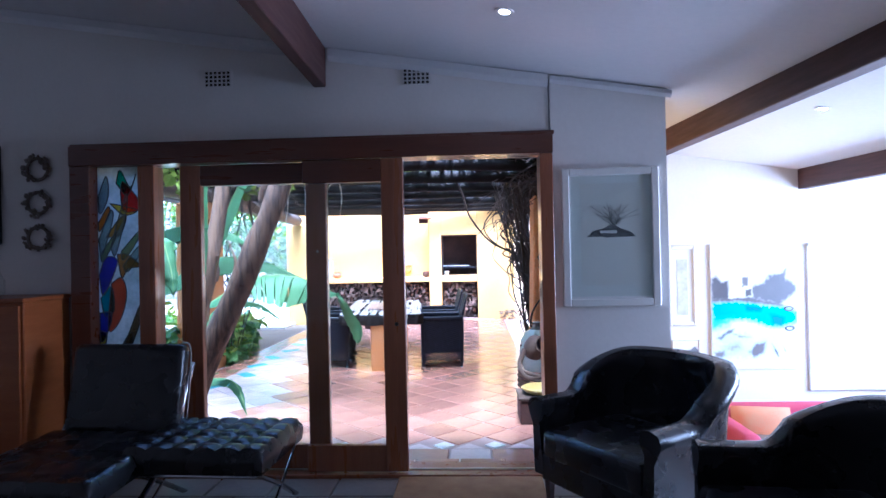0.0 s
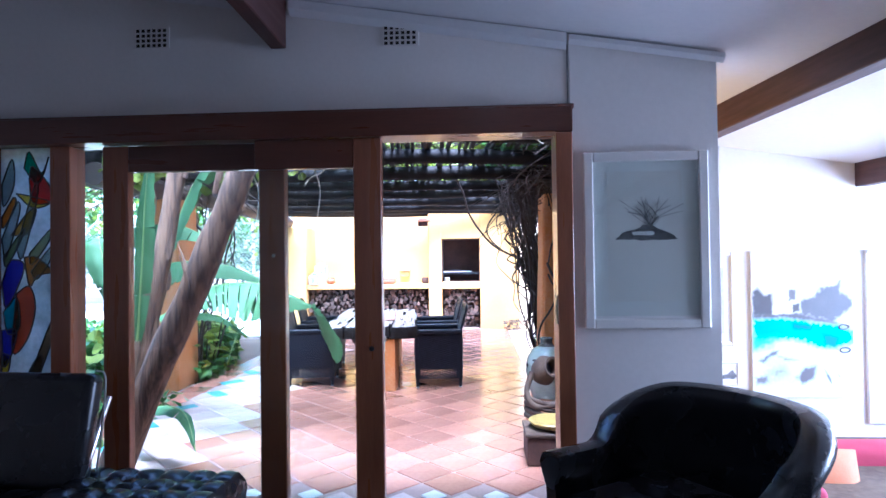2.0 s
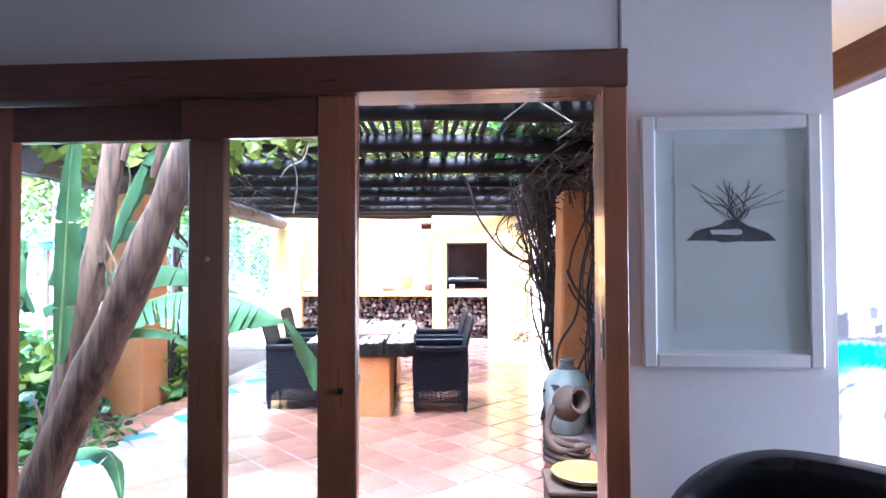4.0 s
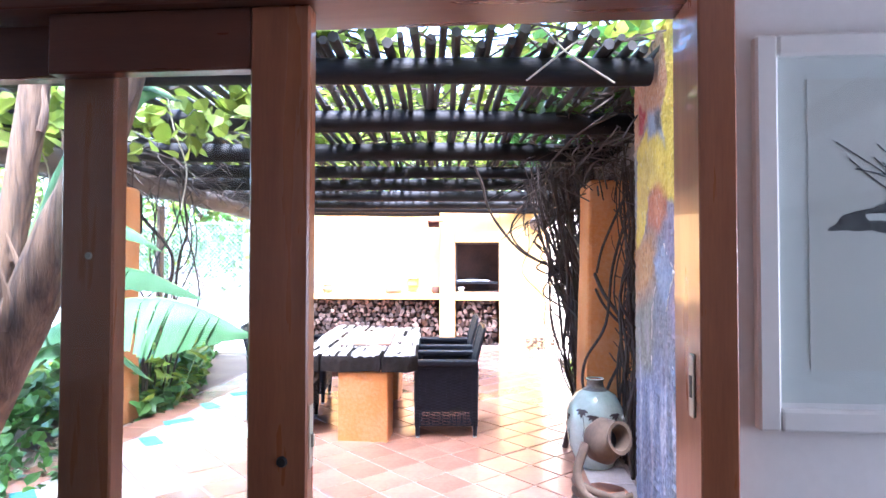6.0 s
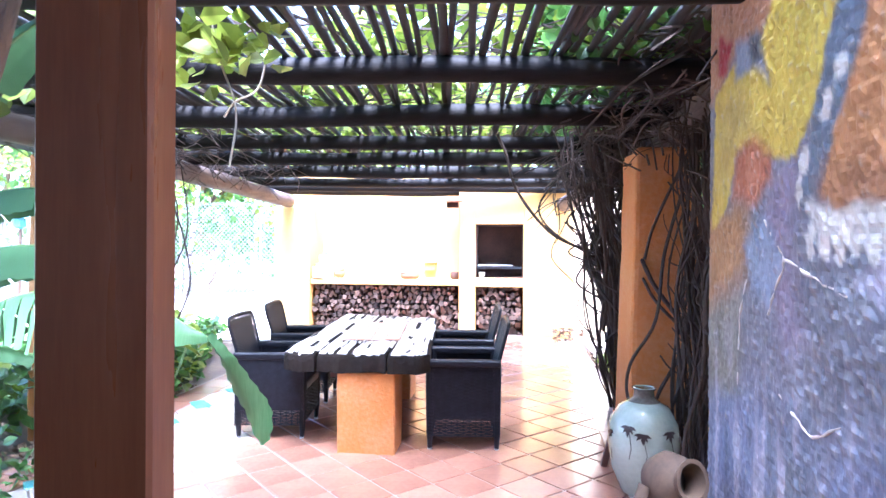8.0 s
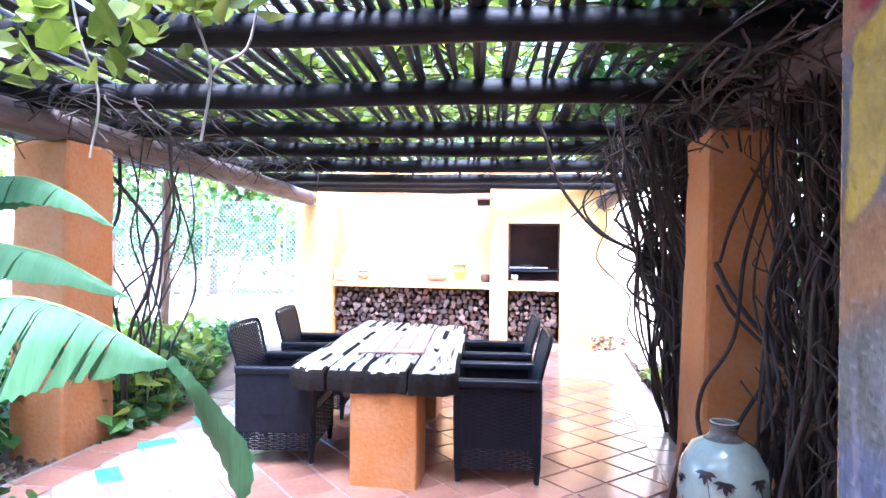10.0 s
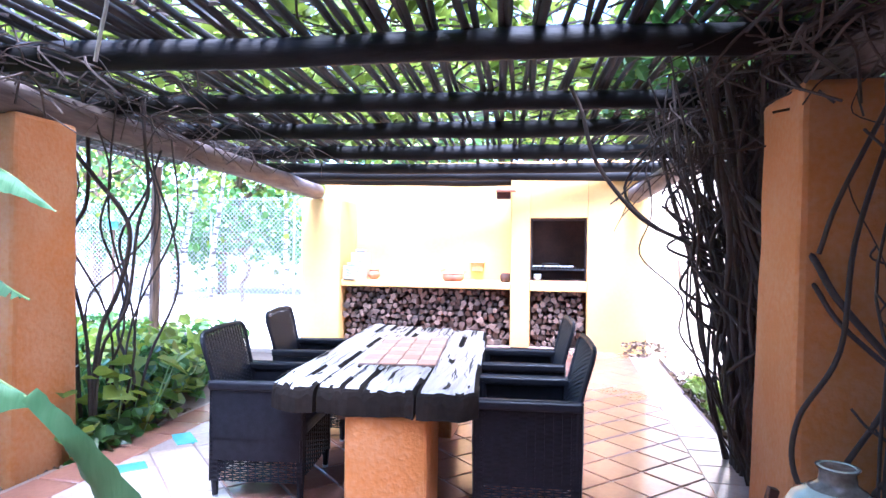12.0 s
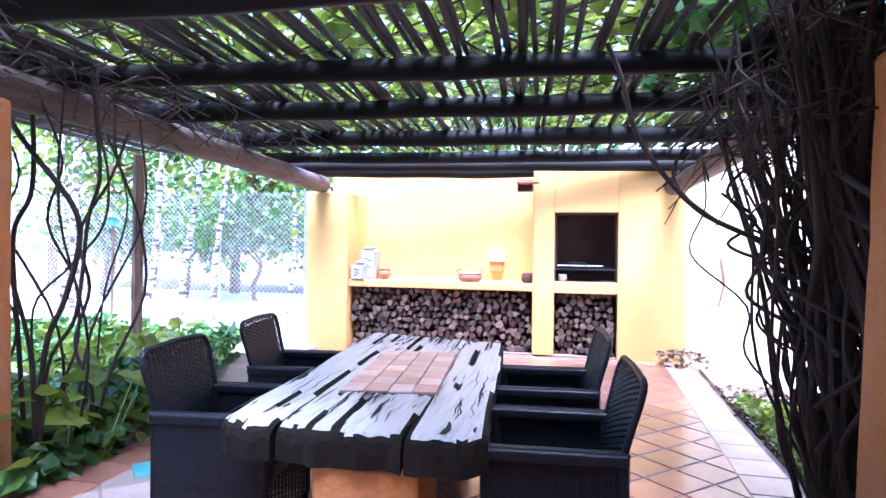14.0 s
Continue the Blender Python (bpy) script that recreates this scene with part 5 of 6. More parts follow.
def pigmented(name, second, fine, bump, depth):
    """A painted ground whose colour is the pigment brushed on it."""
    mat = material(name, (1.0, 1.0, 1.0), 0.72, second=second, scale=9, fine=fine, bump=bump, depth=depth)
    nt = mat.node_tree
    vc, mul = nt.nodes.new("ShaderNodeVertexColor"), nt.nodes.new("ShaderNodeMix")
    vc.layer_name = "pigment"
    mul.data_type, mul.blend_type = "RGBA", "MULTIPLY"
    mul.inputs[0].default_value = 1.0
    base = nt.nodes["Principled BSDF"].inputs["Base Color"]
    nt.links.new(base.links[0].from_socket, mul.inputs[6])
    nt.links.new(vc.outputs[0], mul.inputs[7])
    nt.links.new(mul.outputs[2], base)
    return mat


YEL, OCHRE, SLATEB, FACE = (0.74, 0.55, 0.07), (0.42, 0.24, 0.09), (0.17, 0.20, 0.25), (0.55, 0.25, 0.085)
CHALK, LAV, PURPLE, ROSE = (0.74, 0.70, 0.62), (0.36, 0.40, 0.56), (0.30, 0.25, 0.33), (0.45, 0.15, 0.07)
FIELDS = []  # outline on the wall, pigment, softness of its edge
FIELDS.append(([(8.34, 0.95), (7.71, 1.0), (7.4, 0.94), (7.1, 1.02), (6.48, 0.9), (6.48, -0.1), (8.34, -0.1)], (0.25, 0.28, 0.40), 0.10))
FIELDS.append(([(7.7, 0.9), (7.4, 0.9), (7.28, 0.7), (7.35, -0.1), (7.6, -0.1)], SLATEB, 0.10))
FIELDS.append(([(8.34, 1.26), (7.91, 1.35), (7.97, 0.93), (8.34, 0.86)], (0.24, 0.24, 0.20), 0.05))
FIELDS.append(([(8.34, 1.62), (7.88, 1.66), (7.90, 1.37), (8.34, 1.22)], (0.46, 0.25, 0.10), 0.06))
FIELDS.append(([(7.68, 1.78), (7.45, 1.78), (7.52, 1.5), (7.45, 1.2), (7.6, 1.1), (7.75, 1.5)], PURPLE, 0.07))
FIELDS.append(([(8.34, 2.66), (7.7, 2.66), (7.6, 2.3), (7.8, 2.2), (8.05, 2.22), (8.2, 2.1), (8.34, 2.1)], (0.50, 0.26, 0.14), 0.03))
FIELDS.append(([(7.75, 2.66), (7.3, 2.66), (7.19, 2.2), (7.3, 2.1), (7.39, 1.9), (7.51, 1.76), (7.67, 1.77), (8.0, 1.85), (8.11, 1.64), (8.27, 1.55), (8.25, 2.1), (8.0, 2.2), (7.78, 2.2), (7.66, 2.32)], YEL, 0.010))
FIELDS.append(([(8.20, 2.05), (7.95, 2.1), (7.8, 1.88), (8.0, 1.86), (8.11, 1.7), (8.22, 1.7)], (0.60, 0.45, 0.10), 0.05))
FIELDS.append(([(7.38, 2.66), (6.48, 2.66), (6.48, 1.5), (7.0, 1.9), (7.33, 1.68), (7.46, 1.57), (7.51, 1.6), (7.42, 1.82), (7.3, 2.1), (7.2, 2.2)], SLATEB, 0.012))
FIELDS.append(([(7.15, 2.04), (7.25, 1.88), (7.33, 1.72), (7.37, 1.63), (7.28, 1.575), (7.0, 1.57), (6.8, 1.6), (6.62, 1.8), (6.62, 2.15), (6.85, 2.4), (7.05, 2.3)], FACE, 0.012))
FIELDS.append(([(7.33, 1.68), (7.36, 1.62), (7.28, 1.575), (7.0, 1.57), (6.9, 1.68), (7.15, 1.72)], (0.34, 0.15, 0.06), 0.07))
FIELDS.append(([(7.0, 1.9), (6.94, 1.8), (6.9, 1.98), (6.97, 2.12)], (0.40, 0.17, 0.06), 0.05))
FIELDS.append(([(7.47, 1.61), (7.28, 1.585), (7.0, 1.585), (6.72, 1.62), (6.7, 1.5), (7.0, 1.48), (7.21, 1.475), (7.38, 1.515)], CHALK, 0.012))
FIELDS.append(([(8.01, 1.83), (7.83, 1.87), (7.68, 1.79), (7.69, 1.7), (7.81, 1.62), (8.04, 1.67)], ROSE, 0.028))
FIELDS.append(([(7.9, 1.80), (7.78, 1.78), (7.78, 1.70), (7.9, 1.70)], (0.55, 0.22, 0.11), 0.04))
FIELDS.append(([(8.20, 2.35), (8.05, 2.29), (8.12, 2.17), (8.22, 2.19)], (0.38, 0.03, 0.04), 0.015))
FIELDS.append(([(8.02, 2.26), (7.82, 2.24), (7.71, 2.02), (7.85, 2.12), (8.02, 2.11)], (0.30, 0.36, 0.48), 0.02))
FIELDS.append(([(7.88, 2.25), (7.80, 2.22), (7.76, 2.10), (7.86, 2.13)], (0.08, 0.09, 0.11), 0.02))
FIELDS.append(([(7.92, 1.47), (7.74, 1.58), (7.59, 1.44), (7.7, 1.25), (7.84, 1.34)], (0.30, 0.36, 0.47), 0.02))
FIELDS.append(([(7.19, 1.38), (7.0, 1.52), (6.8, 1.5), (6.85, 1.2), (7.08, 1.34)], (0.50, 0.47, 0.56), 0.02))


def mural():
    m = thing("wall_mural_painting", (0, 0, 0), "rough plaster mural in yellow, orange and slate blue", "mural")
    ny, nz = 150, 215
    ys, zs = np.linspace(6.502, 8.322, ny), np.linspace(-0.02, 2.62, nz)
    Y, Z = np.meshgrid(ys, zs, indexing="ij")

    def cloud(fy, fz, seed):
        return np.array([[noise.noise(Vector((y * fy, z * fz, seed))) for z in zs] for y in ys])

    wide, fine, rough = cloud(6, 5, 1.0), cloud(19, 17, 5.0), cloud(42, 40, 8.0)
    streak = cloud(17, 2.2, 3.0)
    Yw, Zw = Y + 0.022 * wide + 0.012 * fine, Z + 0.022 * cloud(6, 6, 12.0) + 0.012 * cloud(20, 20, 14.0)
    rgb = np.empty((ny, nz, 3))
    rgb[:] = (0.21, 0.22, 0.26)
    rgb += (0.05 * wide + 0.06 * fine)[..., None]

    def lay(amount, colour):
        a = np.clip(amount, 0, 1)[..., None]
        rgb[:] = rgb * (1 - a) + np.array(colour) * a

    for outline, colour, soft in FIELDS:
        a = depth_in(Yw, Zw, outline) / (2 * soft) + 0.5
        lay(a * (0.92 + 0.2 * fine), np.array(colour))
    for k in range(9):  # a row of chalky drops below the collar
        y = 7.42 - 0.075 * k
        a = 1 - np.hypot((Yw - y) / 0.034, (Zw - 1.50 + 0.012 * (k % 3)) / 0.055)
        lay(a * 5, CHALK)
    for y, z, w, h in ((7.27, 1.945, 0.034, 0.034), (7.33, 1.885, 0.030, 0.03), (7.345, 1.845, 0.034, 0.03), (7.46, 1.73, 0.03, 0.05), (7.49, 1.64, 0.022, 0.06)):
        lay((1 - np.hypot((Yw - y) / w, (Zw - z) / h)) * 4, CHALK)
    low = np.clip((1.25 - Z) / 0.5, 0, 1)
    lay(low * np.clip((streak - 0.12) * 3.0, 0, 0.75), (0.52, 0.50, 0.58))
    lay(low * np.clip((-streak - 0.20) * 2.5, 0, 0.6), (0.13, 0.14, 0.18))
    lay(np.clip((rough - 0.42) * 3, 0, 0.35), (0.60, 0.55, 0.48))
    lay(np.clip((fine * 0.6 - rough * 0.5 - 0.36) * 4, 0, 0.4), (0.14, 0.10, 0.08))
    rgb *= 0.80
    X = 1.443 - 0.005 * np.abs(fine) - 0.006 * rough - 0.004 * wide
    X[0, :] = X[-1, :] = X[:, 0] = X[:, -1] = 1.4495
    me = bpy.data.meshes.new("plaster_coat")
    n = np.arange(ny * nz).reshape(ny, nz)
    quads = np.stack([n[:-1, :-1], n[:-1, 1:], n[1:, 1:], n[1:, :-1]], -1).reshape(-1, 4)
    me.from_pydata(np.stack([X, Y, Z], -1).reshape(-1, 3).tolist(), [], quads.tolist())
    layer = me.color_attributes.new("pigment", "FLOAT_COLOR", "POINT")
    rgba = np.ones((ny * nz, 4), np.float32)
    rgba[:, :3] = np.clip(rgb, 0.01, 0.9).reshape(-1, 3)
    layer.data.foreach_set("color", rgba.ravel())
    me.materials.append(pigmented("painted_plaster", (0.70, 0.68, 0.68), 46, 0.65, 0.012))
    part("plaster_coat", me, None, m)
    chalk = material("chalk_line", (0.66, 0.60, 0.52), 0.8, second=(0.45, 0.38, 0.34), scale=14, fine=60, bump=0.6)
    for pts in ([(7.74, 1.57), (7.66, 1.50), (7.585, 1.43), (7.66, 1.33), (7.70, 1.25)], [(7.58, 1.44), (7.4, 1.39), (7.22, 1.35)], [(7.89, 1.36), (7.95, 1.22), (7.96, 1.1), (7.97, 0.92)], [(7.62, 1.01), (7.5, 0.965), (7.4, 0.94), (7.26, 1.01)]):
        line = bend([(1.4425, y, z) for y, z in pts], 6)
        part("relief_line", shaken(tube(line, [0.0055 * (0.7 + 0.3 * math.sin(i * 1.7)) for i in range(len(line))], 5), 0.006, 30), chalk, m)


mural()


# ---- vase, sculpture and plinth ----
def vase():
    v = thing("floor_vase", (1.38, 9.31, -0.005), "celadon floor vase painted with dark leaves", "vase")
    prof = [(0.10, 0.0), (0.13, 0.02), (0.185, 0.16), (0.205, 0.30), (0.19, 0.42), (0.14, 0.51), (0.075, 0.545), (0.055, 0.56), (0.052, 0.60), (0.066, 0.615), (0.056, 0.62), (0.042, 0.58)]
    body = part("body", lathe([(r, z) for r, z in prof], 32), CELADON, v, smooth=60)
    part("neck_glaze", lathe([(0.092, 0.540), (0.078, 0.547), (0.062, 0.561), (0.060, 0.567), (0.057, 0.60), (0.070, 0.617), (0.05, 0.615)], 32), material("neck_glaze", (0.20, 0.185, 0.15), 0.2, second=(0.08, 0.065, 0.05), scale=12, fine=60, bump=0.05), v, "brown glazed neck", smooth=60)
    r = random.Random(3)

    def rad(z):
        for (r0, z0), (r1, z1) in zip(prof, prof[1:]):
            if z0 <= z <= z1:
                return r0 + (r1 - r0) * (z - z0) / (z1 - z0)
        return 0.1

    def on(a, z, off=0.005):
        q = rad(z) + off
        return Vector((q * math.cos(a), q * math.sin(a), z))

    for a0, z0 in ((-2.22, 0.43), (-1.80, 0.40), (-2.95, 0.38), (-1.0, 0.41), (-0.4, 0.36), (-3.6, 0.40), (0.6, 0.38), (1.6, 0.40)):
        for k in range(5):
            ang = math.radians(-70 + k * 35) + r.uniform(-0.1, 0.1)
            L = 0.062 if k == 2 else 0.05
            bm = bmesh.new()
            pts = []
            for u, w in ((0, 0), (0.3, 0.15), (0.6, 0.17), (1, 0), (0.6, -0.17), (0.3, -0.15)):
                du = (u * math.sin(ang) + w * math.cos(ang)) * L
                dz = -(u * math.cos(ang) - w * math.sin(ang)) * L
                pts.append(bm.verts.new(on(a0 + du / rad(z0), z0 + dz)))
            for q in ((0, 1, 5), (1, 2, 4, 5), (2, 3, 4)):
                bm.faces.new([pts[i] for i in q])
            part("painted_leaf", bm, INKLEAF, v)
        part("painted_stem", tube([on(a0, z0, 0.002), on(a0 + 0.12, max(0.06, z0 - 0.12), 0.002), on(a0 + 0.05, max(0.05, z0 - 0.18), 0.002)], 0.0025, 4), INKLEAF, v)


vase()
bpy.data.objects["floor_vase"].scale = (1.03, 1.03, 1.035)


def sculpture():
    s = thing("clay_sculpture", (1.24, 8.10, 0.0), "grey-brown clay jug with coiled arms on a clay base", "sculpture")
    part("base", shaken(lathe([(0.17, 0.0), (0.19, 0.05), (0.16, 0.14), (0.12, 0.2), (0.10, 0.22)], 20), 0.012, 9), CLAY, s, "red clay base", smooth=60)
    jug = part("jug", shaken(lathe([(0.05, -0.14), (0.11, -0.10), (0.125, -0.02), (0.10, 0.06), (0.068, 0.10), (0.085, 0.13), (0.088, 0.145), (0.070, 0.143), (0.055, 0.10), (0.05, 0.0)], 24), 0.008, 10), GREYCLAY, s, smooth=60, m=pose(-0.01, -0.04, 0.435, 72, 0, 24) @ Matrix.Diagonal((0.78, 0.78, 0.85, 1)))
    part("throat", lathe([(0.054, 0.03), (0.054, 0.034)], 20), LEAD, jug)
    for k in range(4):
        z = 0.14 + k * 0.038
        part("coil", tube(bend([(-0.15, 0.05, z), (-0.17, -0.06, z + 0.01), (-0.09, -0.16, z), (0.02, -0.17, z - 0.02), (0.10, -0.12, z - 0.02)], 5), [0.022 - 0.0005 * i for i in range(21)], 8), GREYCLAY, s, smooth=70)
    part("arm", tube(bend([(-0.12, -0.05, 0.42), (-0.17, -0.10, 0.30), (-0.10, -0.16, 0.22), (0.06, -0.17, 0.24)], 5), 0.024, 8), GREYCLAY, s, smooth=70)


sculpture()
bpy.data.objects["clay_sculpture"].scale = (1.0, 1.0, 1.25)
p = thing("plinth_block", (1.22, 7.53, 0.0), "dark stone block holding a yellow glazed dish", "plinth")
part("block", box(-0.20, -0.16, 0.0, 0.22, 0.20, 0.20, 0.012, 2), SOOT_SHADE, p)
part("lip", box(-0.21, -0.17, 0.20, 0.228, 0.21, 0.225, 0.006), GREYCLAY, p)
dsh = thing("glazed_dish", (1.23, 7.55, 0.225), "shallow yellow glazed dish on the block", "dish")
part("dish", lathe([(0.10, 0.0), (0.16, 0.02), (0.185, 0.05), (0.18, 0.055), (0.14, 0.03), (0.02, 0.022)], 28), material("mustard_glaze", (0.42, 0.32, 0.09), 0.3, second=(0.34, 0.24, 0.06), bump=0.05), dsh, smooth=60)
easel = thing("garden_stake", (1.205, 9.72, 0.0), "dark timber prop leaning beside the vase", "prop")
part("prop", box(-0.02, -0.02, 0, 0.02, 0.02, 0.40, 0.003, 1, pose(0, 0, 0, 0, 14, 0)), BEAMWOOD, easel)


# ---- living room ----
def downlight(x, y):
    z = top(x)
    d = thing("downlight", (x, y, z), "small round recessed ceiling downlight, lit", "downlight", "downlights")
    tilt = pose(0, 0, 0, 0, math.degrees(math.atan(0.157)), 0)
    part("rim", lathe([(0.030, -0.006), (0.048, -0.006), (0.050, 0.004), (0.030, 0.004)], 20), WHITEWOOD, d, m=tilt)
    part("bulb", lathe([(0.030, -0.004), (0.024, -0.008), (0.004, -0.010)], 16), LAMPGLOW, d, m=tilt)


downlight(0.833, 5.34)
downlight(2.94, 6.30)


def vent(x, z):
    v = thing("wall_vent", (x, 6.300, z), "square cast plaster air vent with small holes", "vent", "wall vents")
    part("plate", box(0, -0.006, -0.115, 0.198, -0.001, 0, 0.002), WHITE, v)
    for i in range(6):
        for j in range(4):
            part("hole", box(0.014 + i * 0.030, -0.0085, -0.108 + j * 0.027, 0.014 + i * 0.030 + 0.017, -0.0065, -0.108 + j * 0.027 + 0.016), LEAD, v)


vent(0.196, 2.712)
vent(-1.165, 2.742)
# cornice over the pier and the thin joint in the plaster
bm = box(1.18, 6.262, 0, 1.965, 6.288, 0.024)
for v in bm.verts:
    v.co.z += top(v.co.x) - 0.036 - (0.02 if v.co.y > 6.28 and v.co.z < 0.02 else 0)
structure("cornice", bm, CEILING, "white plaster cornice above the pier", "trim")
structure("plaster_joint", box(1.168, 6.2955, 2.262, 1.174, 6.299, 2.64), INK, "thin cracked joint in the plaster", "trim")
bm = box(XL, 6.262, 0, -0.42, 6.298, 0.05)
add_box(bm, -0.30, 6.262, 0, 1.166, 6.298, 0.05)
for v in bm.verts:
    v.co.z += top(v.co.x) - 0.055 - (0.03 if v.co.y > 6.28 and v.co.z < 0.02 else 0)
structure("cornice_long", bm, CEILING, "white plaster cornice along the wall", "trim")


def framed(name, x0, z0, x1, z1, y, w, label, depth=0.05, mat=None, cat="picture"):
    f = thing(name, (0, y, 0), label, cat)
    mat = mat or WHITEWOOD
    part("frame_side", box(x0, -depth, z0, x0 + w, -0.001, z1, 0.006), mat, f)
    part("frame_side", box(x1 - w, -depth, z0, x1, -0.001, z1, 0.006), mat, f)
    part("frame_top", box(x0 + w, -depth, z1 - w, x1 - w, -0.001, z1, 0.006), mat, f)
    part("frame_bottom", box(x0 + w, -depth, z0, x1 - w, -0.001, z0 + w, 0.006), mat, f)
    part("sheet", box(x0 + w, -0.010, z0 + w, x1 - w, -0.002, z1 - w), PAPER, f)
    return f


def blot(parent, name, pts, mat, y, seed, rough=0.012):
    line = bend([(p[0], 0, p[1]) for p in pts] + [(pts[0][0], 0, pts[0][1])], 8)[:-1]
    bm = bmesh.new()
    vs = [bm.verts.new((p.x + rough * noise.noise(Vector((p.x * 40, p.z * 40, seed))), y, p.z + rough * noise.noise(Vector((p.z * 40, p.x * 40, seed + 5))))) for p in line]
    f = bm.faces.new(vs)
    f.normal_update()
    if f.normal.y > 0:
        f.normal_flip()
    bmesh.ops.triangulate(bm, faces=bm.faces)
    return part(name, bm, mat, parent)


pf = framed("framed_drawing", 1.238, 1.092, 1.868, 2.0, 6.286, 0.05, "white box frame with a small ink drawing of a house", 0.032)
part("mount", box(1.36, -0.0115, 1.23, 1.74, -0.0103, 1.90), WHITE, pf, "white paper sheet within the mount")
gp = part("glazing", box(1.288, -0.026, 1.158, 1.818, -0.023, 1.95), GLASS, pf)
gp.visible_shadow = False
SOFTINK = material("soft_grey_ink", (0.045, 0.045, 0.05), 0.8, second=(0.16, 0.16, 0.17), scale=30, fine=120, bump=0.0)
blot(pf, "hill", [(1.40, 1.548), (1.44, 1.585), (1.50, 1.60), (1.56, 1.625), (1.62, 1.60), (1.67, 1.585), (1.706, 1.555), (1.70, 1.547), (1.55, 1.545)], SOFTINK, -0.0121, 1, 0.008)
blot(pf, "house", [(1.49, 1.572), (1.49, 1.588), (1.585, 1.590), (1.585, 1.570)], PAPER, -0.0126, 2, 0.002)
blot(pf, "roof", [(1.48, 1.588), (1.52, 1.608), (1.565, 1.610), (1.595, 1.590)], SOFTINK, -0.0126, 3, 0.002)
rb = random.Random(6)
for k in range(22):
    x = 1.575 + rb.gauss(0, 0.025)
    e = x + rb.gauss(0, 0.07)
    part("branch_line", tube(bend([(1.575 + rb.gauss(0, 0.006), -0.0123, 1.61), (x, -0.0123, 1.66), (e, -0.0123, rb.uniform(1.69, 1.77))], 3), 0.0013, 4), SOFTINK, pf)

pool = thing("pool_painting", (0, 8.33, 0), "large unframed painting of a blue pool and rocks", "painting")
POOL = []  # outline on the canvas, pigment, softness of its edge
POOL.append(([(2.99, 0.67), (3.80, 0.69), (3.80, 0.39), (3.38, 0.29), (2.99, 0.34)], (0.62, 0.80, 0.86), 0.09))
POOL.append(([(2.98, 0.93), (3.24, 0.94), (3.66, 0.88), (3.81, 0.83), (3.81, 0.70), (3.57, 0.66), (3.31, 0.74), (3.14, 0.73), (2.98, 0.66)], (0.02, 0.44, 0.74), 0.025))
POOL.append(([(2.98, 0.76), (3.19, 0.78), (3.14, 0.69), (2.98, 0.66)], (0.10, 0.55, 0.80), 0.04))
POOL.append(([(3.31, 0.88), (3.47, 0.86), (3.45, 0.82), (3.31, 0.83)], (0.02, 0.22, 0.42), 0.015))
POOL.append(([(3.54, 0.80), (3.69, 0.77), (3.66, 0.67), (3.57, 0.69)], (0.02, 0.24, 0.46), 0.02))
POOL.append(([(2.98, 0.94), (2.98, 1.15), (3.03, 1.19), (3.09, 1.12), (3.15, 1.14), (3.16, 1.02), (3.24, 1.03), (3.16, 0.94)], (0.11, 0.11, 0.12), 0.014))
POOL.append(([(3.34, 1.07), (3.47, 1.11), (3.54, 1.19), (3.64, 1.21), (3.72, 1.26), (3.71, 1.16), (3.81, 1.08), (3.81, 1.01), (3.72, 0.94), (3.64, 0.88), (3.42, 0.93), (3.32, 0.97)], (0.16, 0.165, 0.175), 0.022))
POOL.append(([(2.98, 0.96), (3.34, 0.97), (3.71, 0.88), (3.66, 0.87), (3.24, 0.93), (2.98, 0.92)], (0.14, 0.14, 0.15), 0.012))
POOL.append(([(3.15, 1.03), (3.24, 1.07), (3.38, 1.09), (3.38, 0.97), (3.15, 0.96)], (0.70, 0.70, 0.68), 0.006))
POOL.append(([(3.31, 1.04), (3.37, 1.05), (3.37, 0.98), (3.31, 0.97)], (0.12, 0.12, 0.12), 0.006))
POOL.append(([(3.28, 1.17), (3.34, 1.17), (3.34, 1.08), (3.28, 1.07)], (0.18, 0.18, 0.18), 0.006))
POOL.append(([(3.33, 0.43), (3.40, 0.52), (3.50, 0.53), (3.48, 0.42), (3.38, 0.37)], (0.16, 0.15, 0.15), 0.014))
POOL.append(([(3.00, 0.43), (3.10, 0.45), (3.11, 0.39), (3.01, 0.37)], (0.22, 0.22, 0.22), 0.016))
POOL.append(([(3.10, 0.48), (3.24, 0.53), (3.27, 0.46), (3.15, 0.41)], (0.34, 0.36, 0.37), 0.03))
POOL.append(([(3.03, 0.57), (3.13, 0.64), (3.20, 0.66), (3.18, 0.62), (3.12, 0.60), (3.07, 0.55)], (0.16, 0.17, 0.18), 0.012))
POOL.append(([(3.19, 0.61), (3.33, 0.58), (3.36, 0.57), (3.24, 0.57)], (0.26, 0.26, 0.26), 0.01))
POOL.append(([(3.55, 0.52), (3.61, 0.43), (3.62, 0.37), (3.61, 0.37), (3.58, 0.44)], (0.12, 0.12, 0.12), 0.005))
POOL.append(([(3.65, 0.50), (3.69, 0.44), (3.68, 0.41), (3.67, 0.45)], (0.3, 0.3, 0.3), 0.005))
part("stretcher", box(2.98, -0.026, 0.265, 3.80, -0.001, 1.487, 0.004), PAPER, pool)


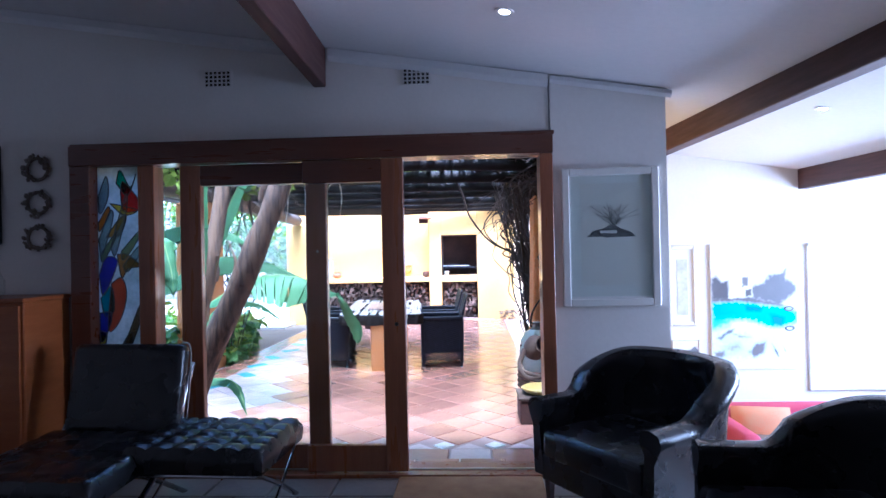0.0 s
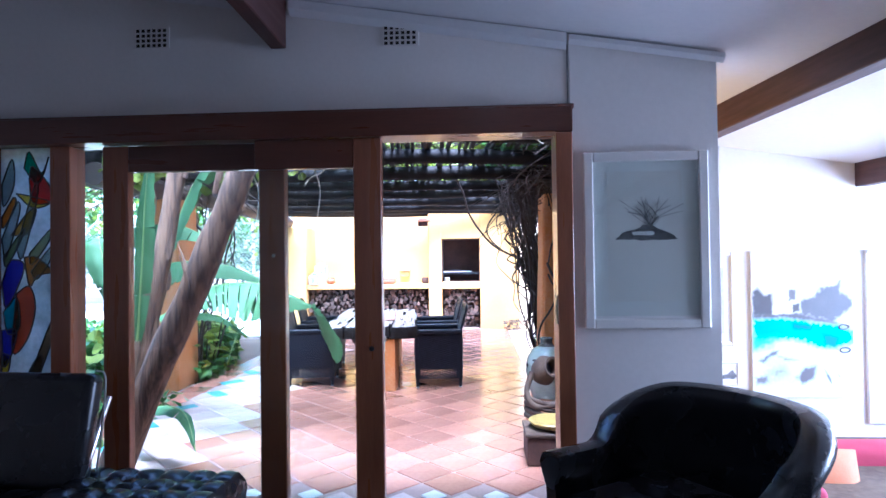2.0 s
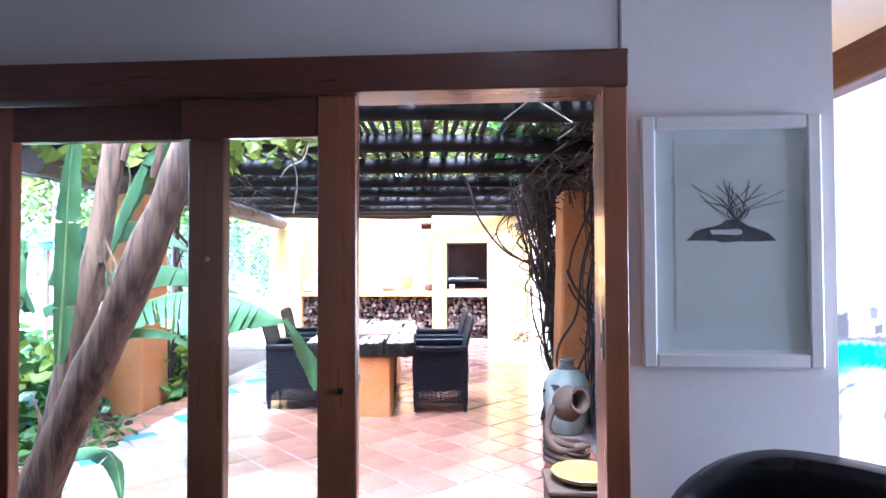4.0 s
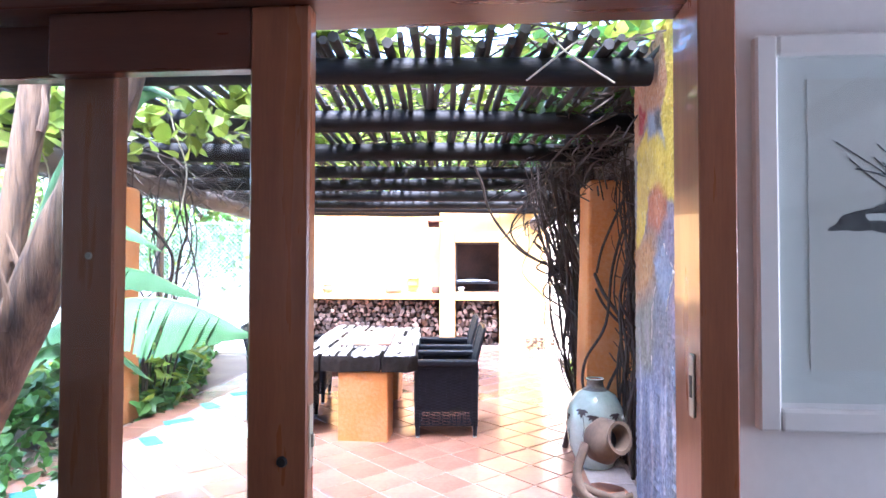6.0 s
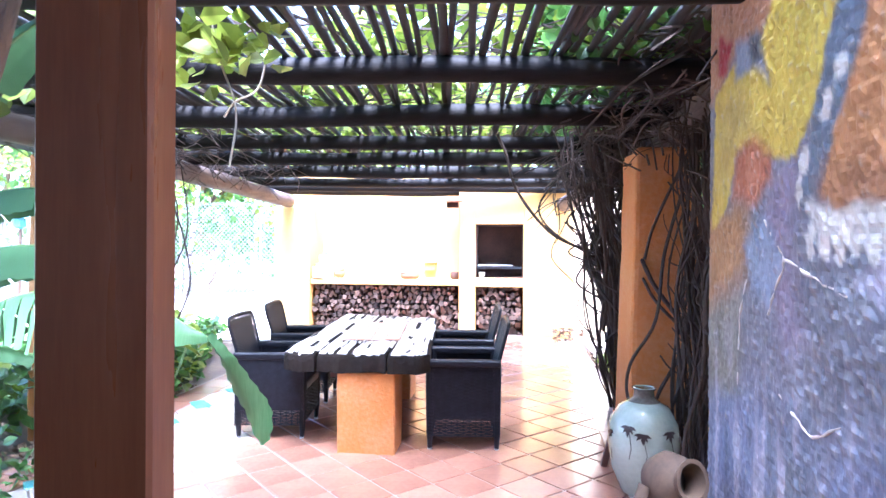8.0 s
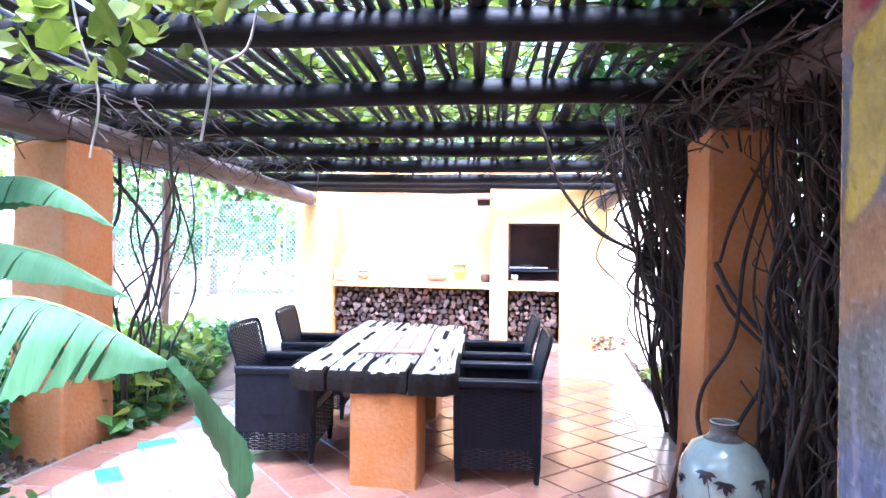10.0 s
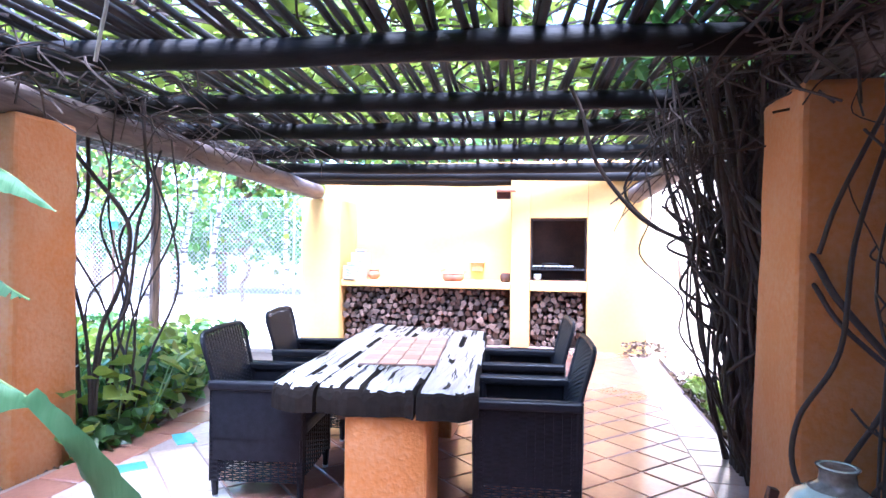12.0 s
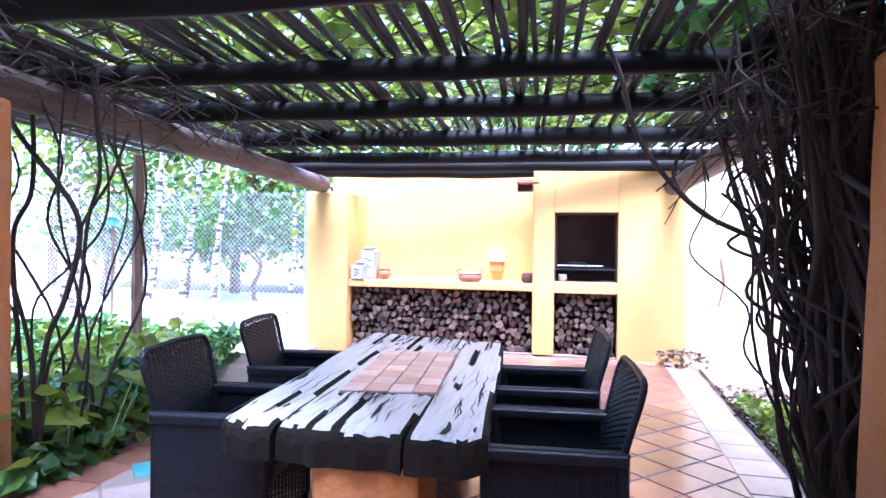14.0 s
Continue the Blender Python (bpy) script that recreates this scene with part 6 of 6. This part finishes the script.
def pool_canvas():
    nx, nz = 110, 160
    xs, zs = np.linspace(2.981, 3.799, nx), np.linspace(0.266, 1.486, nz)
    X, Z = np.meshgrid(xs, zs, indexing="ij")

    def cloud(fx, fz, seed):
        return np.array([[noise.noise(Vector((x * fx, z * fz, seed))) for z in zs] for x in xs])

    wide, fine = cloud(9, 9, 2.0), cloud(38, 38, 6.0)
    Xw, Zw = X + 0.006 * wide + 0.007 * fine, Z + 0.006 * cloud(9, 9, 11.0) + 0.007 * cloud(40, 30, 13.0)
    rgb = np.empty((nx, nz, 3))
    rgb[:] = (0.82, 0.82, 0.80)
    for outline, colour, soft in POOL:
        a = np.clip((depth_in(Xw, Zw, outline) / (2 * soft) + 0.5) * (0.86 + 0.35 * fine + 0.2 * wide), 0, 1)[..., None]
        rgb[:] = rgb * (1 - a) + np.array(colour) * a
    me = bpy.data.meshes.new("canvas")
    n = np.arange(nx * nz).reshape(nx, nz)
    quads = np.stack([n[:-1, :-1], n[1:, :-1], n[1:, 1:], n[:-1, 1:]], -1).reshape(-1, 4)
    me.from_pydata(np.stack([X, np.full(X.shape, -0.0275), Z], -1).reshape(-1, 3).tolist(), [], quads.tolist())
    layer = me.color_attributes.new("pigment", "FLOAT_COLOR", "POINT")
    rgba = np.ones((nx * nz, 4), np.float32)
    rgba[:, :3] = np.clip(rgb, 0.01, 0.9).reshape(-1, 3)
    layer.data.foreach_set("color", rgba.ravel())
    me.materials.append(pigmented("painted_canvas", (0.92, 0.92, 0.92), 60, 0.15, 0.002))
    part("canvas", me, None, pool)


pool_canvas()
for x, z in ((3.722, 0.85), (3.728, 0.658)):
    ring = [(x + 0.04 * math.cos(a), -0.031, z + 0.020 * math.sin(a)) for a in [math.tau * i / 14 for i in range(15)]]
    part("float_ring", tube(ring, 0.008, 5), INK, pool)
wf = framed("white_framed_print", 2.573, 0.694, 2.85, 1.484, 8.33, 0.035, "white framed pale print on the lounge wall", 0.03)
part("line_frame", box(2.66, -0.014, 0.80, 2.76, -0.011, 1.35), PALEINK_SHADE, wf)
sm = framed("small_print", 2.60, 0.36, 2.87, 0.56, 8.33, 0.014, "small white framed landscape print", 0.02)
blot(sm, "hills", [(2.64, 0.42), (2.66, 0.46), (2.74, 0.45), (2.82, 0.48), (2.84, 0.42)], INK, -0.014, 30, 0.02)
wc = thing("white_canvas", (0, 8.33, 0), "large white canvas with a grey ring drawing", "painting")
part("canvas", box(3.91, -0.035, 0.05, 5.3, -0.001, 1.46, 0.004), PAPER, wc)
# grey strip stands in for the shadow line above the canvas
part("top_edge", box(3.91, -0.05, 1.46, 5.3, -0.001, 1.485, 0.003), PALEINK_SHADE, wc)
rr = random.Random(2)
for k in range(5):
    ring = [(4.58 + (0.13 + 0.02 * k) * math.cos(a) + rr.uniform(-0.012, 0.012), -0.038, 1.02 + (0.10 + 0.015 * k) * math.sin(a) + rr.uniform(-0.012, 0.012)) for a in [math.tau * i / 18 for i in range(19)]]
    part("ring_stroke", tube(ring, 0.005, 4), PALEINK_SHADE, wc)


def wreath(z):
    w = thing("shell_wreath", (-2.345, 6.285, z), "round wall wreath of small grey shells", "wreath", "shell wreaths")
    r = random.Random(int(z * 100))
    part("ring", tube([(0.075 * math.cos(a), 0, 0.075 * math.sin(a)) for a in [math.tau * i / 20 for i in range(21)]], 0.012, 6), SHELL, w)
    for k in range(26):
        a, q = r.uniform(0, math.tau), r.uniform(0.058, 0.098)
        s = r.uniform(0.014, 0.024)
        bm = bmesh.new()
        bmesh.ops.create_icosphere(bm, subdivisions=1, radius=s)
        for v in bm.verts:
            v.co.y *= 0.6
        part("shell", bm, SHELL, w, m=pose(q * math.cos(a), -0.012, q * math.sin(a), r.uniform(0, 90), r.uniform(0, 90), 0))


for z in (2.10, 1.866, 1.627):
    wreath(z)
dp = framed("dark_framed_picture", -3.10, 1.586, -2.612, 2.273, 6.298, 0.04, "dark framed picture on the plaster wall", 0.03, LEAD)


def cabinet():
    c = thing("wooden_cabinet", (-2.13, 6.285, 0), "honey coloured veneered cabinet against the wall", "cabinet")
    part("carcass", box(-1.4, -0.42, 0.14, -0.002, 0.0, 1.21, 0.006), CABINET, c)
    part("top", box(-1.42, -0.44, 1.21, 0.012, 0.0, 1.238, 0.006), CABINET, c)
    for i in range(2):
        d = part("door", box(-1.38 + i * 0.69, -0.438, 0.18, -0.71 + i * 0.69, -0.421, 1.19, 0.004), CABINET, c)
        part("knob", tube([(-0.74 + i * 0.09, -0.438, 0.7), (-0.74 + i * 0.09, -0.462, 0.7)], [0.010, 0.014], 10), BRASS, d)
    for x in (-1.35, -0.06):
        for y in (-0.38, -0.04):
            part("foot", tube([(x, y, 0.14), (x, y, 0)], [0.024, 0.016], 8), CABINET, c)


cabinet()
g = thing("glass_carafe", (-2.50, 6.08, 1.238), "clear glass carafe on the cabinet", "carafe")
gb = part("body", lathe([(0.05, 0), (0.06, 0.02), (0.062, 0.10), (0.03, 0.17), (0.022, 0.22), (0.035, 0.27), (0.033, 0.27), (0.02, 0.22)], 18), GLASS, g, smooth=60)
gb.visible_shadow = False
mt = thing("door_mat", (0.14, 5.55, 0.0), "brown coir door mat inside the threshold", "door mat")
part("mat", shaken(box(0, 0, 0.001, 0.92, 0.63, 0.018, 0.005), 0.004, 9), COIR, mt)


def cushion_slab(w, d, h, nx, ny, dent=0.022, puff=0.030):
    """A buttoned leather slab: squares pillowed between seams."""
    bm = bmesh.new()
    sx, sy = nx * 6, ny * 6
    grid = []
    for j in range(sy + 1):
        row = []
        for i in range(sx + 1):
            u, v = i / 6, j / 6
            fu, fv = u - math.floor(u), v - math.floor(v)
            p = (math.sin(math.pi * fu) * math.sin(math.pi * fv)) ** 0.5 if 0 < fu < 1 and 0 < fv < 1 else 0.0
            z = h + puff * p - (dent if (i % 6 == 0 and j % 6 == 0 and 0 < i < sx and 0 < j < sy) else 0)
            ex = min(i, sx - i, j, sy - j)
            if ex == 0:
                z = h - 0.03
            row.append(bm.verts.new((w * (i / sx - 0.5), d * (j / sy - 0.5), z)))
        grid.append(row)
    for j in range(sy):
        for i in range(sx):
            bm.faces.new((grid[j][i], grid[j][i + 1], grid[j + 1][i + 1], grid[j + 1][i]))
    edge = grid[0] + [r[-1] for r in grid[1:]] + grid[-1][-2::-1] + [r[0] for r in grid[-2:0:-1]]
    mid = [bm.verts.new((v.co.x * 1.02, v.co.y * 1.02, h * 0.5)) for v in edge]
    low = [bm.verts.new((v.co.x, v.co.y, 0)) for v in edge]
    for a, b in ((edge, mid), (mid, low)):
        for k in range(len(edge)):
            n = (k + 1) % len(edge)
            bm.faces.new((a[n], a[k], b[k], b[n]))
    bm.faces.new(low)
    bmesh.ops.recalc_face_normals(bm, faces=bm.faces)
    return bm


def steel_cross(parent, w, d, top_z, back=None):
    for s in (-1, 1):
        x = s * (w / 2 - 0.02)
        a = part("leg_bar", tube(bend([(x, -d / 2, top_z), (x, -0.02, top_z * 0.55), (x, d / 2 - 0.02, 0.0)], 6), 0.016, 8, 0.5), CHROME, parent, smooth=60)
        pts = [(x, d / 2, top_z), (x, 0.05, top_z * 0.5), (x, -d / 2 + 0.05, 0.0)]
        if back:
            pts = [(x, d / 2 + 0.25, back)] + [(x, d / 2 + 0.02, top_z + 0.10), (x, 0.08, top_z * 0.55), (x, -d / 2 + 0.02, 0.0)]
        part("leg_bar", tube(bend(pts, 6), 0.016, 8, 0.5), CHROME, parent, smooth=60)
    for y in (-d / 2 + 0.05, d / 2 - 0.06):
        part("cross_bar", tube([(-w / 2 + 0.02, y, top_z - 0.03), (w / 2 - 0.02, y, top_z - 0.03)], 0.012, 8), CHROME, parent)


ot = thing("leather_ottoman", (-0.84, 5.68, 0.0), "black buttoned leather ottoman on chrome legs", "ottoman", "", -3)
part("cushion", cushion_slab(0.78, 0.62, 0.12, 6, 5, 0.008, 0.024), LEATHER, ot, smooth=50, m=pose(0, 0, 0.33))
part("strap_deck", box(-0.36, -0.27, 0.315, 0.36, 0.27, 0.328), LEATHER, ot)
steel_cross(ot, 0.76, 0.60, 0.33)
lc = thing("leather_lounge_chair", (-1.55, 5.45, 0.0), "black leather lounge chair with chrome frame", "lounge chair", "", -4)
part("seat_cushion", cushion_slab(0.80, 0.74, 0.11, 5, 5, 0.004, 0.010), LEATHER, lc, smooth=50, m=pose(0, -0.02, 0.31, 3, 0, 0))
part("back_cushion", shaken(box(-0.37, -0.055, 0, 0.37, 0.055, 0.56, 0.045, 4), 0.006, 5), LEATHER, lc, smooth=60, m=pose(0, 0.42, 0.38, -12, 0, 0))
part("back_piping", tube(bend([(0.372, 0, 0.03), (0.374, 0, 0.3), (0.355, 0, 0.53), (0.30, 0, 0.562)], 4), 0.005, 6), STEEL, lc, m=pose(0, 0.48, 0.38, -12, 0, 0))
steel_cross(lc, 0.76, 0.72, 0.31, 0.80)


def tub_chair(at, rz):
    c = thing("leather_tub_chair", at, "black leather tub armchair with rolled arms", "armchair", "leather tub chairs", rz)
    W, n = 0.40, 64
    bm = bmesh.new()
    rings = []
    for i in range(n + 1):
        t = i / n
        a = math.pi * t
        # arms run forward from a rounded back; the back stands higher
        if t < 0.3:
            x, y = -W, -0.36 + (0.36 + 0.05) * (t / 0.3)
        elif t > 0.7:
            x, y = W, -0.36 + (0.36 + 0.05) * ((1 - t) / 0.3)
        else:
            q = math.pi * (t - 0.3) / 0.4
            x, y = -W * math.cos(q), 0.05 + 0.36 * math.sin(q)
        s = 0.5 - 0.5 * math.cos(math.pi * min(1, max(0, (min(t, 1 - t) - 0.20) / 0.22)))
        h = 0.645 + 0.245 * s
        out = Vector((x / W, (y - 0.05) / 0.36 if y > 0.05 else 0, 0))
        out = out.normalized() if out.length > 0 else Vector((0, 1, 0))
        lean = 0.07 * s
        base = Vector((x, y, 0))
        prof = [(-0.03, 0.20), (0.0, h - 0.13), (-0.035, h - 0.06), (-0.02, h - 0.012), (0.03, h), (0.085, h - 0.015), (0.105, h - 0.06), (0.085, h - 0.11), (0.06, h - 0.16), (0.05, 0.20)]
        rings.append([bm.verts.new(base + out * (u + lean * (z / h)) + Vector((0, 0, z))) for u, z in prof])
    m = len(rings[0])
    for a, b in zip(rings, rings[1:]):
        for k in range(m - 1):
            bm.faces.new((a[k], b[k], b[k + 1], a[k + 1]))
        bm.faces.new((a[m - 1], b[m - 1], b[0], a[0]))
    bm.faces.new(rings[0][::-1])
    bm.faces.new(rings[-1])
    bmesh.ops.recalc_face_normals(bm, faces=bm.faces)
    part("shell", bm, LEATHER, c, smooth=55)
    part("seat", box(-W + 0.02, -0.37, 0.30, W - 0.02, 0.32, 0.47, 0.045, 4), LEATHER, c, smooth=60)
    part("front_rail", box(-W + 0.01, -0.355, 0.17, W - 0.01, -0.30, 0.32, 0.012, 2), LEATHER, c)
    part("base", box(-W + 0.01, -0.32, 0.17, W - 0.01, 0.34, 0.30, 0.02), LEATHER, c)
    for x in (-W + 0.03, W - 0.03):
        for y in (-0.31, 0.28):
            part("leg", tube([(x, y, 0.18), (x, y, 0.0)], [0.032, 0.018], 4), BEAMWOOD, c)
    return c


tub_chair((1.49, 5.62, 0.0), -56).scale = (0.93, 0.93, 0.97)
tub_chair((1.92, 4.56, 0.0), -96).scale = (0.98, 0.98, 0.95)


def sofa():
    s = thing("pink_sofa", (4.0, 7.35, -0.62), "pink upholstered sofa in the sunken lounge", "sofa")
    part("seat", box(-1.2, -0.45, 0.15, 1.4, 0.42, 0.44, 0.06, 3), PINK, s, smooth=60)
    part("backrest", box(-1.2, 0.28, 0.40, 1.4, 0.52, 0.69, 0.07, 3), PINK, s, smooth=60)
    part("plinth", box(-1.15, -0.40, 0.0, 1.35, 0.48, 0.15), BEAMWOOD, s)
    part("arm", box(-1.36, -0.45, 0.1, -1.2, 0.50, 0.66, 0.05, 3), PINK, s, smooth=60)


sofa()


def pillow(at, rot, mat, label):
    p = thing("cushion", at, label, "cushion", "sofa cushions", rot[2])
    bm = bmesh.new()
    n = 10
    for side in (1, -1):
        g = [[bm.verts.new((0.23 * (2 * i / n - 1), side * 0.085 * (max(0, (1 - (2 * i / n - 1) ** 2) * (1 - (2 * j / n - 1) ** 2)) ** 0.5), 0.20 * (2 * j / n - 1) + 0.20)) for i in range(n + 1)] for j in range(n + 1)]
        for j in range(n):
            for i in range(n):
                bm.faces.new((g[j][i], g[j][i + 1], g[j + 1][i + 1], g[j + 1][i]))
    bmesh.ops.remove_doubles(bm, verts=bm.verts, dist=1e-4)
    bmesh.ops.recalc_face_normals(bm, faces=bm.faces)
    part("cover", bm, mat, p, smooth=60, m=pose(0, 0, 0, rot[0], 0, 0))


pillow((4.05, 7.50, -0.22), (-18, 0, 8), CUSHION, "orange patterned cushion on the pink sofa")
pillow((3.0, 7.32, -0.26), (-18, 0, -10), CUSHION, "orange patterned cushion on the pink sofa")
wd = thing("lounge_window", (0, 0, 0), "wide white framed window in the lounge", "window", kind="structure")
part("window_frame", box(XR + 0.06, W0, WZ0, XR + 0.12, W0 + 0.07, WZ1), WHITEWOOD, wd)
part("window_frame", box(XR + 0.06, W1 - 0.07, WZ0, XR + 0.12, W1, WZ1), WHITEWOOD, wd)
part("window_sill", box(XR - 0.04, W0, WZ0 - 0.03, XR + 0.2, W1, WZ0, 0.004), WHITEWOOD, wd)


# ---- floor tiles ----
def tile_mesh(name, w, d, h, mat, bev=0.006):
    return mesh_of(box(-w / 2, -d / 2, -h, w / 2, d / 2, 0, bev, 1), name, mat)


rt = random.Random(17)
pave = bpy.data.objects["pavement"]
T = 0.285
tm = [tile_mesh("tile", T - 0.010, T - 0.010, 0.02, q) for q in (TERRA, PALETILE)]
rest = bmesh.new()
count = 0
spots = []
dg = T * math.sqrt(2)
for i in range(-40, 60):
    for j in range(-40, 60):
        x, y = -0.5 + (i - j) * dg / 2, 6.86 + (i + j) * dg / 2
        if -2.5 < x < 1.42 and 6.93 < y < 15.38:
            spots.append((x, y))
spots.sort(key=lambda p: p[1])
for k, (x, y) in enumerate(spots):
    m = pose(x, y, rt.uniform(-0.0015, 0.0015), rt.uniform(-0.3, 0.3), rt.uniform(-0.3, 0.3), 45)
    # paler tiles on the left carry the sky's sheen in their colour
    if k < 300:
        part("tile", tm[1 if x < -1.5 + 0.35 * noise.noise(Vector((x, y, 3)) * 2) else 0], None, pave, m=m)
    else:
        add_box(rest, -T / 2 + 0.005, -T / 2 + 0.005, -0.02, T / 2 - 0.005, T / 2 - 0.005, 0, 0.005, 1, m)
far = part("far_tiles", rest, TERRA, pave)
far["kind"] = "stuff"
# border courses: along the threshold, the bed and the yard
bt = [tile_mesh("border_tile", 0.30, 0.30, 0.02, PALETILE), tile_mesh("border_tile", 0.30, 0.30, 0.02, TERRA)]
for k in range(14):
    part("border_tile", bt[k % 2], None, pave, m=pose(-2.5 + 0.31 * k, 6.615, rt.uniform(-0.001, 0.001)))
sl = tile_mesh("sill_tile", 0.30, 0.10, 0.02, TERRA)
for k in range(14):
    part("sill_tile", sl, None, pave, m=pose(-2.42 + 0.31 * k, 6.50, 0.004))
ins = [tile_mesh("glazed_tile", 0.118, 0.118, 0.02, CREAM), tile_mesh("glazed_tile", 0.118, 0.118, 0.02, TEAL)]
for k in range(11):
    part("glazed_tile", ins[0 if k % 3 else 1], None, pave, m=pose(-2.31 + k * dg * 0.96, 6.862, 0.001, 0, 0, 45))
tri = bmesh.new()
for k in range(11):
    x = -2.31 + k * dg * 0.96 + dg * 0.48
    vs = [tri.verts.new(p) for p in ((x - 0.12, 6.775, -0.001), (x + 0.12, 6.775, -0.001), (x, 6.90, -0.001))]
    tri.faces.new(vs)
part("cut_tiles", tri, PALETILE, pave)
for k in range(28):
    y = 6.95 + 0.305 * k
    part("border_tile", bt[0], None, pave, m=pose(1.43, y + 0.02, 0.005 + rt.uniform(-0.001, 0.001)))
tl = [tile_mesh("glazed_tile", 0.26, 0.14, 0.02, TEAL), tile_mesh("border_tile", 0.29, 0.29, 0.02, TERRA)]
for k in range(24):
    y = 7.05 + 0.305 * k
    part("border_tile", tl[1], None, pave, m=pose(-2.52, y, 0.005 + rt.uniform(-0.001, 0.001)))
    if k % 2 == 0:
        part("glazed_tile", tl[0], None, pave, m=pose(-2.25 + 0.06 * math.sin(k), y + 0.1, 0.008, 0, 0, 45 + 90 * (k % 4 == 0)))
# slate indoors
si = [tile_mesh("slate_tile", 0.385, 0.285, 0.02, SLATE, 0.004), tile_mesh("slate_tile", 0.385, 0.285, 0.018, SLATE, 0.006)]
rows = bmesh.new()
for j in range(32):
    for i in range(18):
        x, y = XL + 0.2 + i * 0.395 + (0.2 if j % 2 else 0), 6.05 - j * 0.295
        if x > SX - 0.2:
            continue
        if j < 9 and x > -2.6:
            part("slate_tile", si[(i + j) % 2], None, floor_in, m=pose(x, y, rt.uniform(-0.002, 0.001)))
        else:
            add_box(rows, x - 0.19, y - 0.14, -0.02, x + 0.19, y + 0.14, 0)
fs = part("far_slate", rows, SLATE, floor_in)
fs["kind"] = "stuff"
